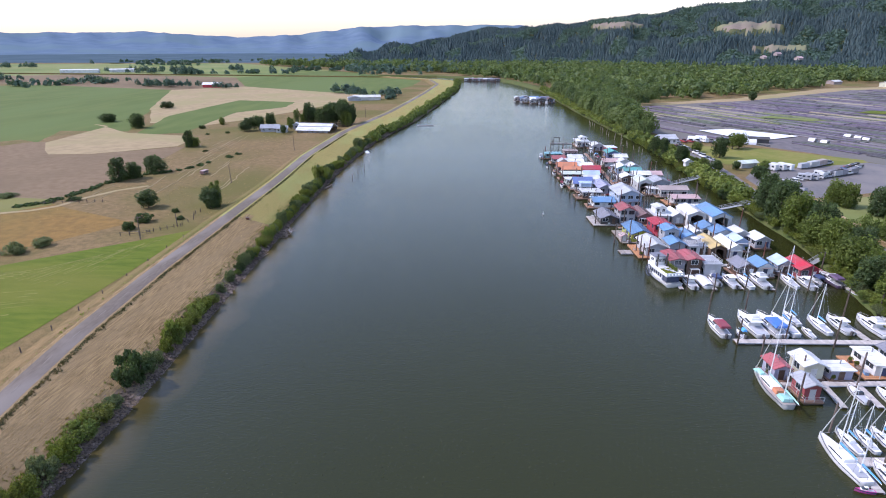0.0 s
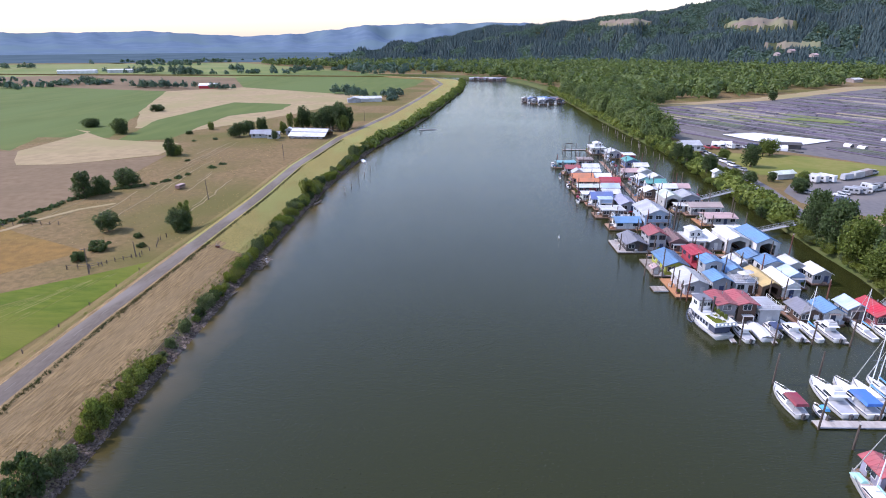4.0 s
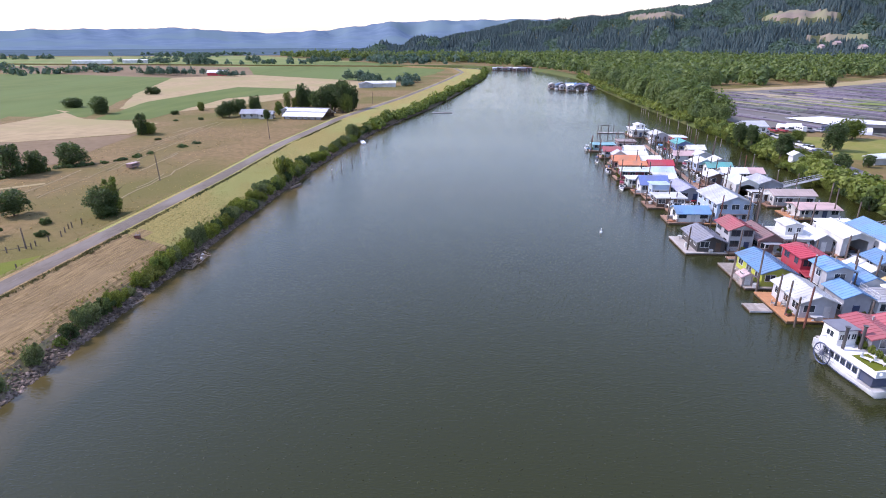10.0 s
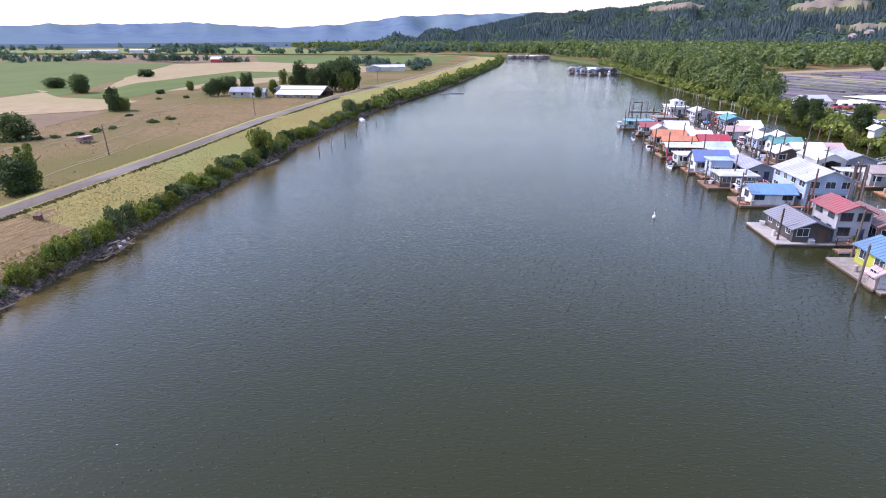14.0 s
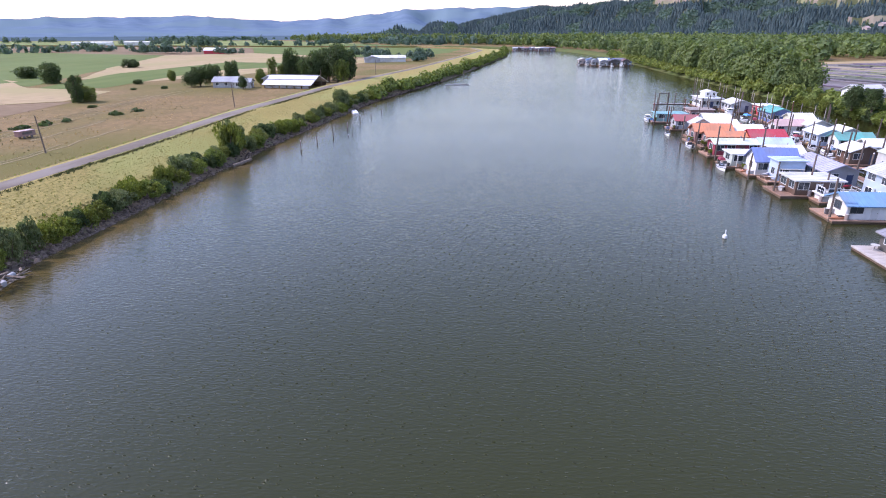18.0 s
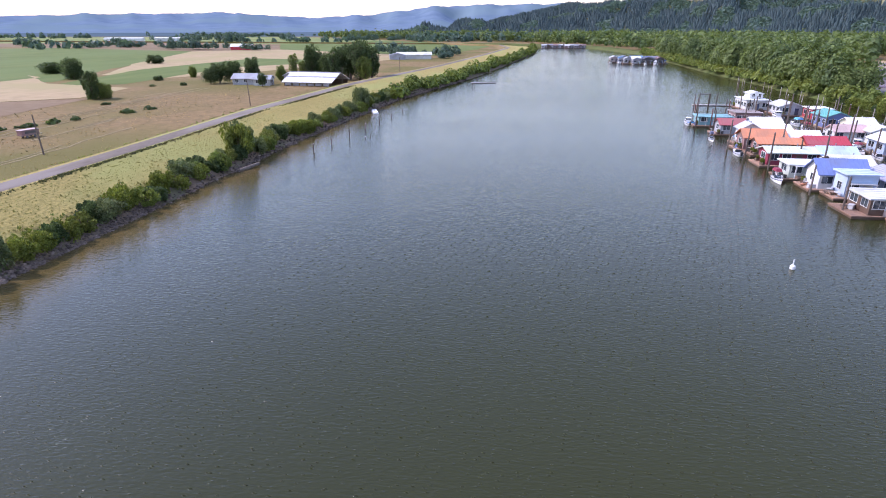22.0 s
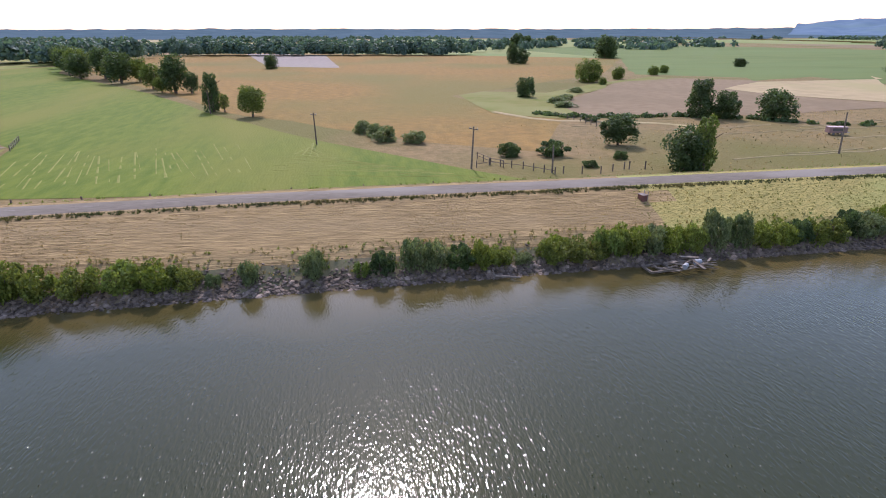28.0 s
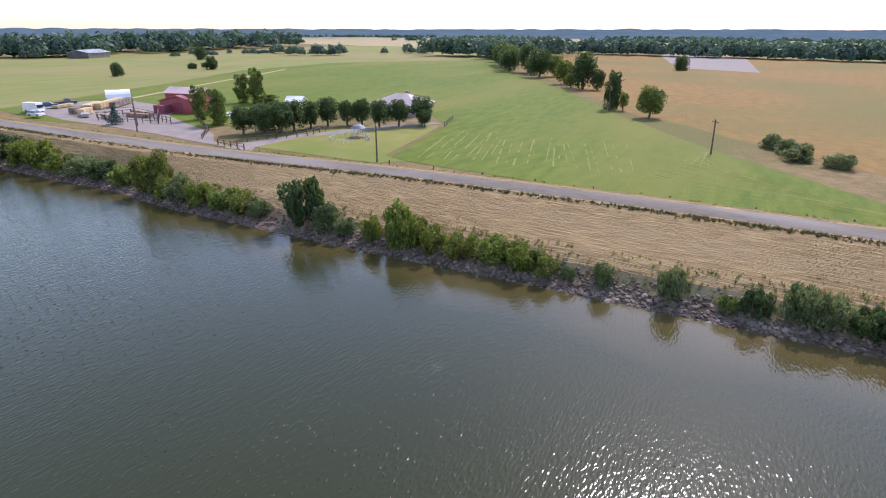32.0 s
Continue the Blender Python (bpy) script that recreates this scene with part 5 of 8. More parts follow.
def sailboat(x, y, l, mast=True, rot=ROT, label="white sailing yacht with bare mast moored in the marina", hullmat=None, deckmat=None, cover="sky", masts=1):
    b, h = l * 0.28, 0.09 * l + 0.25
    t = thing("sailboat", pose(x, y, 0, 0, 0, rot), label, "sailboat", "moored sailing yachts")
    part("hull", hull_bm(l, b, h, 0.25, 0.62, 0.35), hullmat or GEL, t)
    part("deck", deck_bm(l, b, h, 0.25, 0.62), deckmat or GEL, t)
    part("rub_rail", stripe(l, b, h), COL["navy"], t)
    part("cabin", tapered(bmesh.new(), -b * 0.3, b * 0.3, -l * 0.14, l * 0.24, h * 0.9, h * 0.9 + 0.5, 0.1, 0.6), GEL, t)
    part("cabin_window", tapered(bmesh.new(), -b * 0.305, b * 0.305, -l * 0.1, l * 0.2, h * 0.9 + 0.18, h * 0.9 + 0.36, 0.03, 0.3), GLASS, t)
    part("cockpit", boxes((-b * 0.25, b * 0.25, -l * 0.42, -l * 0.16, h * 0.6, h * 0.91)), COL["lightgrey"], t)
    for k in range(masts if mast else 0):
        my, mh = (l * 0.1, l * 1.12) if k == 0 else (-l * 0.33, l * 0.75)
        bm = bmesh.new()
        rod(bm, (0, my, h), (0, my - 0.1, h + mh), 0.10, 0.07, 7)
        m = part("mast", bm, GEL, t)
        bm = bmesh.new()
        rod(bm, (-b * 0.3, my - 0.05, h + mh * 0.55), (b * 0.3, my - 0.05, h + mh * 0.55), 0.035, 0.035, 4)
        part("spreader", bm, CHROME, m)
        bm = bmesh.new()
        rod(bm, (0, my, h + 1.25), (0, my - l * 0.36, h + 1.2), 0.05, 0.05, 6)
        part("boom", bm, GEL, t)
        bm = bmesh.new()
        rod(bm, (0, my - 0.1, h + 1.4), (0, my - l * 0.34, h + 1.32), 0.17, 0.09, 7)
        part("furled_sail", bm, COL[cover], t, "furled sail under a canvas cover")
        for px, py in ((0, l * 0.48), (0, -l * 0.48), (-b * 0.45, my - 0.3), (b * 0.45, my - 0.3)):
            bm = bmesh.new()
            rod(bm, (px, py, h * 0.95), (0, my - 0.05, h + mh * 0.96), 0.016, 0.016, 4)
            part("stay", bm, CHROME, t)
        if k == 0:
            bm = bmesh.new()
            rod(bm, (0, l * 0.47, h * 1.15), (0, my + 0.15, h + mh * 0.9), 0.09, 0.03, 6)
            part("furled_jib", bm, COL["offwhite"], t)
    return t


def piling(x, y, h, material=None, r=0.17):
    t = thing("piling", pose(x, y, 0, random.Random(x).uniform(-1.2, 1.2), random.Random(y).uniform(-1.2, 1.2), 0), "tall dark round mooring pile standing in the water", "piling", "mooring piles")
    bm = bmesh.new()
    rod(bm, (0, 0, -3), (0, 0, h), r * 1.1, r * 0.85, 8)
    part("post", bm, material or PILE, t)
    bm = bmesh.new()
    rod(bm, (0, 0, h), (0, 0, h + 0.22), r * 0.9, 0.02, 8)
    part("cap", bm, COL["offwhite"] if int(x * 10) % 5 == 0 else COL["dark"], t)


def dock(x0, y0, x1, y1, w=1.6, material=None, label="long floating dock of grey planks"):
    """Planks over two floats from one end to the other."""
    l = math.hypot(x1 - x0, y1 - y0)
    ang = math.degrees(math.atan2(y1 - y0, x1 - x0))
    t = thing("dock", pose(x0, y0, 0, 0, 0, ang), label, "dock", "floating docks")
    part("float", boxes((0.1, l - 0.1, -w / 2 + 0.1, w / 2 - 0.1, -0.3, 0.3)), COL["darkbrown"], t)
    n = int(l / 0.6)
    me = None
    for i in range(n):
        o = part("plank", me or boxes((0.015, l / n - 0.015, -w / 2, w / 2, 0.3, 0.38)), material or DOCKM, t)
        me = o.data
        o.location = (l * i / n, 0, 0.012 * ((i * 7) % 3))
    for s in (-1, 1):
        part("edge_beam", boxes((0, l, s * w / 2 - 0.06, s * w / 2 + 0.06, 0.12, 0.34)), COL["lightgrey"], t)
    for i in range(max(2, int(l / 5))):
        part("cleat", boxes((2.5 + i * 5 - 0.15, 2.5 + i * 5 + 0.15, w / 2 - 0.25, w / 2 - 0.17, 0.4, 0.5)), CHROME, t)


def umbrella(x, y, z, col):
    t = thing("umbrella", pose(x, y, z), col + " sun umbrella on a deck", "umbrella", "sun umbrellas")
    bm = bmesh.new()
    rod(bm, (0, 0, 0), (0, 0, 2.4), 0.03, 0.03, 6)
    part("pole", bm, CHROME, t)
    bm = bmesh.new()
    rod(bm, (0, 0, 1.95), (0, 0, 2.5), 1.3, 0.03, 8)
    part("canopy", bm, COL[col], t)


H = houseboat
# south end
H(60.6, 79.2, 2.6, 3.8, 2.5, "gable", "y", "pinkred", "lav", (0.3, 0.6, 0.4, 0.4), rise=0.5, label="lavender-grey floating cabin with a faded red roof")
H(62.8, 73.2, 2.8, 3.6, 2.6, "gable", "y", "lightgrey", "red", (0.3, 0.9, 0.4, 0.4), rise=0.5, label="red wooden floating cabin with a grey roof", rail=True)
H(66.6, 80.2, 3.6, 4.4, 2.7, "gable", "y", "white", "cream", (0.4, 0.4, 0.4, 0.4), rise=0.7, label="cream floating cabin with a white roof")
H(71.6, 79.4, 4.0, 3.0, 1.9, "flat", "y", "white", "lav", (0.4, 0.4, 0.4, 2.0), label="low pale floating shed with a flat white roof")
H(80.0, 82.8, 3.2, 6.4, 2.2, "flat", "y", "white", "white", (2.2, 1.0, 0.6, 0.8), DECK_OR, label="white floating cabin on an orange deck")
H(86.5, 83.5, 6.0, 6.0, 2.6, "gable", "y", "slate", "lightgrey", (0.6, 0.6, 0.6, 0.6), label="pale floating house with a slate-grey roof")
# behind the paddle boat
H(57.8, 128.2, 3.8, 6.4, 4.6, "gable", "y", "pinkred", "slate", (0.4, 1.2, 0.2, 0.6), rise=0.45, storeys=2, label="two-storey grey floating house with a faded red roof", rail=True)
H(62.2, 128.6, 3.8, 6.4, 4.6, "gable", "y", "pinkred", "darkbrown", (0.2, 1.2, 0.4, 0.6), rise=0.45, storeys=2, label="two-storey grey floating house with a faded red roof", rail=True)
H(66.9, 128.0, 4.2, 6.0, 3.6, "terrace", "y", "lightgrey", "lightgrey", (0.3, 0.8, 0.5, 0.6), label="grey floating house with a railed roof terrace")
H(76.3, 129.2, 4.6, 5.6, 2.4, "gable", "y", "slate", "darkbrown", (0.8, 0.8, 0.4, 0.4), label="dark floating cabin with a slate roof")
H(81.2, 129.4, 4.2, 5.2, 2.6, "gable", "y", "blue", "white", (0.4, 0.8, 0.4, 0.4), label="white floating cabin with a blue roof")
H(87.4, 131.2, 4.0, 4.6, 2.6, "gable", "y", "paleblue", "grey", (0.4, 0.8, 0.4, 0.4), label="grey floating cabin with a pale blue roof")
H(91.6, 129.2, 4.8, 7.4, 2.6, "gable", "y", "bright", "maroon", (0.5, 0.6, 0.5, 0.5), label="floating boathouse with a bright red metal roof")
# second row
H(57.0, 144.2, 5.6, 8.6, 2.7, "gable", "y", "offwhite", "lightgrey", (2.4, 1.3, 0.8, 1.2), DECK_OR, label="grey floating house with a white roof on a broad orange deck")
H(63.2, 143.4, 4.2, 5.2, 3.4, "gable", "y", "blue", "grey", (0.3, 0.4, 0.3, 0.0), rise=0.9, label="grey-blue floating house front with a blue roof")
H(63.2, 149.0, 4.2, 4.6, 5.6, "gable", "y", "blue", "lightgrey", (0.3, 0.0, 0.3, 0.3), rise=0.7, storeys=2, label="tall grey-blue floating house with a blue roof")
H(69.2, 150.4, 4.6, 6.0, 3.2, "gable", "y", "blue", "white", (0.4, 0.2, 0.4, 0.4), label="white floating house with a blue roof")
H(69.2, 144.0, 4.8, 5.0, 2.6, "terrace", "y", "lightgrey", "white", (0.4, 0.4, 0.4, 0.2), label="white float with a railed sun terrace")
boathouse(74.3, 145.0, 4.4, 10.6, 2.8, "yellow", "darkbrown", "brown wooden boathouse with a yellow metal roof", 1.0)
H(78.9, 144.4, 4.0, 9.4, 2.8, "gable", "y", "white", "white", (0.2, 0.8, 0.2, 0.4), label="long white floating house with a white roof")
H(83.6, 149.0, 4.0, 5.0, 2.6, "gable", "y", "paleblue", "paleblue", (0.4, 1.4, 0.4, 0.4), label="pale blue floating cabin with a blue roof")
H(79.3, 161.2, 5.0, 5.0, 2.6, "gable", "y", "blue", "white", (0.4, 0.4, 0.4, 0.4), label="white floating house with a blue roof")
H(81.4, 155.6, 5.6, 5.0, 3.0, "gable", "y", "blue", "white", (0.4, 0.6, 0.4, 0.4), label="white floating house with a wide blue roof")
H(73.6, 157.0, 4.0, 6.0, 2.2, "gable", "y", "white", "offwhite", (0.4, 0.6, 0.4, 0.4), label="small white floating shed between the houses")
H(86.6, 155.6, 4.8, 5.2, 2.8, "gable", "y", "offwhite", "offwhite", (0.4, 0.6, 0.4, 0.4), label="off-white floating house with a plain pale roof")
H(90.8, 151.2, 4.4, 5.4, 2.6, "gable", "y", "white", "lightgrey", (0.4, 0.6, 0.4, 0.4), label="small grey floating house with a white roof")
H(56.2, 157.0, 5.8, 10.0, 2.6, "gable", "y", "blue", "lime", (3.0, 0.8, 0.6, 1.4), WOODGREY, label="yellow-green floating house with a blue metal roof")
red_house = H(62.6, 156.6, 4.8, 6.4, 5.2, "gable", "y", "red", "red", (0.4, 1.8, 0.4, 0.6), rise=0.5, storeys=2, label="two-storey red floating house with a red roof", rail=True, trim="red")
lower = part("lower_roof", grooved(-2.7, 2.7, 0, 2.9, 0, 0.14, 5, 0.04, 0.05), COL["red"], red_house)
lower.matrix_local = pose(0, -5.9, 3.0, 7, 0, 0)
for k in (-2.4, 0, 2.4):
    part("porch_post", boxes((k - 0.08, k + 0.08, -5.7, -5.54, 0.5, 3.0)), COL["maroon"], red_house)
houseboat(51.4, 153.2, 1.8, 1.7, 1.7, "gable", "y", "rose", "tan", (0.2, 0.2, 0.2, 0.2), WOODGREY, 0.5, label="small tan hut on the float beside the yellow-green house")
H(67.4, 157.2, 4.0, 6.4, 2.6, "gable", "y", "brown", "darkbrown", (0.3, 0.6, 0.3, 0.4), label="dark floating cabin with a brown roof")
# third row
H(50.4, 173.6, 5.6, 8.8, 2.2, "gable", "y", "slate", "dark", (2.6, 0.8, 0.5, 1.0), DOCKM, label="low black floating house with a slate-grey roof")
H(56.6, 173.8, 5.0, 6.8, 4.6, "gable", "y", "pinkred", "lightgrey", (0.3, 1.6, 0.3, 0.6), storeys=2, label="two-storey white floating house with a red roof and dark balcony", rail=True, trim="dark")
H(62.4, 174.6, 4.8, 9.4, 2.8, "gable", "y", "brown", "brown", (0.3, 1.4, 0.3, 0.6), DECK_OR, label="brown floating house with a brown roof")
H(68.4, 175.4, 5.0, 8.0, 2.6, "flat", "y", "white", "white", (0.5, 1.4, 0.5, 0.5), label="white floating house in two tiers", upper=(3.6, 4.2, 2.0, 0.2, 0.6, "white"))
H(73.8, 175.6, 3.6, 7.6, 2.6, "gable", "y", "white", "grey", (0.3, 0.5, 0.3, 0.3), label="narrow grey floating house with a white roof")
boathouse(79.2, 175.0, 6.0, 10.2, 3.8, "white", "white", "tall white boathouse with an arched opening", 1.1, True)
boathouse(86.4, 174.4, 6.4, 13.0, 3.8, "blue", "white", "white boathouse with a bright blue metal roof", 1.4)
# big house and its neighbours
H(62.4, 196.4, 8.4, 12.4, 4.8, "gable", "y", "lightgrey", "paleblue", (2.6, 0.8, 0.8, 1.2), DECK_OR, rise=1.7, storeys=2, label="big pale blue two-storey floating house")
H(53.2, 192.6, 7.6, 5.0, 2.2, "gable", "x", "blue", "white", (2.2, 0.7, 0.6, 0.6), label="white floating house with a blue metal roof", trim="dark")
H(51.4, 205.6, 7.4, 5.6, 2.4, "flat", "x", "white", "darkbrown", (2.4, 0.5, 0.6, 0.6), label="dark floating house under a broad white roof")
H(53.4, 200.6, 5.4, 2.6, 0.9, "terrace", "x", "white", "white", (0.8, 0.5, 0.6, 0.2), label="white float with a railed terrace")
H(58.0, 215.0, 5.6, 10.6, 2.6, "gable", "y", "lav", "grey", (0.5, 0.6, 0.5, 0.5), label="long floating house with a lavender-grey roof")
H(51.0, 214.2, 4.6, 3.6, 3.6, "flat", "x", "paleblue", "paleblue", (1.8, 0.8, 0.3, 0.2), label="pale blue box-shaped floating house")
H(50.4, 219.4, 7.4, 4.6, 2.8, "gable", "x", "deepblue", "white", (1.6, 0.4, 0.4, 0.4), rise=1.8, label="floating house with a steep deep blue roof")
H(47.2, 226.4, 5.0, 4.4, 2.4, "flat", "x", "white", "palegreen", (1.4, 0.8, 0.4, 0.4), label="pale floating cabin with a white roof")
H(55.6, 227.6, 6.2, 5.2, 2.6, "gable", "x", "white", "darkbrown", (0.4, 0.6, 0.6, 0.6), label="dark red floating house with a white roof")
H(49.2, 237.2, 9.2, 4.6, 2.5, "gable", "x", "palegreen", "maroon", (1.6, 0.7, 0.5, 0.5), rise=0.7, label="maroon floating house with a pale green roof")
H(57.6, 237.4, 6.4, 4.4, 2.4, "gable", "x", "paleblue", "white", (0.4, 0.6, 0.6, 0.5), label="white floating house with a pale blue roof")
H(50.4, 247.2, 8.6, 4.0, 2.4, "gable", "x", "orange", "brown", (1.6, 0.7, 0.5, 0.2), rise=0.8, label="brown floating house with an orange roof")
H(49.0, 252.6, 8.6, 4.6, 2.8, "gable", "x", "orange", "brown", (1.4, 0.3, 0.5, 0.5), rise=1.3, label="brown floating house with a steep orange roof")
H(59.4, 247.0, 7.6, 4.6, 2.7, "gable", "x", "red", "red", (0.4, 0.6, 0.5, 0.5), label="red floating house with a red roof")
H(58.8, 242.6, 7.4, 3.4, 2.0, "gable", "x", "pinkred", "maroon", (0.4, 0.5, 0.5, 0.2), rise=0.6, label="low floating house with a faded red roof")
H(58.0, 254.6, 6.2, 4.6, 2.6, "gable", "x", "white", "white", (0.5, 0.6, 0.5, 0.5), label="white floating house with a white roof")
H(54.0, 265.0, 9.4, 5.2, 2.6, "gable", "x", "white", "lightgrey", (1.6, 0.8, 0.5, 0.6), rise=0.8, label="grey floating house with a long white roof")
H(48.2, 259.6, 4.0, 3.6, 3.4, "gable", "y", "lightgrey", "white", (1.4, 0.6, 0.4, 0.4), label="narrow white floating house")
H(48.0, 272.4, 6.0, 4.4, 2.4, "gable", "x", "pinkred", "grey", (1.6, 0.6, 0.4, 0.4), label="floating cabin with a faded red roof")
H(56.6, 274.6, 7.0, 5.0, 2.6, "gable", "x", "white", "paleblue", (0.6, 0.6, 0.4, 0.4), label="pale blue floating house with a white roof")
H(47.2, 286.4, 8.6, 5.0, 2.2, "flat", "x", "teal", "teal", (1.6, 0.8, 0.4, 0.4), label="teal floating shed with a flat teal roof")
H(56.8, 290.6, 6.8, 5.6, 3.0, "flat", "x", "tan", "brown", (0.6, 0.8, 0.4, 0.4), label="brown floating house with a flat roof")
H(69.0, 324.4, 7.0, 10.4, 3.0, "flat", "y", "white", "white", (0.8, 0.8, 0.8, 0.8), label="white floating house at the end of the marina", upper=(4, 5, 1.6, 0.6, 1.0, "white"))
H(75.2, 312.4, 6.6, 8.4, 2.6, "gable", "y", "offwhite", "lightgrey", (0.8, 0.8, 0.8, 0.8), label="grey floating house with an off-white roof")
H(81.2, 304.2, 5.4, 6.0, 2.8, "flat", "y", "white", "red", (0.6, 0.8, 0.6, 0.6), label="red floating house with a flat white roof")
H(78.2, 288.4, 5.8, 8.0, 3.0, "gable", "y", "green", "deepblue", (0.6, 0.8, 0.6, 0.6), label="blue floating house with a green roof")
H(72.4, 266.4, 7.0, 4.2, 2.4, "gable", "x", "rose", "offwhite", (1.4, 0.8, 0.4, 0.4), label="off-white floating house with a rose-brown roof")
H(80.2, 278.0, 6.0, 5.0, 2.6, "gable", "x", "white", "cream", (0.6, 0.6, 0.6, 0.6), label="cream floating house with a white roof")
H(78.4, 264.6, 5.6, 5.4, 2.8, "gable", "y", "white", "white", (0.6, 0.6, 0.6, 0.6), label="white floating house with a white roof")
H(74.6, 251.8, 5.4, 6.4, 2.8, "gable", "y", "white", "paleblue", (0.6, 0.6, 0.6, 0.6), label="pale blue floating house with a white roof")
H(80.6, 254.6, 5.0, 5.6, 2.6, "gable", "y", "white", "lightgrey", (0.6, 0.6, 0.6, 0.6), label="grey floating house with a white roof")
H(77.6, 245.4, 7.6, 4.4, 2.6, "gable", "x", "green", "white", (0.6, 0.6, 0.6, 0.4), label="white floating house with a green roof")
H(72.0, 231.4, 5.8, 5.2, 2.6, "gable", "y", "white", "darkbrown", (2.6, 0.8, 0.6, 0.6), label="dark floating house with a white roof")
H(79.4, 237.4, 7.4, 4.6, 2.6, "gable", "x", "white", "offwhite", (0.6, 0.6, 0.6, 0.4), label="off-white floating house with a long white roof")
H(85.4, 238.6, 6.0, 4.6, 2.4, "gable", "x", "rose", "tan", (0.6, 0.6, 0.6, 0.4), label="tan floating house with a rose-brown roof")
boathouse(75.4, 220.6, 6.0, 9.0, 3.6, "palegreen", "offwhite", "weathered boathouse with a pale green roof", 1.3)
H(82.6, 222.6, 7.4, 8.0, 3.0, "gable", "y", "lightgrey", "grey", (0.6, 0.6, 0.6, 0.6), rise=1.3, label="grey floating house with a worn metal roof")
H(77.6, 212.6, 4.4, 3.6, 2.2, "flat", "x", "white", "white", (1.4, 0.8, 0.4, 0.4), label="small white floating cabin")
H(84.4, 210.4, 10.6, 5.6, 2.8, "gable", "x", "tan", "offwhite", (1.8, 0.8, 0.6, 0.6), rise=0.9, label="off-white floating house with a long brown roof")
H(85.2, 199.4, 9.6, 6.4, 2.2, "gable", "x", "rose", "offwhite", (2.4, 0.8, 0.6, 0.6), DECK_OR, rise=0.6, label="low off-white floating house with a pinkish roof")
H(84.0, 187.6, 7.6, 2.6, 2.0, "flat", "x", "white", "offwhite", (0.6, 0.4, 0.4, 0.4), label="long low white floating shed")

# docks, ramps and piles
dock(58.8, 91.6, 104, 93.2, 1.7)
dock(60.4, 76.2, 104, 79.0, 1.4)
dock(60.0, 56.3, 104, 57.8, 1.7)
dock(60.6, 50.2, 60.9, 56.2, 1.1)
dock(86.6, 93.2, 86.0, 104.4, 1.3)
dock(67.5, 69.6, 67.9, 75.9, 1.0)
dock(73.8, 70.0, 74.1, 76.3, 1.0)
dock(98.4, 133.5, 99.6, 104.0, 1.6)
dock(54.5, 133.4, 96.4, 135.6, 1.5)
dock(66.6, 137.0, 68.0, 168.0, 1.4, DECK)
dock(53.0, 166.4, 92.0, 168.6, 1.5, DECK)
dock(66.0, 186.2, 90.0, 187.4, 1.3, DECK)
dock(65.4, 204.0, 66.8, 300.0, 1.6, DECK)
dock(67.0, 225.8, 90.5, 227.0, 1.5, DECK)
dock(47.8, 143.2, 51.4, 143.4, 3.0, WOODGREY, "weathered square float beside the houses")
dock(57.0, 117.4, 57.2, 124.0, 0.9)
dock(65.2, 117.6, 65.4, 125.4, 0.9)
dock(72.0, 118.4, 72.3, 126.0, 0.9)
dock(79.6, 118.2, 79.9, 127.6, 0.9)
dock(52.0, 331.5, 66.0, 331.9, 0.9)


def gangway(x0, y0, z0, x1, y1, z1):
    """A ramp with two side trusses from the float to the bank."""
    a, c = Vector((x0, y0, z0)), Vector((x1, y1, z1))
    d = c - a
    l = d.length
    m = Matrix.Translation(a) @ d.to_track_quat("X", "Z").to_matrix().to_4x4()
    t = thing("gangway", m, "grey metal gangway from the floats to the bank", "gangway", "gangways")
    part("walkway", boxes((0, l, -0.7, 0.7, -0.1, 0.02)), COL["steel"], t)
    for s in (-1, 1):
        bm = bmesh.new()
        n = int(l / 1.6)
        rod(bm, (0, s * 0.7, 1.05), (l, s * 0.7, 1.05), 0.06, 0.06, 5)
        for i in range(n + 1):
            rod(bm, (l * i / n, s * 0.7, 0), (l * i / n, s * 0.7, 1.05), 0.05, 0.05, 4)
            if i < n:
                rod(bm, (l * i / n, s * 0.7, 0.02), (l * (i + 1) / n, s * 0.7, 1.02), 0.03, 0.03, 4)
        part("truss", bm, COL["lightgrey"], t)


gangway(88.5, 227.0, 0.5, 106.5, 234.0, 2.9)
gangway(90.6, 187.6, 0.5, 106.0, 191.0, 2.7)
gangway(97.6, 135.6, 0.5, 107.6, 142.0, 2.6)

PILES = ((64.7, 206.2, 6.5), (65.2, 201.5, 7.3), (70, 247.4, 6.4), (75, 244.7, 6.3), (71.5, 199.1, 7), (63.1, 235.8, 4), (64, 228.1, 4.6), (64.2, 263.1, 8), (55.4, 285.5, 6.4), (66.5, 333, 9), (51.8, 323.6, 3.4), (56.7, 329.4, 4.3), (58.5, 326.6, 4.8), (57.8, 103.1, 6.3), (58.9, 90.6, 5.8), (66.9, 105.3, 5.6))
PILES += ((64.7, 117.2, 4.9), (57.9, 117.0, 5.2), (72.6, 118, 5.1), (79.8, 117.6, 5.9), (69.6, 93, 5.8), (82.5, 106.2, 5.2), (78, 90.6, 6.3), (88.4, 104.9, 6.6), (88.3, 119, 6.4), (96.1, 105.3, 5.8), (61.5, 86.1, 4.6), (100.1, 134, 4.7), (60.2, 70.4, 6.2), (65.4, 79.0, 4.6), (73.4, 76, 7.3), (61.4, 63.3, 5.5), (64.1, 55, 4.5))
for x, y, h in PILES:
    piling(x, y, h)
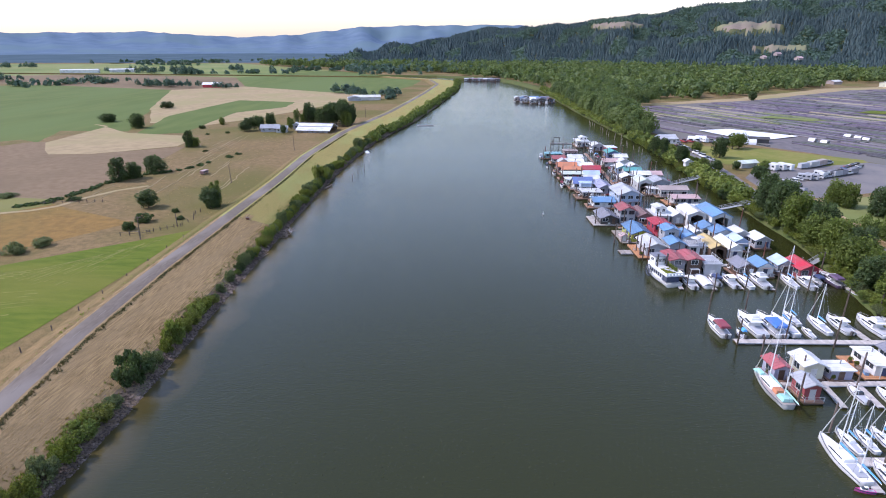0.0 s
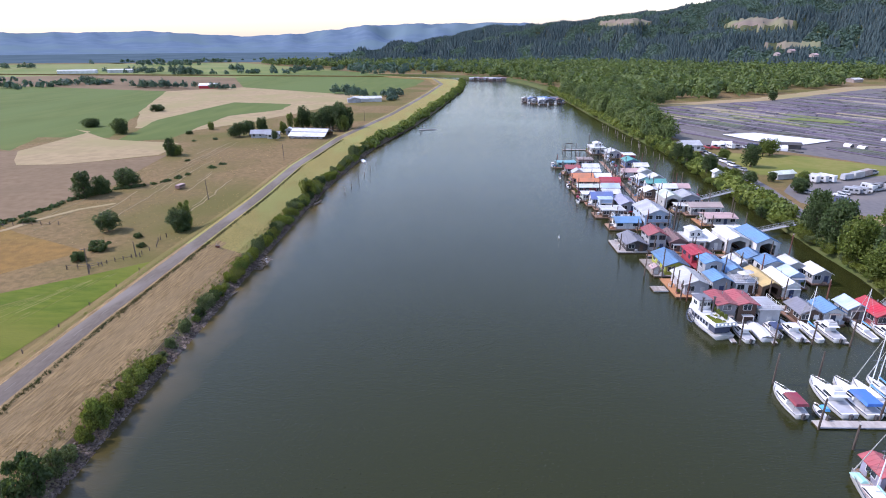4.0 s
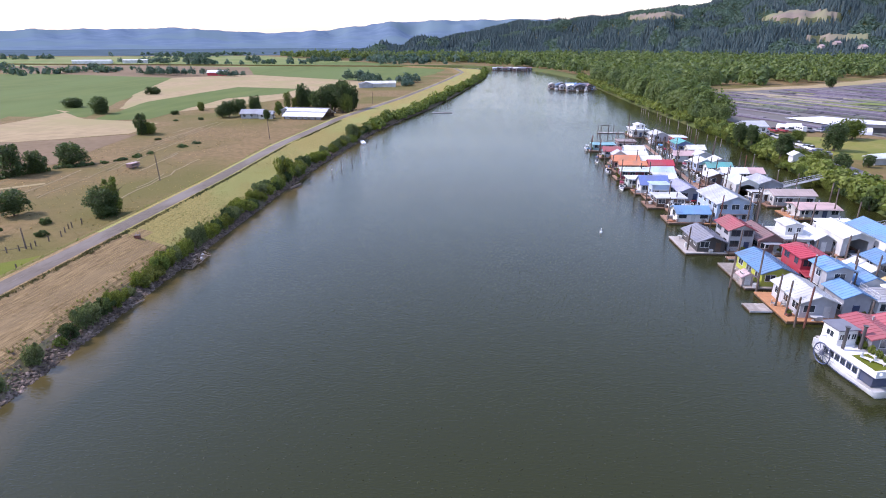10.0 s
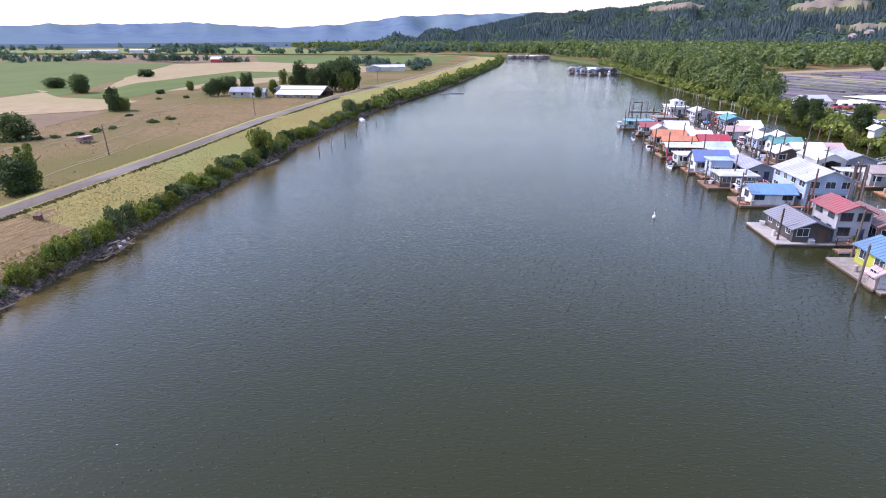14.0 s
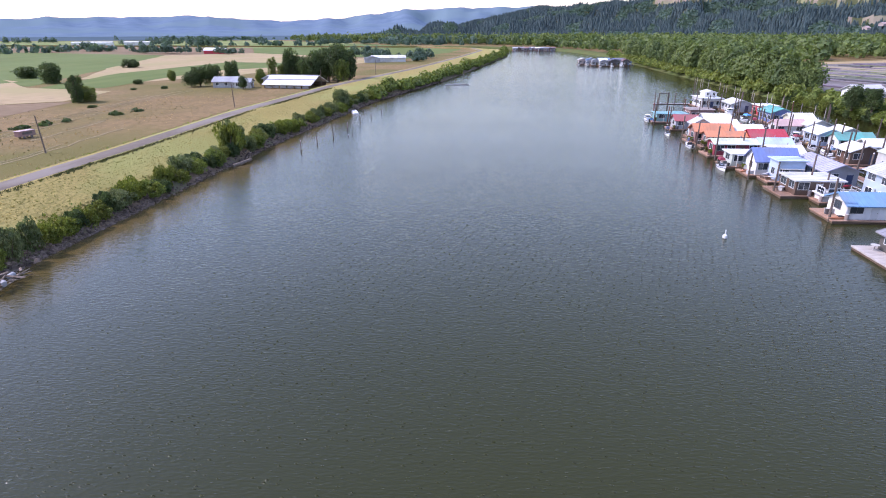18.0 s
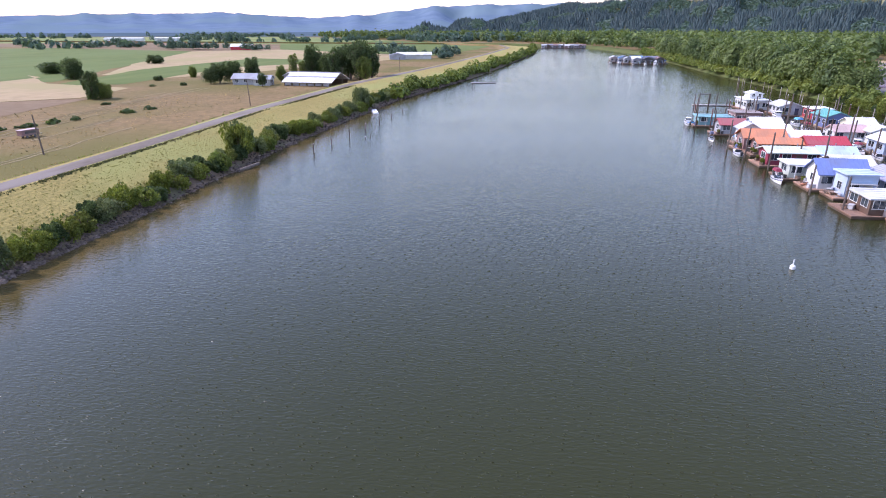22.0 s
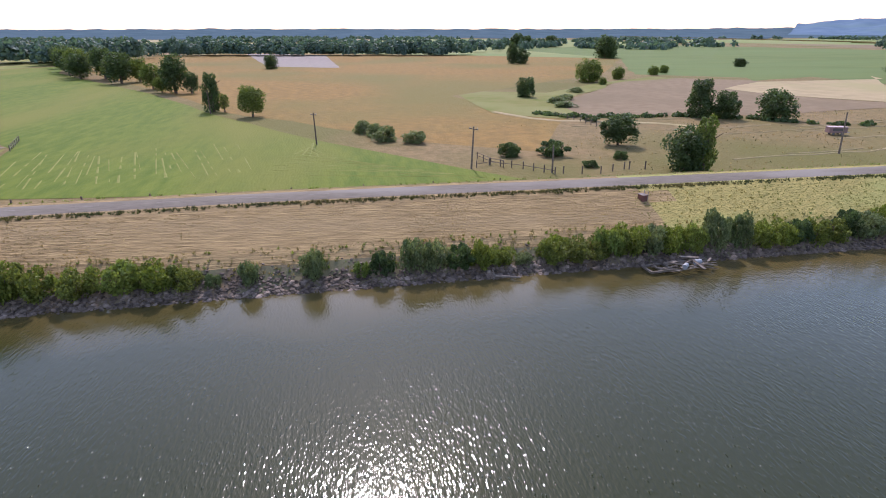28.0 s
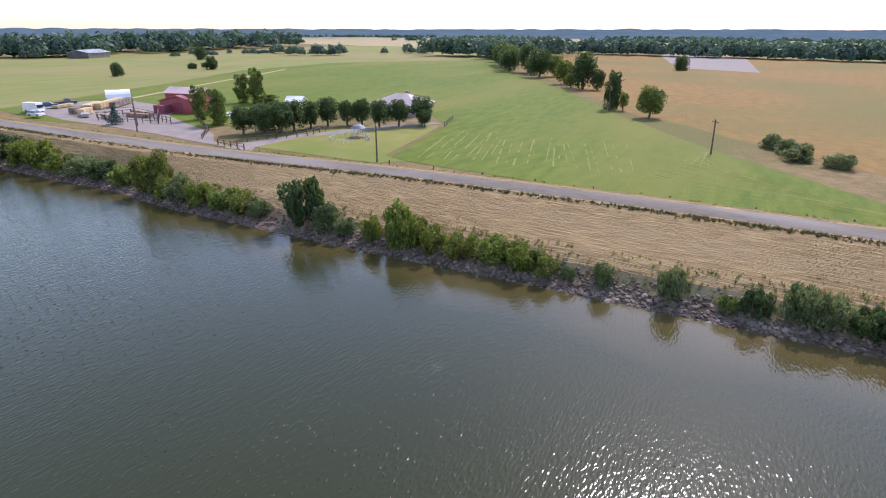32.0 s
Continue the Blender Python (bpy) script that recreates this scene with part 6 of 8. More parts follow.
for x, y, h in ((52.4, 150.5, 6), (60.0, 148.2, 6), (66.4, 160.5, 5), (71.8, 151.0, 5.5), (77.0, 150.4, 5.5), (76.4, 137.4, 4.6), (84.6, 161.8, 5), (92.0, 166.4, 5.5), (58.2, 186.8, 6), (67.4, 188.4, 6.4), (66.9, 211.0, 6), (64.6, 221.8, 6), (66.7, 232.4, 6.6), (66.9, 252.6, 6), (66.9, 272.0, 6), (64.6, 281, 5.6), (67.5, 292, 6), (86.2, 245.6, 5), (84.6, 271, 5), (88.6, 216.4, 5.4), (91.6, 204.6, 5.6), (60.8, 259.6, 5.4), (45.2, 279.8, 4), (44.2, 294.0, 3.6), (62.4, 300, 5), (86.0, 296, 4), (54.0, 296.0, 4.4), (54.2, 137.2, 5.2), (61.4, 134.4, 4.6), (71.4, 134.6, 5), (85.0, 135.8, 5)):
    piling(x, y, h * 1.35, RUST if int(x * 3) % 3 == 0 else None)
for y in range(300, 420, 7):
    piling(shore_r(y) - 9 - 5 * noise.noise((y * 0.3, 1, 1)), y, 3.2 + 1.2 * noise.noise((y * 0.7, 2, 1)), WOODGREY, 0.14)


def pile_frame(x, y, w, h):
    """Two piles joined by a cross beam over the water."""
    t = thing("pile_frame", pose(x, y, 0, 0, 0, ROT), "two tall dark piles joined by a cross beam", "piling", "pile frames")
    for s in (-1, 1):
        bm = bmesh.new()
        rod(bm, (s * w / 2, 0, -3), (s * w / 2, 0, h), 0.17, 0.15, 8)
        part("post", bm, PILE, t)
    part("beam", boxes((-w / 2 - 0.2, w / 2 + 0.2, -0.12, 0.12, h - 0.35, h - 0.05)), PILE, t)


gp = random.Random(44)
for i in range(60):
    y = 134 + i * 3.3
    piling(gp.choice((53.2, 60.0, 66.0, 67.6, 72.4, 76.6, 88.6)) - (1.5 if y > 205 else 0) + gp.uniform(-0.6, 0.6), y, gp.uniform(4.2, 8.0))
for x, y in ((45.6, 205), (44.8, 214.5), (44.2, 232), (43.2, 243), (42.2, 252), (42.8, 268), (41.8, 281), (48.4, 152), (46.2, 170), (47.4, 190)):
    piling(x, y, gp.uniform(4.6, 7.4))
pile_frame(66.6, 189.4, 1.9, 8.6)
pile_frame(54.8, 327.6, 3.4, 4.6)

# moored boats
motorboat(57.4, 97.4, 8.6, "cabin", "maroon", label="white motor cruiser with a maroon canvas canopy")
motorboat(61.2, 94.6, 3.6, "open", "sky", label="small open boat under a sky blue cover")
motorboat(65.0, 98.8, 10.8, "fly", label="long white motor cruiser with a flybridge")
motorboat(69.0, 98.8, 10.6, "cabin", "canvas", label="white motor cruiser under a long blue canvas")
sailboat(72.2, 99.0, 10.0, label="white sailing yacht with a tall mast at the dock")
sailboat(75.8, 96.0, 4.6, False, label="small white sailing dinghy without a mast")
sailboat(79.8, 99.4, 8.0)
sailboat(75.6, 102.4, 6.4, label="small white sailing yacht at the dock")
motorboat(84.2, 99.8, 8.0, "cabin")
motorboat(91.0, 99.4, 9.6, "fly")
motorboat(95.6, 99.2, 8.2, "cabin", "maroon", label="white motor cruiser with a maroon canopy")
motorboat(99.8, 99.6, 7.6, "cabin")
motorboat(60.0, 121.6, 8.0, "cabin", label="white motor cruiser beside the paddle boat")
motorboat(63.6, 122.6, 8.6, "tarp", label="boat wrapped in white plastic sheeting")
motorboat(66.9, 123.4, 6.6, "cabin", "navy", label="white motorboat with a navy canopy")
motorboat(70.6, 122.8, 8.0, "cabin")
sailboat(74.4, 122.8, 8.4)
motorboat(78.2, 123.6, 9.6, "fly")
sailboat(85.8, 123.6, 8.0)
motorboat(89.6, 122.8, 8.0, "cabin")
motorboat(93.0, 124.6, 6.0, "cabin", "navy", label="small white motorboat with a navy canopy")
motorboat(97.0, 124.8, 8.4, "cabin", "purple", hullmat=COL["purple"], label="dark purple cabin boat")
ketch = sailboat(57.8, 74.6, 11.4, True, 2, "old white ketch with mint green and orange deck covers", COL["offwhite"], COL["tan"], "mint", 2)
part("bow_cover", tapered(bmesh.new(), -0.75, 0.75, 2.9, 5.2, 1.15, 1.62, 0.45, 0.5), COL["mint"], ketch, "mint green canvas cover")
part("hatch_cover", tapered(bmesh.new(), -0.85, 0.85, -2.9, -1.3, 1.15, 1.75, 0.2, 0.2), COL["orange"], ketch, "faded orange canvas cover")
part("stern_cover", tapered(bmesh.new(), -0.95, 0.95, -5.2, -3.1, 1.15, 1.70, 0.25, 0.3), COL["mint"], ketch, "mint green canvas cover")
motorboat(72.0, 73.6, 5.2, "open", label="small open white motorboat")
motorboat(76.6, 72.6, 6.0, "open", "mint", label="open motorboat with a mint green cover")
sailboat(59.2, 56.6, 10.4, True, 4, "long white sailing yacht with furled sails", masts=2)
sailboat(62.6, 60.6, 6.2, True)
sailboat(65.4, 61.0, 5.4, True)
sailboat(68.4, 61.4, 6.0, True)
motorboat(63.4, 52.8, 6.4, "cabin")
motorboat(66.8, 52.4, 6.4, "open")
sailboat(58.8, 50.6, 2.6, False, 80, "magenta kayak floating beside a yacht", COL["magenta"], COL["magenta"])
motorboat(44.2, 226.2, 3.6, "open", label="small white skiff tied to a float")
motorboat(42.6, 246.4, 4.6, "open", label="small white motorboat tied to a float")
motorboat(41.0, 287.4, 5.0, "cabin", label="small white motorboat at the end of the marina")
motorboat(70.6, 305.0, 6.4, "cabin")
motorboat(73.0, 276.0, 5.6, "cabin")
motorboat(70.4, 240.0, 5.2, "open")
motorboat(71.6, 259.0, 5.2, "cabin")
gk = random.Random(12)
for x, y in ((42.8, 223.0), (41.4, 262.4), (70.2, 209.6), (70.6, 216.4), (70.4, 246.8), (69.8, 253), (70.2, 272), (70.0, 283), (70.6, 291), (73.6, 181.4), (90.4, 217), (89.6, 229), (86.0, 246), (84.6, 262), (84.0, 291)):
    motorboat(x, y, gk.uniform(3.4, 5.6), "open", gk.choice(("", "", "navy", "sky", "maroon")), ROT + gk.choice((0, 180)) + gk.uniform(-8, 8), "small open skiff tied up beside a floating home", group="small skiffs")
umbrella(68.6, 142.6, 3.3, "white")
umbrella(70.4, 143.6, 3.3, "offwhite")
umbrella(65.2, 153.0, 0.5, "sky")


def paddle_boat(x, y, rot):
    """A white excursion boat with two decks, two funnels and a side paddle wheel."""
    t = thing("paddle_boat", pose(x, y, 0, 0, 0, rot), "white two-deck paddle boat with dark funnels and a green roof lawn", "boat")
    l, b = 13.2, 4.6
    part("hull", hull_bm(l, b, 1.15, 1.4, 0.95, 0.4), GEL, t)
    part("deck", deck_bm(l, b, 1.15, 1.4, 0.95), COL["offwhite"], t)
    part("boot_stripe", stripe(l, b * 1.0, 0.5), COL["navy"], t)
    part("saloon", boxes((-1.9, 1.9, -3.6, 2.6, 1.0, 2.85)), GEL, t)
    # Solid navy block fills the open aft deck; its shade is this colour.
    part("aft_screen", boxes((-1.7, 1.7, -5.6, -3.6, 1.05, 2.75)), COL["navy"], t, "navy block with the open aft deck's shade in its colour")
    for i in range(6):
        window(t, -1.9, -3.0 + i * 1.0, 1.6, 0.62, 0.75, "w", "navy")
    part("upper_deck", boxes((-2.3, 2.3, -6.4, 3.2, 2.85, 3.0)), GEL, t)
    part("roof_lawn", boxes((-1.5, 1.3, -5.0, -1.2, 3.01, 3.05)), HAY, t, "green artificial lawn")
    for y0 in (-6.4, 3.0):
        part("bulwark", boxes((-2.3, 2.3, y0, y0 + 0.12, 3.0, 3.18), (-2.3, 2.3, y0, y0 + 0.12, 3.6, 3.8), *[(-2.3 + i * 0.86, -2.3 + i * 0.86 + 0.42, y0, y0 + 0.12, 3.18, 3.6) for i in range(6)]), GEL, t)
    for x0 in (-2.3, 2.18):
        part("bulwark", boxes((x0, x0 + 0.12, -6.3, 3.0, 3.0, 3.7)), GEL, t)
    for k in range(2):
        lounger = part("lounger", boxes((-0.3, 0.3, -0.8, 0.5, 0.2, 0.28), (-0.3, 0.3, 0.45, 0.53, 0.28, 0.8), (-0.28, -0.2, -0.7, -0.62, 0, 0.2), (0.2, 0.28, -0.7, -0.62, 0, 0.2)), COL["white"], t)
        lounger.matrix_local = pose(-0.2 + k * 0.9, -2.4 - k * 1.1, 3.05, 0, 0, 25)
    for k in range(5):
        shrub = part("potted_shrub", CROWNS["bush_yellow"][k % 2], None, t)
        shrub.location, shrub.scale = (1.75, -3.6 + k * 1.25, 3.05), (0.5, 0.6, 1.3)
    part("pilothouse", boxes((-1.4, 1.4, 1.2, 4.0, 3.0, 5.3)), GEL, t)
    for i in range(3):
        window(t, -0.9 + i * 0.9, 1.2, 3.95, 0.6, 0.8, "s")
    window(t, -1.4, 2.6, 3.95, 1.2, 0.8, "w")
    part("pilothouse_roof", boxes((-1.6, 1.6, 1.0, 4.3, 5.3, 5.45)), COL["slate"], t)
    for s in (-1, 1):
        bm = bmesh.new()
        rod(bm, (s * 1.3, 0.2, 3.0), (s * 1.3, 0.2, 6.2), 0.22, 0.2, 10)
        rod(bm, (s * 1.3, 0.2, 6.2), (s * 1.3, 0.2, 6.5), 0.2, 0.36, 10)
        part("funnel", bm, COL["dark"], t, "black funnel")
    bm = bmesh.new()
    rod(bm, (-2.6, 2.0, 1.5), (-2.3, 2.0, 1.5), 0.28, 0.28, 12)
    wheel = part("paddle_wheel", bm, COL["navy"], t, "dark paddle wheel")
    for k in range(12):
        a, a2 = k * math.pi / 6, (k + 1) * math.pi / 6
        rim = (-2.45, 2.0 + 1.5 * math.cos(a), 1.5 + 1.5 * math.sin(a))
        bm = bmesh.new()
        rod(bm, (-2.45, 2.0, 1.5), rim, 0.06, 0.06, 4)
        part("spoke", bm, COL["navy"], wheel)
        bm = bmesh.new()
        rod(bm, rim, (-2.45, 2.0 + 1.5 * math.cos(a2), 1.5 + 1.5 * math.sin(a2)), 0.1, 0.1, 4)
        part("rim_segment", bm, COL["navy"], wheel)


paddle_boat(54.2, 125.4, 12)


def buoy(x, y):
    t = thing("buoy", pose(x, y, 0), "white floating marker buoy on the open water", "buoy")
    bm = bmesh.new()
    rod(bm, (0, 0, -0.3), (0, 0, 0.35), 0.3, 0.3, 12)
    rod(bm, (0, 0, 0.35), (0, 0, 0.5), 0.3, 0.14, 12)
    part("float", bm, COL["white"], t)
    bm = bmesh.new()
    rod(bm, (0, 0, 0.5), (0, 0, 1.15), 0.08, 0.06, 8)
    part("staff", bm, COL["white"], t)


buoy(30.1, 181.0)
# the far moorage upstream
for x, y, w_, l_, c, w in ((57, 588, 7, 8, "blue", "grey"), (66, 586, 6, 9, "white", "slate"), (73, 577, 8, 9, "slate", "dark"), (65, 573, 6, 7, "white", "grey"), (59, 578, 5, 6, "lightgrey", "grey"), (75, 588, 10, 6, "deepblue", "grey"), (51, 594, 6, 5, "white", "tan"), (68, 597, 9, 6, "blue", "grey"), (80, 597, 7, 7, "slate", "brown"), (59, 601, 8, 6, "grey", "darkbrown"), (83, 583, 5, 8, "brown", "dark")):
    H(x, y, w_, l_, 3.2, "gable", "xy"[int(x) % 2], c, w, (0.8, 1.0, 0.8, 0.8), label="floating house of the far moorage")
dock(52, 583.4, 90, 584.6, 2.0, DECK, "brown floating dock of the far moorage")
dock(94, 575, 108, 577, 2.0, WOODGREY, "grey landing beside the far moorage")
for x, y, l, k, c in ((53.5, 580, 7, "cabin", "navy"), (70.5, 565.5, 6, "cabin", ""), (78, 569, 8, "fly", ""), (48, 588, 6, "open", ""), (88, 590, 7, "cabin", "canvas"), (62, 566, 5, "open", "navy")):
    motorboat(x, y, l, k, c, label="motorboat at the far moorage")
for x, y in ((55, 572), (70, 569), (80, 573), (86, 586), (48, 598), (97, 579), (104, 573)):
    piling(x, y, 4.2)
for i in range(15):
    H(-6 + i * 3.4 + (i % 3), 905 + (i % 4) * 5 - i * 0.4, 6, 7, 3.0, "gable", "xy"[i % 2], ("lightgrey", "offwhite", "slate", "white", "brown")[i % 5], ("grey", "darkbrown", "tan", "brown", "slate")[i % 5], (0.6, 0.6, 0.6, 0.6), label="floating house far upstream")

# ---- western bank ----
def bank_z(x, y):
    """Rough height of the western bank."""
    d = shore_l(y) - x
    return float(np.interp(d, [-3, 0.3, 1.8, 3.4, 5.0, 11], [-0.9, 0.12, 0.9, 1.75, 2.5, 4.3]))


def bank_bush(y, h, r, kind="bush", off=5.0):
    x = shore_l(y) - off
    lab = {"bush": "dense green bush on the stony river bank", "bush_yellow": "yellow-green bush on the stony river bank", "willow": "grey-green willow bush on the stony river bank", "bush_dark": "dark green bush on the stony river bank"}[kind]
    bush(x, y, h, r, kind, lab, z=bank_z(x, y) - 0.35)


for row in ("-24,5,4 -16,4.6,3.6 -8,5,3.6,bush_dark 0,4.4,3.2 6,4.8,3.2 12,3.4,2.8 18,3.4,3.4,willow 24,3.2,3,bush_dark 30,3,3,bush_yellow 38,6,3.0 42.5,3,2.2 46,4,2.4,willow 50,3.2,2.6 54.5,2.8,2.6,bush_yellow",
            "58.5,2.8,2.6 62,2.4,2.2,willow 69.5,6.4,3.4,bush_dark 73.5,3.8,2.0,willow 76.5,2.4,1.6,willow 80.5,3.0,1.5 84,5.2,2.3,bush_yellow 85.5,4.0,2.4 88.5,3.0,1.9 92.5,2.8,2.0 96,3.0,2.2,bush_yellow 99,2.8,2.2 101.5,2.2,1.6",
            "104.5,1.6,1.0,willow 108,2.6,1.3,willow 114.5,3.4,1.5,willow 119.5,1.6,0.9,bush_yellow 121.5,2.7,1.5,bush_dark 124.8,3.7,1.9,willow 127.2,3.4,1.7,willow 130,2.8,1.6,bush_dark 132.2,3.0,1.4 134.5,2.2,1.5 137,1.4,1.2,willow 140.5,2.7,1.9 143,2.5,1.9 145.5,2.2,1.6",
            "147,3.6,1.7,bush_yellow 149.6,3.5,2.2 152.5,3.4,2.1,willow 155,3.0,1.8 157.6,3.4,1.5,bush_yellow 160.3,4.8,1.9,willow 163.6,4.4,1.9,willow 166.6,2.8,1.9 169.2,2.8,1.8 171.5,3.0,1.8,bush_dark 174,2.8,1.8 176.6,2.6,1.8"):
    for item in row.split():
        v = item.split(",")
        bank_bush(float(v[0]), float(v[1]), float(v[2]) * 1.16, v[3] if len(v) > 3 else "bush", 1.25 + 0.38 * float(v[2]))
gb = random.Random(21)
y = 179.0
while y < 330:
    r = gb.uniform(1.8, 3.0)
    big = 296 < y < 301 or 221 < y < 224
    bank_bush(y, 6.6 if big else gb.uniform(2.1, 3.7), r * (1.3 if big else 1), gb.choice(("bush", "bush", "bush_dark", "bush_yellow", "willow")), gb.uniform(1.7, 3.8))
    y += r * gb.uniform(0.75, 1.25)
spots = []
while y < 860:
    x = shore_l(y) - gb.uniform(1.5, 5.5)
    big = gb.random() < 0.10
    spots.append((x, y, bank_z(x, y) - 0.6, gb.uniform(5, 7.5) if big else gb.uniform(2.2, 4.6), gb.uniform(2.0, 3.4)))
    y += gb.uniform(0.9, 2.2)
bulk_trees("bank_thicket", spots[::2], LEAF, "continuous green thicket along the far river bank", False, 8, 120)
bulk_trees("bank_thicket", spots[1::2], LEAF_YEL, "yellow-green thicket along the far river bank", False, 9, 90)


def rock_mesh(seed):
    g = random.Random(seed)
    bm = bmesh.new()
    bmesh.ops.create_icosphere(bm, subdivisions=1, radius=1.0)
    for v in bm.verts:
        v.co = Vector((v.co.x * g.uniform(0.7, 1.2), v.co.y * g.uniform(0.7, 1.2), v.co.z * g.uniform(0.5, 0.8)))
    me = bpy.data.meshes.new("stone")
    bm.to_mesh(me)
    bm.free()
    me.materials.append(ROCK_P)
    return me


STONES = [rock_mesh(s) for s in range(6)]


def riprap():
    """Loose stones on the lower bank: the nearest as pieces of their own, the rest joined."""
    g = random.Random(5)
    t = thing("riprap", pose(-55, 115, 0), "heaped brown and grey riprap stones along the water", "stones", kind="structure")
    for i in range(290):
        y = g.uniform(84, 168)
        d = abs(g.gauss(0.1, 1.15)) + g.uniform(-0.6, 0.3)
        x = shore_l(y) - d
        o = part("stone", STONES[i % 6], None, t)
        s = g.uniform(0.17, 0.42)
        o.matrix_local = pose(x + 55, y - 115, bank_z(x, y) + s * 0.15, g.uniform(-25, 25), g.uniform(-25, 25), g.uniform(0, 360)) @ Matrix.Diagonal((s, s, s, 1))
    base = np.array([v.co[:] for v in STONES[1].vertices])
    tri = [tuple(p.vertices) for p in STONES[1].polygons]
    vs, fs, n = [], [], 0
    for i in range(11000):
        y = g.uniform(-30, 190) if i < 9200 else g.uniform(190, 420)
        d = abs(g.gauss(0.0, 1.5)) - 0.5
        x = shore_l(y) - d
        s = g.uniform(0.08, 0.30) * (1 if i < 9200 else 1.5)
        m = np.array((Matrix.Rotation(g.uniform(0, 6.28), 3, "Z") @ Matrix.Rotation(g.uniform(-0.6, 0.6), 3, "X")))
        vs.append((base * np.array([g.uniform(0.7, 1.4), g.uniform(0.7, 1.3), 1]) * s) @ m.T + np.array([x, y, bank_z(x, y) + s * 0.2]))
        fs += [(a + n, c + n, e + n) for a, c, e in tri]
        n += len(base)
    o = part("loose_stones", mesh_of("loose_stones", np.vstack(vs).tolist(), fs, ROCK), None, t)
    o.matrix_local = pose(55, -115, 0)
    o["kind"] = "stuff"


riprap()


def tufts(name, spots, material, label, blades=7):
    """Low tufts of grass and weeds in one mesh. Spots are (x, y, z, height)."""
    g = np.random.default_rng(4)
    vs, fs, n = [], [], 0
    for x, y, z, h in spots:
        for k in range(blades):
            a, lean = g.uniform(0, 6.283), g.uniform(0.2, 0.8)
            w = h * 0.22
            px, py = x + g.uniform(-0.3, 0.3) * h, y + g.uniform(-0.3, 0.3) * h
            vs += [(px - w * math.sin(a), py + w * math.cos(a), z), (px + w * math.sin(a), py - w * math.cos(a), z), (px + lean * h * math.cos(a), py + lean * h * math.sin(a), z + h * g.uniform(0.6, 1.1))]
            fs.append((n, n + 1, n + 2))
            n += 3
    tagged(new(name, mesh_of(name, vs, fs, material)), label, "grass", kind="stuff")


gt = random.Random(9)
edge = []
for i in range(9500):
    y = gt.uniform(-60, 330)
    if noise.noise((y * 0.05, 0.4, 8.0)) + gt.uniform(-0.4, 0.4) < -0.22:
        continue
    x = road_x(y) + 2.75 + abs(gt.gauss(0, 0.42))
    edge.append((x, y, 4.85, gt.uniform(0.16, 0.5)))
VERGE = leaf("verge_weed", (0.085, 0.082, 0.036), (0.135, 0.112, 0.052), (0.062, 0.072, 0.028), 0.35)
tufts("verge_weeds", edge, VERGE, "ragged brown and green weeds along the road verge", 6)
edge = []
for i in range(900):
    y = gt.uniform(-60, 330)
    edge.append((road_x(y) - 3.0 - abs(gt.gauss(0, 0.6)), y, 4.75, gt.uniform(0.2, 0.5)))
for i in range(500):
    y = gt.uniform(-30, 200)
    x = shore_l(y) - gt.uniform(2.2, 5.8)
    edge.append((x, y, bank_z(x, y) - 0.05, gt.uniform(0.2, 0.5)))
dry = []
for i in range(1800):
    y = gt.uniform(-30, 200)
    x = shore_l(y) - gt.uniform(1.8, 5.8)
    dry.append((x, y, bank_z(x, y) + 0.03, gt.uniform(0.15, 0.42)))
tufts("dry_bank_weeds", dry, DRYSTALK, "dry brown weeds between the bank bushes", 6)
tufts("bank_weeds", edge, LEAF_YEL, "low green weeds along the road and the bank top")
rows_ = []
for i in range(15000):
    y = gt.uniform(-40, 154)
    k = gt.randint(0, 13)
    x = road_x(y) + 4.6 + (shore_l(y) - 5.3 - road_x(y) - 4.6) * (k + gt.uniform(-0.2, 0.2)) / 13
    rows_.append((x, y, float(np.interp(x, [road_x(y) + 4.4, shore_l(y) - 5.0], [4.75, 2.5])) - 0.02, gt.uniform(0.06, 0.15)))
STRAWBLADE = leaf("cut_straw", (0.42, 0.30, 0.155), (0.34, 0.245, 0.12), (0.27, 0.19, 0.09), 0.25)
tufts("cut_straw", rows_, STRAWBLADE, "cut straw lying in rows on the levee slope", 6)
rows_ = []
for i in range(4600):
    y = gt.uniform(154, 330)
    k = gt.randint(0, 11)
    x = road_x(y) + 4.6 + (shore_l(y) - 5.3 - road_x(y) - 4.6) * (k + gt.uniform(-0.25, 0.25)) / 11
    rows_.append((x, y, float(np.interp(x, [road_x(y) + 4.4, shore_l(y) - 5.0], [4.75, 2.5])) - 0.02, gt.uniform(0.10, 0.24)))
tufts("long_grass", rows_, leaf("yellow_blades", (0.34, 0.265, 0.10), (0.27, 0.225, 0.085), (0.22, 0.21, 0.07), 0.3), "long yellow grass on the levee slope", 6)


pale, dull = [], []
for i in range(5200):
    y = gt.uniform(152, 335)
    x = road_x(y) - 9 - gt.uniform(0, 1) ** 1.4 * 62
    if noise.noise((x * 0.03, y * 0.03, 6.0)) < gt.uniform(-0.25, 0.35):
        continue
    (pale if i % 3 else dull).append((x, y, Z - 0.02, gt.uniform(0.12, 0.34)))
tufts("pale_tussocks", pale, STRAWBLADE, "pale dry tussocks scattered over the pasture", 5)
tufts("dull_tussocks", dull, VERGE, "dull green tussocks scattered over the pasture", 5)


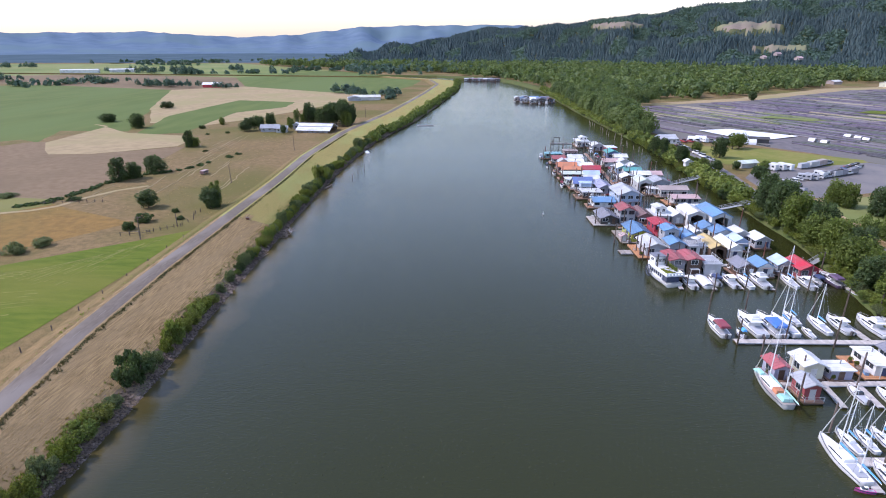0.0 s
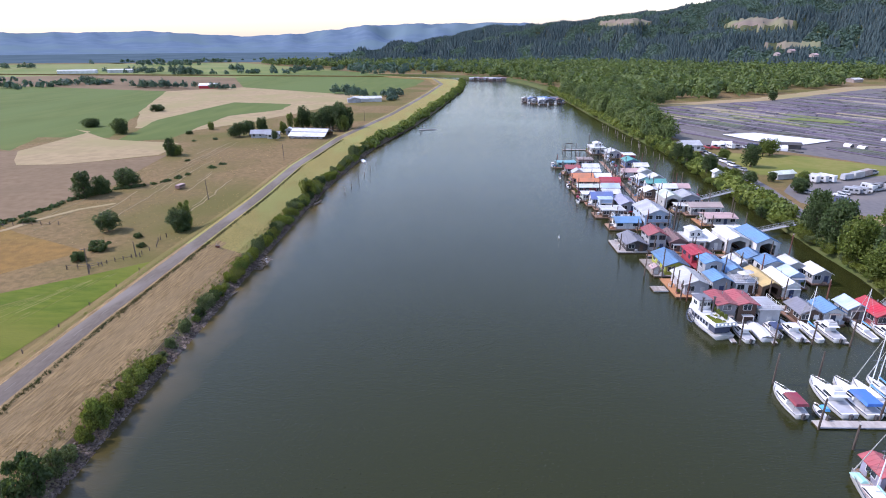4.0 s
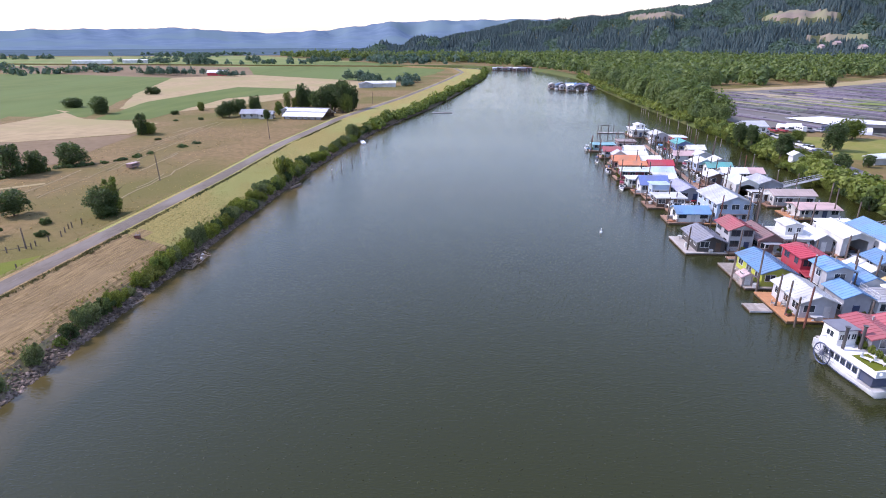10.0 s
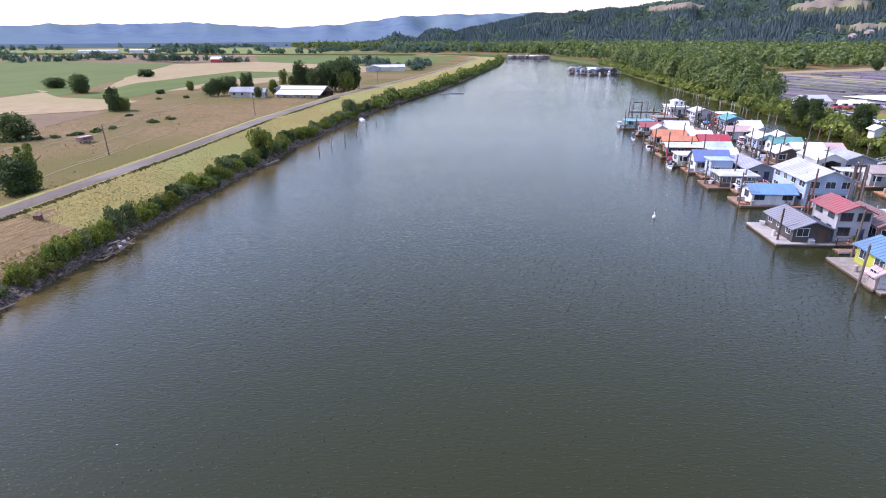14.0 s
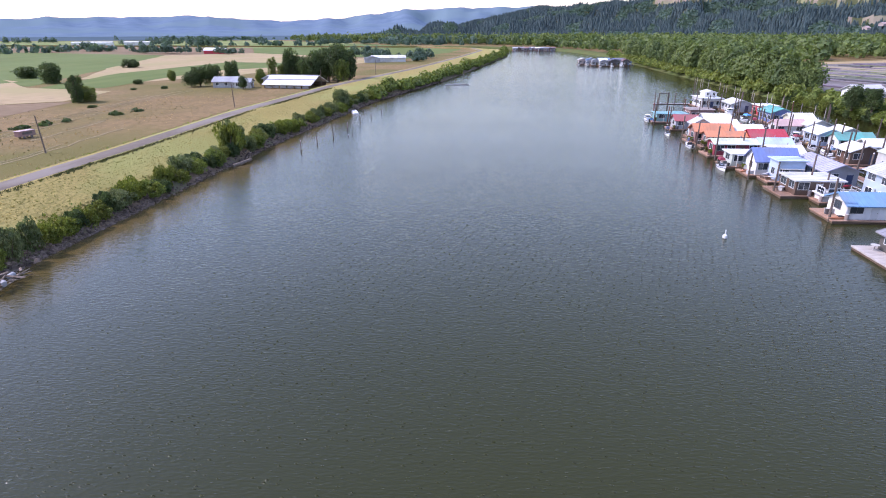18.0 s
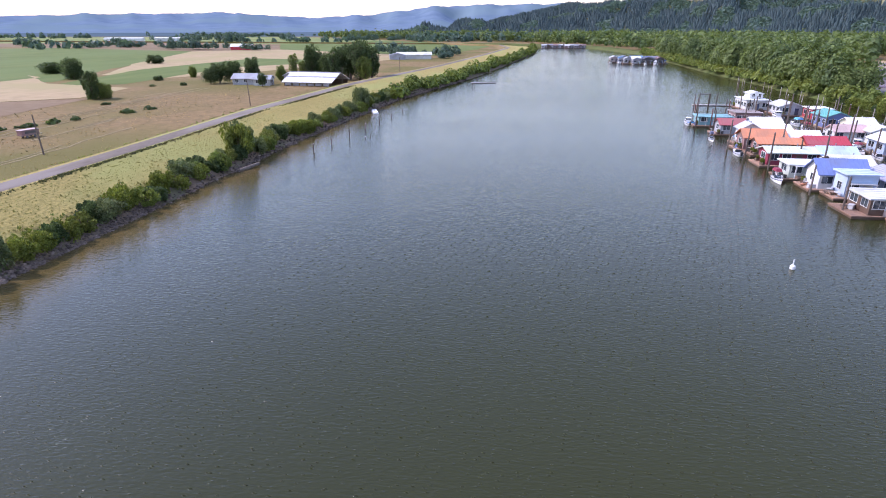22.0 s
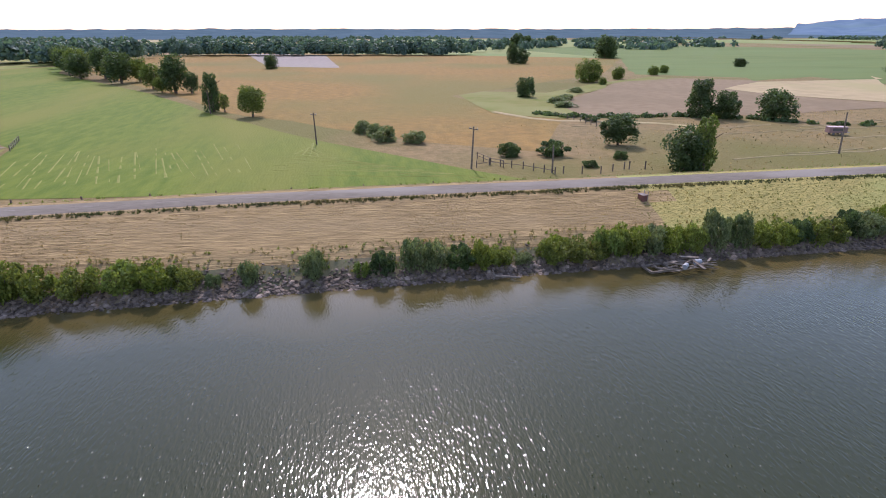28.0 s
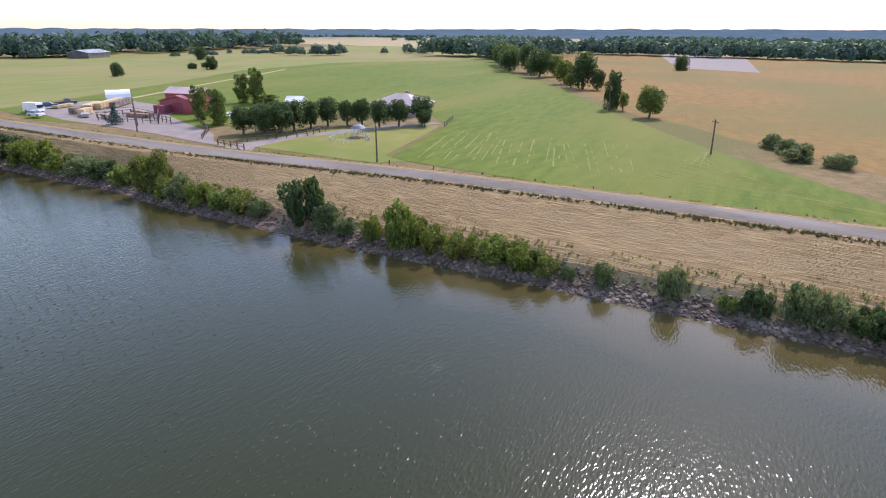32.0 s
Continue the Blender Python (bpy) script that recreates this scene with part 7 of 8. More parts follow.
def debris_pile(x, y):
    """A wrecked raft: driftwood, planks, a ladder and some barrels at the waterline."""
    g = random.Random(2)
    t = thing("driftwood_pile", pose(x, y, 0.1, 0, 0, 8), "heap of bleached driftwood and wrecked dock planks", "driftwood")
    for i in range(26):
        bm = bmesh.new()
        l = g.uniform(0.8, 2.8)
        a = g.gauss(1.1, 0.5)
        cx, cy, z = g.uniform(-1.2, 1.3), g.uniform(-2.8, 2.8), g.uniform(0.05, 0.8)
        dx, dy = math.cos(a) * l / 2, math.sin(a) * l / 2
        rod(bm, (cx - dx, cy - dy, z + g.uniform(-0.15, 0.15)), (cx + dx, cy + dy, z + g.uniform(-0.15, 0.35)), g.uniform(0.06, 0.13), g.uniform(0.03, 0.08), 6)
        part("log", bm, DRIFT, t)
    for i in range(8):
        l = g.uniform(1.0, 2.6)
        o = part("plank", boxes((-l / 2, l / 2, -0.12, 0.12, -0.03, 0.03)), DRIFT, t)
        o.matrix_local = pose(g.uniform(-1, 1.5), g.uniform(-3, 3), g.uniform(0.3, 1.1), g.uniform(-25, 25), g.uniform(-20, 20), g.uniform(0, 180))
    for k in range(2):
        bm = bmesh.new()
        rod(bm, (0, 0, -0.4), (0, 0, 0.4), 0.28, 0.28, 10)
        o = part("barrel", bm, COL["grey"], t)
        o.matrix_local = pose(0.3 + k * 0.7, 1.2 - k * 2.1, 0.8, 90, 20, 40 * k)
    o = part("raft_frame", boxes((-1.6, -1.4, -4.6, -1.8, 0.1, 0.3), (0.2, 0.4, -4.6, -1.8, 0.1, 0.3), (-1.6, 0.4, -4.6, -4.4, 0.1, 0.32), (-1.6, 0.4, -3.3, -3.1, 0.1, 0.32), (-1.6, 0.4, -2.0, -1.8, 0.1, 0.32)), DRIFT, t)


debris_pile(-54.0, 154.6)


def drift_log(x, y, l, r, ang, tilt=0):
    t = thing("drift_log", pose(x, y, 0.35, 0, tilt, ang), "bleached drift log lying at the waterline", "log", "drift logs")
    bm = bmesh.new()
    rod(bm, (-l / 2, 0, 0), (l / 2, 0, 0), r, r * 0.75, 9)
    part("stem", bm, DRIFT, t)
    bm = bmesh.new()
    for k in range(6):
        a = k * 1.05
        rod(bm, (-l / 2, 0, 0), (-l / 2 - 0.4, 0.7 * math.cos(a), 0.7 * math.sin(a)), r * 0.4, 0.05, 5)
    part("roots", bm, DRIFT, t)


drift_log(-55.6, 215.6, 5.0, 0.42, 68, -6)
drift_log(-54.2, 134.6, 2.6, 0.14, 75)


def wreck(x, y):
    t = thing("sunken_boat", pose(x, y, -0.1, 4, -5, 24), "white capsized boat hull half sunk at the bank", "boat")
    bm = tapered(bmesh.new(), -1.1, 1.1, -2.8, 2.8, -0.3, 0.75, 0.35, 0.6)
    part("hull", bm, GEL, t)
    part("keel", boxes((-0.06, 0.06, -2.3, 2.3, 0.74, 0.86)), COL["offwhite"], t)


wreck(-53.4, 294.5)
for x, y, h in ((-49, 232.2, 2.6), (-48.2, 241.2, 2.0), (-46.8, 250, 3.0), (-47, 263.8, 2.0), (-46.6, 276, 2.2), (-45.4, 285, 1.6), (-44.8, 297, 1.4), (-43, 251, 0.5), (-42.2, 252.5, 0.5), (-33, 384, 2.4), (-32.2, 385, 2.2), (-35, 420, 2.6), (-34, 431, 2.6), (-31, 446, 2.6), (-29, 452, 2.2)):
    piling(x, y, h * 0.75, PILE, 0.13)
dock(-36, 402, -24, 404, 1.4, WOODGREY, "old grey landing on the far bank")


def hut(x, y):
    t = thing("pump_box", pose(x, y, 4.1, 0, 0, 10) @ Matrix.Scale(0.62, 4), "dark rusty iron box on the levee slope", "box")
    part("body", boxes((-0.8, 0.8, -0.6, 0.6, -0.3, 1.2)), RUST, t)
    part("lid", boxes((-0.9, 0.9, -0.7, 0.7, 1.2, 1.3)), COL["darkbrown"], t)
    for k in (-0.6, 0.6):
        part("post", boxes((k - 0.06, k + 0.06, 0.72, 0.84, -0.3, 2.0)), WOODGREY, t)


hut(-67.0, 155.5)


def utility_pole(x, y, h, z=3.0, tee=False, ang=0):
    g = random.Random(x)
    t = thing("utility_pole", pose(x, y, z, g.uniform(-2, 2), g.uniform(-2.5, 2.5), ang), "tall weathered wooden utility pole", "pole", "utility poles")
    bm = bmesh.new()
    rod(bm, (0, 0, -0.5), (0, 0, h), 0.17, 0.11, 8)
    part("post", bm, POLEWOOD, t)
    if tee:
        part("crossarm", boxes((-0.9, 0.9, -0.06, 0.06, h - 0.5, h - 0.36)), POLEWOOD, t)
        for k in (-0.8, 0.0, 0.8):
            part("insulator", boxes((k - 0.05, k + 0.05, -0.05, 0.05, h - 0.36, h - 0.18)), COL["grey"], t)


for x, y, h, tee in ((-94, 208, 7.6, False), (-92.5, 138, 7.0, True), (-118, 111, 6.4, True), (-168, 79, 6.5, False), (-236, 44, 7, False), (-81, 62, 6.4, False), (-79, -2.5, 7.2, False), (-84, -10, 6, False), (-90.5, 283, 7.4, False), (-77, 421, 8, False), (-84, 350, 7.4, False), (-87.6, 150.4, 4.4, False)):
    utility_pole(x, y, h, 3.0, tee, 40)


def fence(pts, name_label, step=2.4, rails=0, h=1.15, z=3.1, mat=None):
    """A field fence: posts, and rails where it has them."""
    t = thing("fence", pose(pts[0][0], pts[0][1], z), name_label, "fence", "field fences")
    ox, oy = pts[0]
    post = boxes((-0.08, 0.08, -0.08, 0.08, -0.3, h))
    me = bpy.data.meshes.new("post")
    post.to_mesh(me)
    post.free()
    me.materials.append(mat or POLEWOOD)
    for (ax, ay), (cx, cy) in zip(pts, pts[1:]):
        l = math.hypot(cx - ax, cy - ay)
        n = max(1, round(l / step))
        for i in range(n + 1):
            o = part("post", me, None, t)
            o.location = (ax + (cx - ax) * i / n - ox, ay + (cy - ay) * i / n - oy, 0)
        for k in range(rails):
            bm = bmesh.new()
            zz = h * (0.45 + 0.45 * k)
            rod(bm, (ax - ox, ay - oy, zz), (cx - ox, cy - oy, zz), 0.05, 0.05, 4)
            part("rail", bm, mat or POLEWOOD, t)


fence([(-93, 139), (-94.5, 141.5), (-91, 146.5), (-86.5, 150.5)], "leaning wooden posts of a field fence", 2.0, 1)
fence([(-100, 140.5), (-95, 141.8), (-92.6, 143.5)], "low wooden rail fence at the field corner", 2.4, 2)
fence([(-88, 163.8), (-87.6, 166.4)], "two thick dark gate posts", 2.6, 0, 1.3, 3.1, PILE)
fence([(-86.8, 152), (-86, 158), (-88.2, 163)], "wooden posts of a field fence", 3.0)
fence([(-150, 172), (-139, 175), (-128, 176)], "wooden posts of a field fence", 3.0, 1)
fence([(-79.0, 66), (-79.6, 100), (-80.5, 140)], "thin posts along the hay field", 9.0)
fence([(-120, 53), (-131, 49)], "pale wooden rail fence round the house garden", 2.4, 2, 1.1, 3.1, DRIFT)
fence([(-101, 33), (-94, 34), (-88, 31), (-83, 28)], "wooden rail fence before the house trees", 2.2, 2)
fence([(-76.8, 34), (-77.4, 26), (-79, 24)], "wooden rail fence at the drive", 1.8, 2)
fence([(-80, 18), (-88, 10), (-96, -4)], "wooden rail fence of the yard", 2.4, 2)
fence([(-90, -6), (-94, -28), (-86, -30)], "brown wooden corral fence of the yard", 2.2, 3, 1.5)
fence([(-84, -26), (-88, -8), (-98, -22)], "brown wooden corral fence of the yard", 2.2, 3, 1.5)


def farm_trailer(x, y):
    t = thing("farm_trailer", pose(x, y, 3.0, 0, 0, 78) @ Matrix.Scale(0.74, 4), "rusty red livestock trailer standing in the pasture", "trailer")
    part("body", boxes((-2.6, 2.6, -1.1, 1.1, 0.7, 2.3)), COL["brown"], t)
    part("roof", boxes((-2.7, 2.7, -1.2, 1.2, 2.3, 2.42)), COL["rose"], t)
    # Dark panel on the solid body, painting the shade inside an opening.
    part("opening", boxes((-1.6, 1.6, -1.13, -1.09, 1.3, 2.0)), COL["dark"], t)
    for k in (-1.2, 1.2):
        for s in (-1, 1):
            bm = bmesh.new()
            rod(bm, (k, s * 0.95, 0.4), (k, s * 1.15, 0.4), 0.4, 0.4, 12)
            part("wheel", bm, COL["dark"], t)
    part("drawbar", boxes((2.6, 4.0, -0.08, 0.08, 0.6, 0.75)), COL["steel"], t)


farm_trailer(-112.4, 223.4)

# ---- farms on the western side ----
def tr(x, y, h, r, kind="round", label="leafy green tree by the farm", group="", bare=0.12, z=None):
    return tree(x, y, h / 0.70, r / 0.74, kind, label, group, z, bare)


def building(name, x, y, w, l, h, rise, ridge, top, wall, label, rot=0.0, z=3.0, windows=True, category="house", doors=1):
    """A house or barn on the ground: walls, a ribbed gable roof, windows and a door."""
    t = thing(name, pose(x, y, z, 0, 0, rot), label, category)
    part("wall", walls_bm(w, l, -0.3, h, rise - 0.02, ridge), COL[wall], t)
    bm = bmesh.new()
    a, c = (w, l) if ridge == "y" else (l, w)
    gable(bm, a, c, h, rise, 0.6, 0.18)
    part("roof", turned(bm, 0 if ridge == "y" else 90), COL[top], t)
    if windows:
        for side, n, span in (("s", max(1, int(w / 3)), w), ("e", max(1, int(l / 3)), l), ("w", max(1, int(l / 3)), l)):
            for i in range(n):
                u = -span / 2 + span * (i + 0.5) / n
                px, py = {"s": (u, -l / 2), "e": (w / 2, u), "w": (-w / 2, u)}[side]
                window(t, px, py, 1.0, 1.2, 1.2, side)
    for i in range(doors):
        part("door", boxes((w / 2 - 0.01, w / 2 + 0.06, -0.5 + i * 3, 0.5 + i * 3, 0, 2.1)), COL["darkbrown"], t)
    return t


# long white-roofed barn beside the levee
t = thing("open_barn", pose(-96.2, 352.0, 3.0, 0, 0, -4), "long open farm shed with a broad white metal roof", "barn")
bm = bmesh.new()
gable(bm, 18.0, 21.5, 1.7, 3.2, 0.6, 0.16)
part("roof", turned(bm, 90), COL["white"], t)
part("ridge_cap", boxes((-11.2, 11.2, -0.5, 0.5, 4.95, 5.18)), COL["slate"], t)
seam = part("roof_seam", boxes((-11.2, 11.2, -0.35, 0.35, 0, 0.12)), COL["slate"], t)
seam.matrix_local = pose(0, -4.6, 3.46, 19.6, 0, 0)
for i in range(8):
    for s in (-1, 1):
        part("post", boxes((-10.3 + i * 2.94 - 0.12, -10.3 + i * 2.94 + 0.12, s * 8.6 - 0.12, s * 8.6 + 0.12, -0.3, 1.8)), COL["darkbrown"], t)
part("back_wall", boxes((-10.5, 10.5, 8.7, 8.85, -0.3, 1.7)), COL["darkbrown"], t)
part("end_wall", boxes((-10.65, -10.5, -8.6, 8.6, -0.3, 1.7)), COL["darkbrown"], t)
for i in range(6):
    part("gate_panel", boxes((-10.0 + i * 3.4, -7.2 + i * 3.4, -8.9, -8.8, 0.2, 1.2)), COL["steel"], t)
building("farmhouse", -126.0, 349.0, 11, 8, 2.6, 1.6, "x", "grey", "lightgrey", "pale grey farmhouse with a grey roof", 10)
building("shed", -117.5, 346.0, 7, 6, 2.6, 1.2, "x", "grey", "offwhite", "small pale farm shed with a grey roof", 10, category="shed")
building("shed", -112.5, 361.0, 4, 4, 3.0, 1.0, "y", "white", "offwhite", "small white-roofed farm shed", 10, category="shed")
for x, y, h, r, k in ((-116, 374, 12.5, 2.8, "airy"), (-113, 377, 9, 2.4, "airy"), (-109.5, 380, 15.5, 4.4, "dark"), (-107, 383, 12, 4.2, "dark"), (-99.5, 375, 12, 4.2, "dark"), (-95, 374, 14.5, 4.8, "dark"), (-89.5, 377, 15.5, 5.2, "dark"), (-84, 374, 17, 5.2, "dark"), (-79.5, 378, 15, 4.6, "dark"), (-80.5, 371, 11, 4.0, "round"), (-86, 385, 17.5, 5.6, "dark"), (-94, 386, 15, 5.5, "dark"), (-140, 350, 8.5, 4.4, "dark"), (-135, 353, 9.5, 4.6, "dark"), (-142, 346, 6.5, 3.8, "dark"), (-129, 359, 10.5, 3.8, "dark"), (-114, 338, 5.6, 2.4, "dark"), (-121, 372, 7, 1.8, "airy"), (-116, 360, 7, 2.8, "round")):
    tr(x, y, h, r, k, "tall dark green farm tree behind the barn", "farm trees", 0.1)
for x, y, h, r in ((-128, 352, 2.4, 3.0), (-150, 338, 1.4, 1.6), (-160, 332, 1.0, 1.8), (-136, 276, 1.0, 1.8)):
    bush(x, y, h, r, "bush_dark", "low dark scrub in the dry pasture", "pasture scrub", Z - 0.1)
# farms further on
building("barn", -101, 560, 26, 10, 3.2, 1.6, "x", "white", "offwhite", "far long shed with a white roof", 16, category="barn", windows=False)
building("barn", -112, 552, 12, 9, 3, 1.4, "y", "lightgrey", "grey", "far grey farm building", 16, category="barn", windows=False)
building("barn", -322, 705, 22, 9, 3.6, 2.2, "x", "white", "bright", "far red barn with a white roof", 8, category="barn", windows=False)
building("barn", -700, 1010, 60, 14, 5, 1.2, "x", "white", "white", "far long white farm hall", 20, category="barn", windows=False)
building("barn", -640, 1040, 40, 14, 5, 1.2, "x", "white", "white", "far long white farm hall", 20, category="barn", windows=False)
spots = []
g = random.Random(31)
for cx, cy, n, sx, sy, h in ((-140, 640, 14, 16, 14, 13), (-118, 600, 6, 14, 8, 11), (-84, 614, 12, 12, 10, 11), (-80, 575, 8, 8, 10, 9), (-362, 705, 22, 36, 14, 15), (-300, 690, 8, 16, 6, 10), (-400, 715, 12, 26, 10, 12), (-499, 1005, 26, 30, 22, 18), (-459, 1120, 16, 20, 20, 18), (-578, 1003, 8, 30, 12, 14), (-517, 768, 7, 12, 8, 13), (-325, 1117, 34, 46, 16, 15), (-260, 1121, 26, 40, 16, 14), (-670, 790, 20, 30, 20, 14), (-990, 1180, 40, 80, 30, 16), (-602, 1040, 26, 40, 16, 15), (-150, 990, 20, 50, 12, 14), (-700, 1320, 40, 90, 20, 17), (-180, 1240, 40, 100, 16, 15)):
    for i in range(n if n < 16 else n // 2):
        spots.append((g.gauss(cx, sx * 0.5), g.gauss(cy, sy * 0.4), 2.6, h * g.uniform(0.5, 1.0), h * g.uniform(0.24, 0.40)))
bulk_trees("farm_groves", spots, LEAF_HILL, "dark groves round the far farms", False, 12, 110)
# belts of trees across the western plain
spots = []


def belt(ax, ay, cx, cy, n, h, r, w):
    for i in range(n):
        k = g.random()
        spots.append((ax + (cx - ax) * k + g.gauss(0, w), ay + (cy - ay) * k + g.gauss(0, w), 2.4, h * g.uniform(0.65, 1.15), r * g.uniform(0.7, 1.25)))


belt(-590, -70, -572, 40, 60, 15, 7, 10)
belt(-572, 40, -545, 216, 80, 14, 7, 8)
belt(-470, -150, -480, -70, 50, 17, 8, 12)
belt(-430, -80, -520, -60, 30, 17, 8, 10)
belt(-150, -420, -300, -400, 60, 17, 9, 14)
belt(-300, -420, -600, -500, 110, 20, 10, 22)
belt(-480, -215, -500, -190, 8, 10, 5, 8)
belt(-400, -250, -420, -235, 8, 11, 6, 8)
belt(-410, -310, -430, -300, 6, 10, 5, 6)
belt(-325, -330, -500, -310, 14, 5, 3.5, 10)
belt(-640, 250, -900, 420, 40, 12, 7, 40)
near = list(spots)
bulk_trees("plain_tree_belts", near, LEAF_HILL, "dark belts of trees across the western plain", False, 14, 220)
spots = []
for i in range(46):
    r, az = g.uniform(760, 1900), g.uniform(-172, -22)
    x, y, _ = polar(az, r, 0)
    if x > -120:
        continue
    a = g.gauss(radians(az) + 1.57, 0.4)
    l = g.uniform(0.05, 0.22) * r
    belt(x - math.sin(a) * l / 2, y - math.cos(a) * l / 2, x + math.sin(a) * l / 2, y + math.cos(a) * l / 2, 24, 9, 6, 8)
bulk_trees("far_hedgerows", spots, LEAF_HILL, "far hedgerows and woods on the plain", False, 15, 20)
# The FARWOOD band carries painted haze; the other bands are plain fields.
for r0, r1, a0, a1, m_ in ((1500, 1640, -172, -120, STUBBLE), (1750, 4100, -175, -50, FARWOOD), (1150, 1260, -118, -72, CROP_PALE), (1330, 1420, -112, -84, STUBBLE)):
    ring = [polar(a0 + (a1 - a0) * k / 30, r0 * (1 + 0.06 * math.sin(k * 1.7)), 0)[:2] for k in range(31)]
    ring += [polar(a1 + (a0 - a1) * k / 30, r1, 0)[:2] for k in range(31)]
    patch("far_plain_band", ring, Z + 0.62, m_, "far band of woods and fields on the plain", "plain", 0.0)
# pale greenhouse roofs far out on the plain, as one flat white sheet
patch("far_lake", [(-950, -300), (-1000, 20), (-1060, 30), (-1040, -320)], Z + 0.3, PLASTIC, "far pale greenhouse roofs on the plain", "greenhouses")

# the homestead opposite the hay field
def hip_house(x, y, w, l, h, rise, rot):
    """A low house under a broad hipped roof."""
    t = thing("house", pose(x, y, 3.0, 0, 0, rot), "low tan house with a broad mauve-grey hipped roof among trees", "house")
    part("wall", boxes((-w / 2, w / 2, -l / 2, l / 2, -0.3, h)), COL["tan"], t)
    bm = bmesh.new()
    a, c, k = w / 2 + 0.7, l / 2 + 0.7, w / 2
    low = [bm.verts.new(p) for p in ((-a, -c, h - 0.1), (a, -c, h - 0.1), (a, c, h - 0.1), (-a, c, h - 0.1))]
    mid = [bm.verts.new((v.co.x, v.co.y, h + 0.1)) for v in low]
    r0, r1 = bm.verts.new((0, -c + k, h + rise)), bm.verts.new((0, c - k, h + rise))
    bm.faces.new(low[::-1])
    for i in range(4):
        bm.faces.new((low[i], low[(i + 1) % 4], mid[(i + 1) % 4], mid[i]))
    for f in ((mid[0], mid[1], r0), (mid[1], mid[2], r1, r0), (mid[2], mid[3], r1), (mid[3], mid[0], r0, r1)):
        bm.faces.new(f)
    part("roof", bm, COL["tan"], t)
    part("chimney", boxes((-1.6, -0.9, 0.6, 1.3, h + rise * 0.4, h + rise + 0.6)), COL["brown"], t)
    for i in range(4):
        window(t, w / 2, -l / 2 + l * (i + 0.5) / 4, 0.9, 1.3, 1.2, "e")
    part("door", boxes((w / 2 - 0.01, w / 2 + 0.06, 0.2, 1.2, 0, 2.1)), COL["darkbrown"], t)


hip_house(-135.0, 31.0, 11, 13, 2.8, 2.5, 6)
building("shed", -127, -0.6, 4, 4, 2.4, 0.9, "y", "white", "white", "small white garden shed", 20, category="shed")
for x, y, h, r in ((-88.6, 20.6, 7.5, 3.4), (-89.2, 26.4, 8.4, 3.8), (-92.8, 27.8, 8.6, 3.6), (-97.4, 27.0, 8.6, 3.8), (-101.6, 28.2, 8.0, 3.0), (-107.2, 28.4, 8.4, 3.6), (-110, 32.0, 7.4, 2.6), (-112.6, 34.4, 7.8, 3.2), (-111.4, 40.4, 8.0, 3.2), (-115, 43.4, 7.8, 3.4), (-120.4, 46.4, 8.4, 3.8), (-92.6, 22.8, 8.2, 3.6), (-97.8, 21.8, 7.6, 3.4), (-118, 48.8, 5.2, 2.4)):
    tr(x, y, h * 0.8, r * 0.86, "dark", "round dark green garden tree in the row by the house", "garden tree row", 0.18)
for x, y, h, r, k in ((-98.2, -5.4, 9.5, 2.8, "airy"), (-94.6, 5.6, 9.5, 3.0, "airy"), (-96.4, 3.6, 8.5, 2.2, "airy"), (-128.3, -24, 10, 3.2, "airy"), (-130, -20, 12, 2.6, "airy"), (-128, -17, 11, 3.2, "airy"), (-126, -11, 4, 4.2, "airy")):
    tr(x, y, h, r, k, "slender green tree at the farmyard", "farmyard trees", 0.05)
tree(-82.4, -16.0, 6.4, 3.4, "conifer", "blue-green spruce by the farmyard drive")
pond = patch("pond", [(-104, -6), (-110, -12), (-119, -10), (-121, -2), (-114, 3), (-106, 2)], Z + 0.21, WATER, "small pond shining by the farmyard", "pond", 0.6)
patch("farmyard", [(-77, 32), (-79, 4), (-80, -34), (-84, -62), (-106, -70), (-113, -56), (-110, -30), (-98, -18), (-92, -2), (-86, 14), (-80, 22)], Z + 0.215, GREYSOIL, "bare grey gravel farmyard", "yard", 0.8)
patch("drive", [(-71, 40), (-80, 34), (-92, 34), (-112, 44), (-124, 50), (-125, 47), (-112, 39), (-94, 31), (-82, 28), (-72, 30)], Z + 0.235, GREYSOIL, "pale gravel drive to the house", "drive", 0.4)


def red_barn(x, y, rot):
    t = thing("red_barn", pose(x, y, 3.0, 0, 0, rot), "red barn with a faded red roof and a raised middle", "barn")
    part("wall", walls_bm(10, 12, -0.3, 3.0, 1.4, "x"), COL["red"], t)
    bm = bmesh.new()
    gable(bm, 12, 10, 3.0, 1.5, 0.5, 0.16)
    part("roof", turned(bm, 90), COL["pinkred"], t)
    part("raised_wall", walls_bm(5, 12.2, 2.8, 5.0, 1.2, "y"), COL["red"], t)
    bm = bmesh.new()
    gable(bm, 5, 12.2, 5.0, 1.2, 0.4, 0.16)
    part("raised_roof", bm, COL["rose"], t)
    part("barn_door", boxes((5.0, 5.08, -1.6, 1.6, 0, 2.8)), COL["maroon"], t)
    part("lean_to", boxes((5.0, 8.0, -5.5, -2.0, 0, 2.2)), COL["maroon"], t)


red_barn(-108, -22, 12)


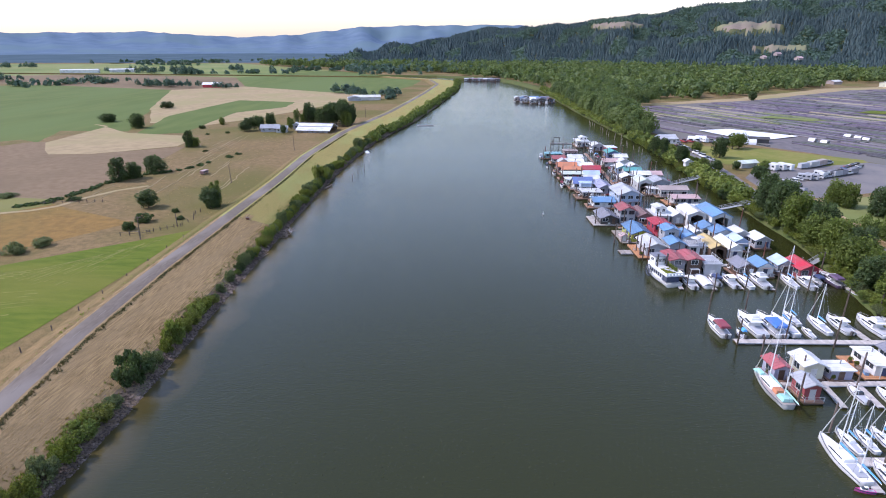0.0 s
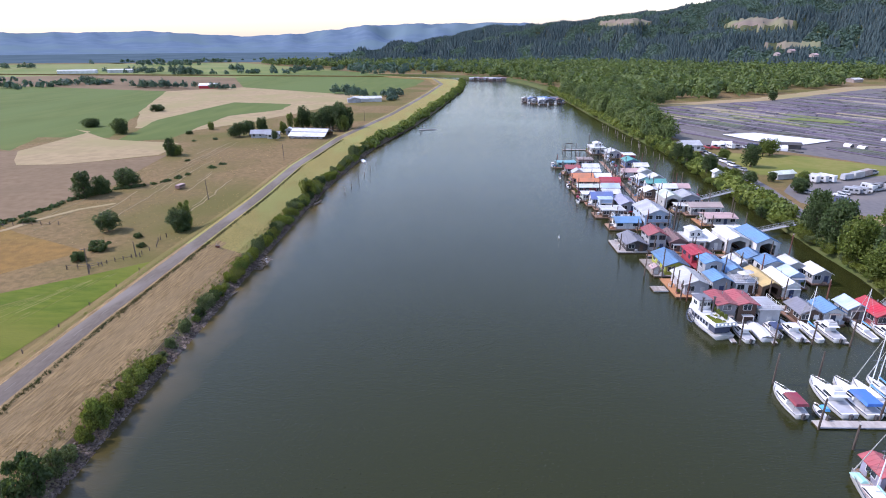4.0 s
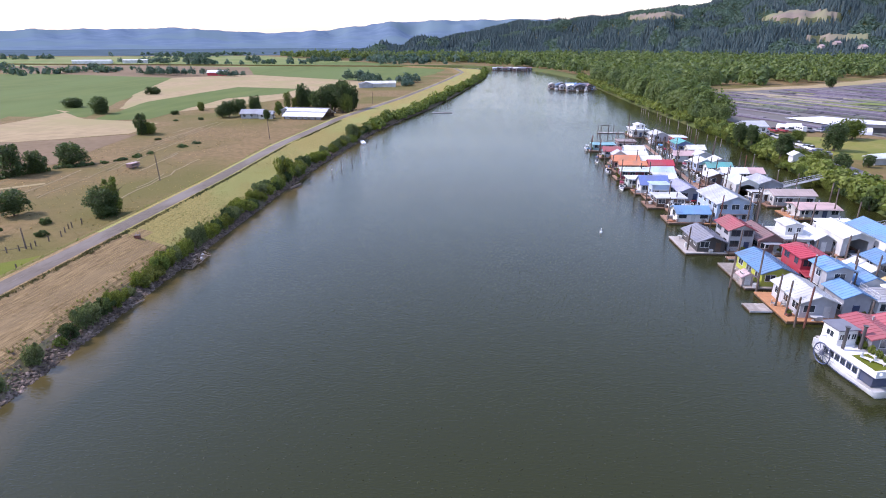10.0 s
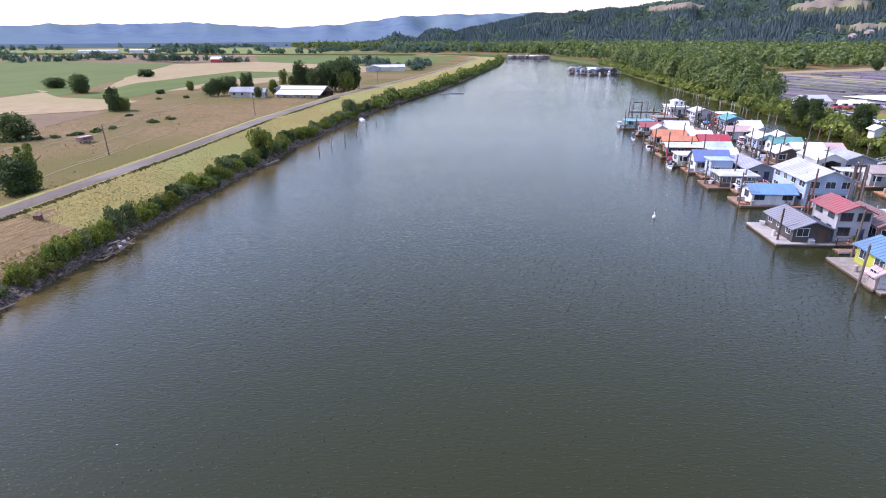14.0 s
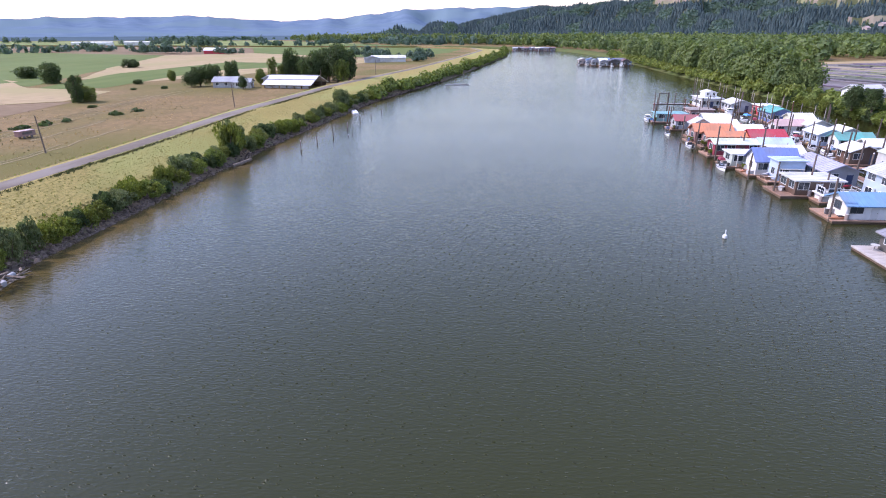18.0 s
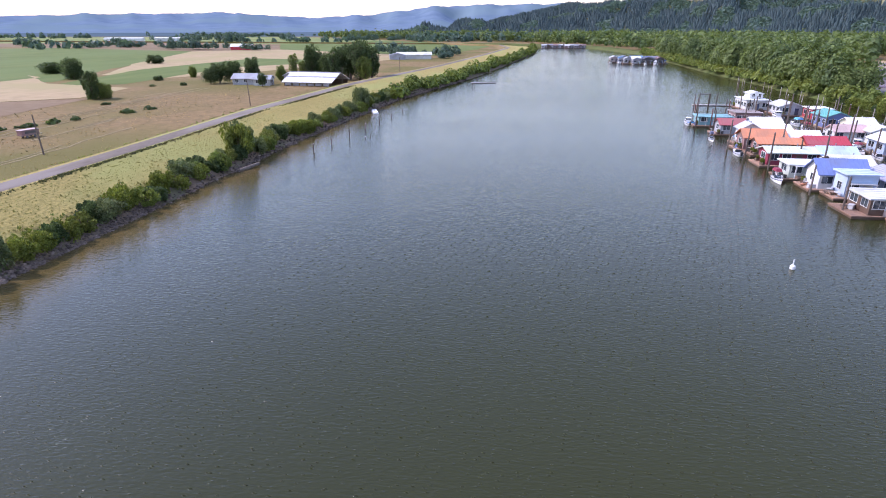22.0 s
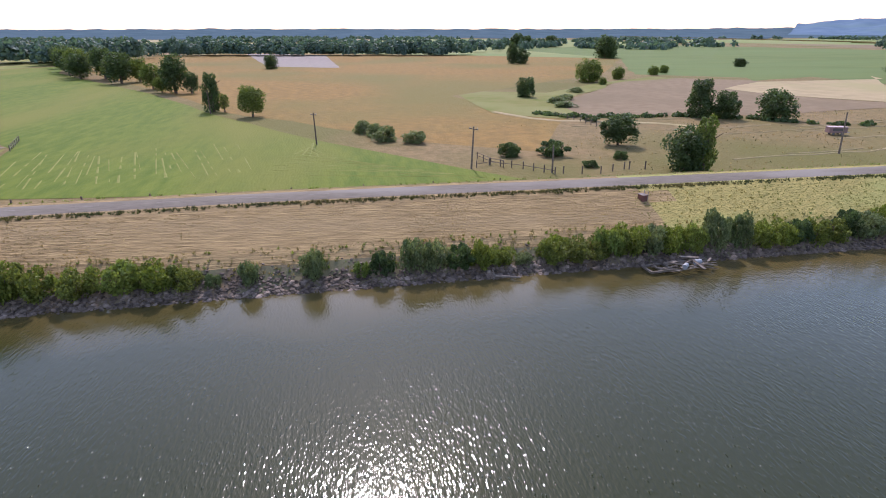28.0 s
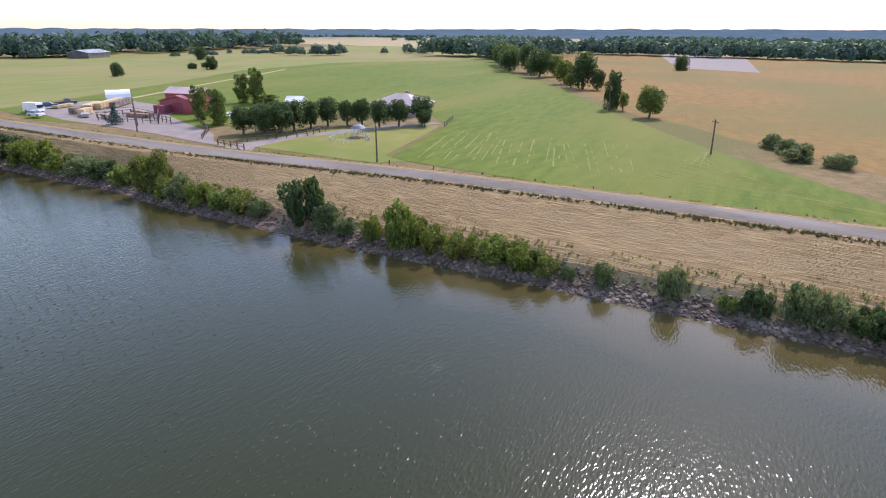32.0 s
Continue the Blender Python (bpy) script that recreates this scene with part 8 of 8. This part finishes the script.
def hoop_tent(x, y, w, l, h, rot, material, label, z=3.0):
    """An arched fabric shelter."""
    t = thing("hoop_shelter", pose(x, y, z, 0, 0, rot), label, "shelter", "arched shelters")
    bm = bmesh.new()
    n, st = 10, max(2, int(l / 3))
    rings = []
    for j in range(st + 1):
        yy = -l / 2 + l * j / st
        rings.append([bm.verts.new((-w / 2 * math.cos(math.pi * i / n), yy, h * math.sin(math.pi * i / n) ** 0.8 * (1 if (j % 2 == 0) else 0.97))) for i in range(n + 1)])
    for j in range(st):
        for i in range(n):
            bm.faces.new((rings[j][i], rings[j + 1][i], rings[j + 1][i + 1], rings[j][i + 1]))
    bm.faces.new(rings[-1])
    part("cover", bm, material, t)
    part("end_frame", boxes((-w / 2, -w / 2 + 0.15, -l / 2, -l / 2 + 0.15, 0, h * 0.4), (w / 2 - 0.15, w / 2, -l / 2, -l / 2 + 0.15, 0, h * 0.4), (-w * 0.3, w * 0.3, -l / 2, -l / 2 + 0.15, h * 0.85, h * 0.93)), COL["steel"], t)


hoop_tent(-111, -61, 5.6, 7, 3.6, 60, PLASTIC, "white arched fabric shelter in the farmyard")


def hay_stack(x, y, rot, n, m, col):
    t = thing("bale_stack", pose(x, y, 3.3, 0, 0, rot), "long stack of pale lumber and hay bales in the yard", "stack", "farmyard stacks")
    for i in range(n):
        for k in range(m):
            part("bale", boxes((i * 1.25, i * 1.25 + 1.2, -0.9 + (i + k) % 2 * 0.12, 0.9, k * 0.75, k * 0.75 + 0.72)), col, t)


LUMBER = M("fresh_lumber", (0.52, 0.38, 0.20), (0.44, 0.31, 0.16), 1.5, 0.85, 0.2, 6.0, rand=0.2)
hay_stack(-108, -56, 39, 13, 2, LUMBER)
hay_stack(-109.6, -53.2, 39, 11, 2, DRIFT)
hay_stack(-99, -51.5, 39, 7, 2, LUMBER)
hay_stack(-92, -44, 20, 5, 2, DRIFT)
hay_stack(-90, -40, 35, 4, 2, LUMBER)
hay_stack(-87, -37, 60, 4, 1, WOODGREY)
hay_stack(-88, -30, 75, 5, 1, DECK)
hay_stack(-86, -24, 80, 4, 1, WOODGREY)
hay_stack(-92, -26, 100, 6, 1, DECK)
hay_stack(-96, -30, 85, 5, 1, DECK)
hay_stack(-96, -60, 20, 5, 1, LUMBER)


def gazebo(x, y):
    t = thing("gazebo", pose(x, y, 3.1), "small grey garden gazebo inside a round fence", "gazebo")
    bm = bmesh.new()
    rod(bm, (0, 0, 1.9), (0, 0, 2.4), 1.6, 1.1, 12)
    rod(bm, (0, 0, 2.4), (0, 0, 2.75), 1.1, 0.1, 12)
    part("roof", bm, COL["slate"], t)
    for k in range(8):
        a = k * math.pi / 4
        bm = bmesh.new()
        rod(bm, (1.4 * math.cos(a), 1.4 * math.sin(a), 0), (1.4 * math.cos(a), 1.4 * math.sin(a), 2.05), 0.07, 0.07, 5)
        part("post", bm, COL["offwhite"], t)
    part("floor", boxes((-1.4, 1.4, -1.4, 1.4, 0, 0.15)), DECK, t)
    for k in range(20):
        a = k * math.pi / 10
        if 2 < k < 5:
            continue
        bm = boxes((-0.06, 0.06, -0.06, 0.06, -0.2, 0.8), (-0.05, 0.05, -0.05, 1.25, 0.6, 0.7))
        o = part("ring_fence", bm, COL["offwhite"], t)
        o.matrix_local = pose(3.6 + 4.0 * math.cos(a), 0.6 + 4.0 * math.sin(a), 0, 0, 0, math.degrees(a))


gazebo(-98.7, 44.2)


def car(x, y, rot, col, kind="car", z=3.3, group="parked cars"):
    """A parked car, pickup or van."""
    l, w, h = {"car": (4.4, 1.8, 1.45), "pickup": (5.4, 1.95, 1.8), "van": (5.6, 2.1, 2.5), "motorhome": (7.2, 2.4, 2.8)}[kind]
    names = {"car": "car", "pickup": "pickup_truck", "van": "van", "motorhome": "motorhome"}
    t = thing(names[kind], pose(x, y, z, 0, 0, rot), f"parked {col} {names[kind].replace('_', ' ')} on the lot", names[kind].split("_")[0], group)
    bm = bmesh.new()
    if kind in ("van", "motorhome"):
        tapered(bm, -w / 2, w / 2, -l / 2, l / 2, 0.35, h, 0.08, 0.5)
    else:
        tapered(bm, -w / 2, w / 2, -l / 2, l / 2, 0.3, h * 0.6, 0.06, 0.12)
    part("body", bm, COL[col], t)
    if kind == "car":
        part("cabin", tapered(bmesh.new(), -w * 0.44, w * 0.44, -l * 0.36, l * 0.2, h * 0.58, h, 0.14, 0.7), GLASS, t)
        part("roof", boxes((-w * 0.34, w * 0.34, -l * 0.3, l * 0.03, h - 0.02, h + 0.03)), COL[col], t)
    elif kind == "pickup":
        part("cabin", tapered(bmesh.new(), -w * 0.44, w * 0.44, -l * 0.08, l * 0.24, h * 0.58, h, 0.12, 0.5), GLASS, t)
        part("roof", boxes((-w * 0.34, w * 0.34, -l * 0.05, l * 0.13, h - 0.02, h + 0.03)), COL[col], t)
        part("bed", boxes((-w * 0.4, w * 0.4, -l * 0.47, -l * 0.1, h * 0.55, h * 0.61)), COL["dark"], t)
    else:
        part("windshield", boxes((-w * 0.4, w * 0.4, l / 2 - 0.35, l / 2 - 0.1, h * 0.5, h * 0.8)), GLASS, t)
        for k in (-0.3, 0.0, 0.25):
            part("side_window", boxes((-w / 2 - 0.0, -w / 2 + 0.08, l * k - 0.5, l * k + 0.5, h * 0.52, h * 0.78)), GLASS, t)
    for sx in (-1, 1):
        for sy in (-0.32, 0.32):
            bm = bmesh.new()
            rod(bm, (sx * w * 0.40, sy * l, 0.33), (sx * w * 0.51, sy * l, 0.33), 0.33, 0.33, 10)
            part("wheel", bm, COL["dark"], t)
    return t


for x, y, r, c, k in ((-82.5, -53, 10, "white", "van"), (-78.6, -44, 10, "white", "car"), (-95.6, -62, 70, "dark", "pickup"), (-90, -60, 60, "navy", "car"), (-84, -56, 20, "lightgrey", "pickup")):
    car(x, y, r, c, k, 3.4, "farmyard vehicles")

for x, y, h, r in ((-171, -159, 6.5, 3.2), (-229, -163, 7.5, 3.8), (-298, -260, 10, 5), (-226, -176, 3.5, 3), (-240, -182, 3, 3)):
    tr(x, y, h, r, "dark", "lone dark tree in the yellow meadow", "", 0.02)
building("barn", -273, -362, 30, 16, 4, 2.0, "x", "lightgrey", "dark", "far dark barn with a pale roof", 30, category="barn", windows=False)

# ---- eastern bank ----
patch("nursery_ground", [(118, 378), (136, 512), (288, 592), (470, 738), (900, 905), (900, 420), (300, 288), (205, 262), (186, 292), (164, 318), (126, 334)], Z + 0.06, POTS_MID, "grey nursery ground with long plant beds", "nursery", 0.5)
patch("stubble_strip", [(138, 515), (288, 590), (470, 735), (900, 900), (900, 930), (458, 762), (284, 612), (138, 532)], Z + 0.24, STUBBLE, "tan dry grass strip behind the nursery", rough_edge=3)
patch("club_lawn", [(121, 286), (128, 312), (165, 306), (200, 276), (196, 262), (152, 256), (127, 262)], Z + 0.16, LAWN, "dry yellow-green lawn with a lone tree", "lawn", 1.5)
patch("parking_lot", [(121, 216), (134, 199), (176, 214), (210, 256), (198, 270), (152, 252), (131, 244), (122, 232)], Z + 0.26, ASPHALT, "grey gravel and asphalt parking lot", "parking lot", 0.8)
patch("south_field", [(124, 190), (134, 196), (178, 212), (214, 254), (320, 290), (420, 200), (300, 60), (180, 90), (140, 130)], Z + 0.10, CROP_PALE, "green meadow beside the parking lot", rough_edge=3)
strip("road_east", [(113, 420), (113, 362), (115.5, 320), (117, 292), (118.6, 266), (117, 236), (113.5, 208), (114, 180), (118, 150), (126, 110), (134, 60)], 3.4, 3.12, ASPHALT, "grey asphalt road along the marina bank", "road")
strip("track_east", [(134, 196), (129, 180), (126, 160), (128, 130)], 1.6, 3.16, STUBBLE, "pale dirt track between the trees", "track")
patch("white_sheeting", [(154, 371), (177, 379), (208, 350.5), (185, 337), (168, 336.5)], Z + 0.5, PLASTIC, "white plastic sheeting over plant beds", "sheeting", 0.3)


def inside(x, y, poly):
    """Whether a place lies within a ring of corners."""
    hit = False
    for (ax, ay), (cx, cy) in zip(poly, poly[1:] + poly[:1]):
        if (ay > y) != (cy > y) and x < ax + (cx - ax) * (y - ay) / (cy - ay):
            hit = not hit
    return hit


NURSERY = [(119, 380), (139, 511), (288, 586), (470, 730), (900, 893), (900, 420), (300, 290), (206, 264), (186, 292), (166, 318), (128, 336)]
SHEETING = [(150, 374), (178, 382), (211, 350), (186, 334), (164, 334)]


def plant_beds():
    """Long low beds of potted plants in rows, the nearest as beds of their own."""
    g = random.Random(17)
    mats = [POTS_DARK, M("pot_plants_purple", (0.11, 0.09, 0.12), (0.16, 0.135, 0.165), 0.5, 0.9, 0.8, 1.5, bdist=0.4), M("pot_plants_green", (0.13, 0.15, 0.07), (0.19, 0.20, 0.10), 0.4, 0.9, 0.8, 1.4, bdist=0.4), M("pot_plants_grey", (0.16, 0.145, 0.15), (0.21, 0.188, 0.19), 0.4, 0.9, 0.5, 1.4), M("dry_bed", (0.33, 0.28, 0.19), (0.27, 0.24, 0.17), 0.4, 0.95)]
    far = [([], []) for _ in mats]
    d, q = Vector((0.45, -0.893)), Vector((0.893, 0.45))
    o = Vector((120, 520))
    n_near, v = 0, -190.0
    while v < 800:
        w = g.uniform(2.6, 5.2) * (1 if v < 160 else 1.6)
        u = -320.0 + g.uniform(0, 20)
        while u < 620:
            l = g.uniform(18, 70)
            a = o + d * u + q * v
            e = a + d * l
            mid = (a + e) / 2
            ok = all(inside(*(p + q * k), NURSERY) for p in (a, e) for k in (0, w)) and not any(inside(*p, SHEETING) for p in (a, mid, e, mid + q * w, a.lerp(e, 0.25), a.lerp(e, 0.75)))
            lane = noise.noise((mid.x * 0.012, mid.y * 0.012, 4.0))
            if ok and g.random() < 0.9:
                k = g.choice((0, 0, 0, 1, 1, 3)) if lane < 0.12 else g.choice((0, 1, 3, 3, 2, 4))
                h = g.uniform(0.25, 0.6)
                if n_near < 150 and a.length < 380:
                    t = thing("plant_bed", pose(a.x, a.y, Z + 0.06, 0, 0, math.degrees(math.atan2(d.y, d.x))), "long low bed of dark potted nursery plants", "plant bed", "nursery plant beds")
                    part("pots", boxes((0, l, 0, w * 0.72, 0, h * 0.5)), COL["dark"], t)
                    bm = bmesh.new()
                    m = int(l / 2.2)
                    for i in range(m):
                        box(bm, l * i / m, l * (i + 0.86) / m, 0.05, w * 0.72 - 0.05, h * 0.5, h * g.uniform(0.8, 1.4))
                    part("planting", bm, mats[k], t)["kind"] = "stuff"
                    n_near += 1
                else:
                    vs, fs = far[k]
                    b0 = len(vs)
                    quad = (a, e, e + q * w * 0.72, a + q * w * 0.72)
                    vs += [(p.x, p.y, Z + 0.1) for p in quad] + [(p.x, p.y, Z + 0.1 + h) for p in quad]
                    fs += [tuple(b0 + i for i in f) for f in ((4, 5, 6, 7), (0, 1, 5, 4), (1, 2, 6, 5), (2, 3, 7, 6), (3, 0, 4, 7))]
            u += l + g.uniform(1.0, 4)
        v += w
    for (vs, fs), m in zip(far, mats):
        tagged(new("far_plant_beds", mesh_of("far_plant_beds", vs, fs, m)), "far rows of dark nursery plant beds", "plant beds", kind="stuff")


plant_beds()
for x, y in ((207, 334), (210, 327), (238, 351.5), (240.5, 345.5), (241, 338.5)):
    hoop_tent(x, y, 3.2, 4, 1.8, 27, PLASTIC, "white plastic hoop greenhouse of the nursery")
for x, y in ((164.9, 321.6), (162.4, 326.2), (136, 331), (141, 333)):
    hoop_tent(x, y, 4.6, 6, 2.8, 75, PLASTIC, "low white plastic tunnel of the nursery")
building("shed", 172, 327, 10, 5, 2.4, 0.8, "x", "dark", "dark", "long dark nursery shed behind the tunnels", -12, category="shed", windows=False)
patch("green_bed", [(322, 480), (345, 497), (420, 470), (400, 452)], Z + 0.8, HAY, "bright green block of nursery plants", "plant bed", 0.5)
patch("yellow_bed", [(226, 444), (240, 452), (268, 428), (254, 422)], Z + 0.8, CROP_PALE, "yellow-green block of nursery plants", "plant bed", 0.5)

# bank house on posts, sheds
t = building("house", 113.5, 311.5, 9, 8, 3.0, 1.6, "x", "lightgrey", "white", "white house with a grey roof on the bank", 8, 4.6)
for k in (-3.6, 0, 3.6):
    part("stilt", boxes((k - 0.15, k + 0.15, -6.2, -5.9, -2.6, 0)), COL["darkbrown"], t)
part("porch", boxes((-4.6, 4.6, -6.3, -4.0, -0.15, 0.0)), DECK, t)
railing(t, -4.6, -6.2, 4.6, -6.2, 0, COL["white"])
building("shed", 106.5, 256, 3, 3, 2.4, 0.8, "y", "white", "white", "small white hut on the green bank", 0, 3, category="shed", windows=False)
for x, y, w, l, h, c, wl in ((600, 760, 60, 16, 5, "lightgrey", "offwhite"), (660, 745, 40, 18, 5, "white", "lightgrey"), (560, 800, 14, 12, 5, "white", "cream"), (720, 720, 50, 20, 6, "lightgrey", "grey"), (640, 690, 26, 14, 4, "rose", "offwhite"), (700, 660, 30, 14, 4, "white", "offwhite"), (520, 850, 16, 12, 4, "offwhite", "tan"), (760, 680, 24, 14, 5, "brown", "tan")):
    building("warehouse", x, y, w, l, h, 1.6, "x", c, wl, "far low building beyond the nursery", 20, category="building", windows=False)

# vehicles
g = random.Random(8)
cols = ("white", "white", "lightgrey", "dark", "navy", "red", "grey", "slate", "offwhite")
for i in range(15):
    y = 222 + i * 3.3
    car(110.6 + 0.09 * (y - 222) + (0.8 if y > 240 else 0), y, 78, g.choice(cols), g.choice(("car", "car", "pickup")), 3.1)
for i in range(12):
    y = 262 + i * 4.6
    car(122.4 - 0.03 * (y - 262), y + 6, 20, g.choice(cols), g.choice(("car", "pickup")), 3.2)
for i in range(8):
    car(129 + i * 0.8 + g.uniform(-0.4, 0.4), 231.5 - i * 2.9, 20 + g.uniform(-6, 6), g.choice(cols), g.choice(("car", "pickup", "car", "van")), 3.28)
for i in range(6):
    car(139 + i * 3.4, 224 + i * 2.2 + g.uniform(-2, 2), 60 + g.uniform(-20, 20), g.choice(cols), g.choice(("car", "pickup", "van")), 3.28)
for i in range(12):
    car(155 + i * 1.75, 233 + i * 0.95 + g.uniform(-0.6, 0.6), -62 + g.uniform(-4, 4), g.choice(cols), g.choice(("van", "car", "pickup")), 3.28, "parked motorhomes")
for i in range(3):
    car(141 + i * 3.6, 249 + i * 0.5, 30 + g.uniform(-5, 5), "white", "motorhome", 3.28, "parked motorhomes")
for i in range(7):
    car(158 + i * 3.0, 252.5 + i * 2.0 + g.uniform(-1, 1), -60 + g.uniform(-6, 6), g.choice(("white", "offwhite", "grey", "tan")), g.choice(("motorhome", "van", "pickup")), 3.28, "parked motorhomes")
for i in range(5):
    car(176 + i * 2.6, 250 + i * 2.4, 20, g.choice(cols), "pickup", 3.28)
building("shed", 133, 255, 9, 4, 2.4, 0.8, "x", "palegreen", "offwhite", "low pale green shed beside the lot", 20, category="shed", windows=False)
for i in range(10):
    car(116 + i * 4.0, 322 + i * 0.4, 10 + g.uniform(-20, 20), g.choice(cols), g.choice(("car", "van", "pickup")), 3.3)

# trees of the eastern bank
for x, y, h, r, k in ((129.7, 277, 12.5, 5.4, "dark"), (147, 303, 11, 5.4, "airy"), (152, 306, 10, 4.8, "round"), (124, 293, 6.4, 3.6, "round"), (104.5, 262, 11, 3.8, "tall"), (107, 264, 9, 3.4, "dark"), (106, 291, 9, 3.4, "tall"), (103.5, 297, 9, 3.6, "dark"), (109, 300, 8, 3.2, "tall"), (114.5, 243, 6.6, 3.6, "dark"), (111, 250, 6.0, 3.2, "round"), (126.6, 230, 6.8, 4.0, "dark"), (129.6, 233, 6, 3.6, "dark"), (125.6, 248, 5, 2.4, "dark"), (112, 276, 5, 2.8, "round"), (286, 586, 11, 6, "dark"), (139, 250, 5, 3, "round")):
    tr(x, y, h * 0.85, r * 0.85, k, "green tree on the marina bank", "marina bank trees", 0.08)
for i in range(27):
    y = 94 + i * 3.7
    x = shore_r(y) + 2.6 + (i % 3) * 2.8 + g.uniform(-1.2, 1.2)
    tr(x, y, g.uniform(7.0, 12.5), g.uniform(3.6, 5.4), g.choice(("round", "round", "dark", "airy")), "leafy tree in the riverside wood", "riverside wood", 0.03)
for x, y, h, r, k in ((134.5, 189.5, 9.5, 3.6, "round"), (138, 187, 9, 3.8, "round"), (142, 177, 10, 4.5, "dark"), (146, 172, 11, 5, "round"), (150, 180, 11, 5, "dark"), (154, 168, 11, 5, "round"), (128, 150, 9, 4.4, "round"), (134, 142, 9.5, 4.6, "airy"), (126, 128, 9, 4.4, "round"), (118, 166, 7, 3.2, "airy")):
    tr(x, y, h, r, k, "leafy tree beside the meadow", "meadow trees", 0.03)
for i in range(130):
    y = 206 + i * 1.12
    x = shore_r(y) + (g.uniform(-0.9, 1.8) if i % 2 else g.uniform(2.0, 8.0))
    bush(x, y, g.uniform(1.8, 4.2), g.uniform(2.0, 3.1), g.choice(("bush", "bush", "bush_dark", "bush_yellow")), "dense green bush on the marina bank", "marina bank bushes", 0.3 if i % 2 else 2.2)
for i in range(74):
    y = 98 + i * 1.6
    x = shore_r(y) + g.uniform(-0.3, 3.5)
    bush(x, y, g.uniform(1.2, 2.8), g.uniform(1.4, 2.4), g.choice(("bush", "bush_yellow", "willow")), "low green bush at the water's edge", "marina bank bushes", 1.4)
spots, far, low = [], [], []
while len(spots) < 330:
    y = g.uniform(350, 640)
    east = float(np.interp(y, [340, 378, 512, 640], [118, 115, 131, 330]))
    x = g.uniform(shore_r(y) + 3, min(east, shore_r(y) + 85))
    h = g.uniform(9, 20) * float(np.interp(y, [350, 375], [0.7, 1.0]))
    spots.append((x, y, 2.4, h, h * g.uniform(0.26, 0.42)))
bulk_trees("riverside_wood", spots[:210], LEAF_VALLEY, "tall riverside wood on the eastern bank", False, 18, 760)
bulk_trees("riverside_wood", spots[210:], LEAF_SHADY, "dark riverside trees on the eastern bank", False, 19, 760)
for i in range(430):
    y = g.uniform(200, 720)
    low.append((shore_r(y) + g.uniform(0.2, 6), y, 1.2, g.uniform(2.5, 6.5), g.uniform(2, 3.6)))
bulk_trees("bank_scrub", low, LEAF_YEL, "light green scrub along the eastern waterline", False, 20, 220)
while len(far) < 4200:
    x, y = g.uniform(-500, 1100), g.uniform(560, 1420)
    edge_y = float(np.interp(x, [90, 138, 284, 458, 900, 1100], [548, 546, 626, 776, 944, 1020]))
    if y < edge_y or x < shore_r(min(y, 1060)) + 8 or (y < 1062 and x < -20) or (y > 1060 and x < -40 - (y - 1060) * 1.5):
        continue
    if 480 < x < 820 and 640 < y < 880:
        continue
    far.append((x, y, 2.4, g.uniform(9, 20), g.uniform(4.2, 7.6)))
bulk_trees("valley_wood", far[:2800], LEAF_VALLEY, "broad green wood on the valley floor", False, 22, 60)
bulk_trees("valley_wood", far[2800:], LEAF_SHADY, "darker green wood on the valley floor", False, 23, 60)
far = []
for i in range(150):
    x = g.uniform(-260, 60)
    y = 1075 + g.uniform(0, 260) + max(0, -x - 250) * 0.2
    far.append((x, y, 2.4, g.uniform(9, 17), g.uniform(6, 10)))
bulk_trees("bend_wood", far, LEAF_HILL, "dark wood behind the river bend", False, 24, 40)

for az, r, w, c, wl in ((26.6, 1560, 16, "rose", "tan"), (25.6, 1530, 10, "rose", "tan"), (28.2, 1440, 15, "rose", "tan")):
    hx, hy, hz = polar(az, r, hill_z(az, r) + 16)
    building("hill_house", hx, hy, w, 10, 4, 3, "x", c, wl, "far house in a clearing on the hill", 30, hz, False)
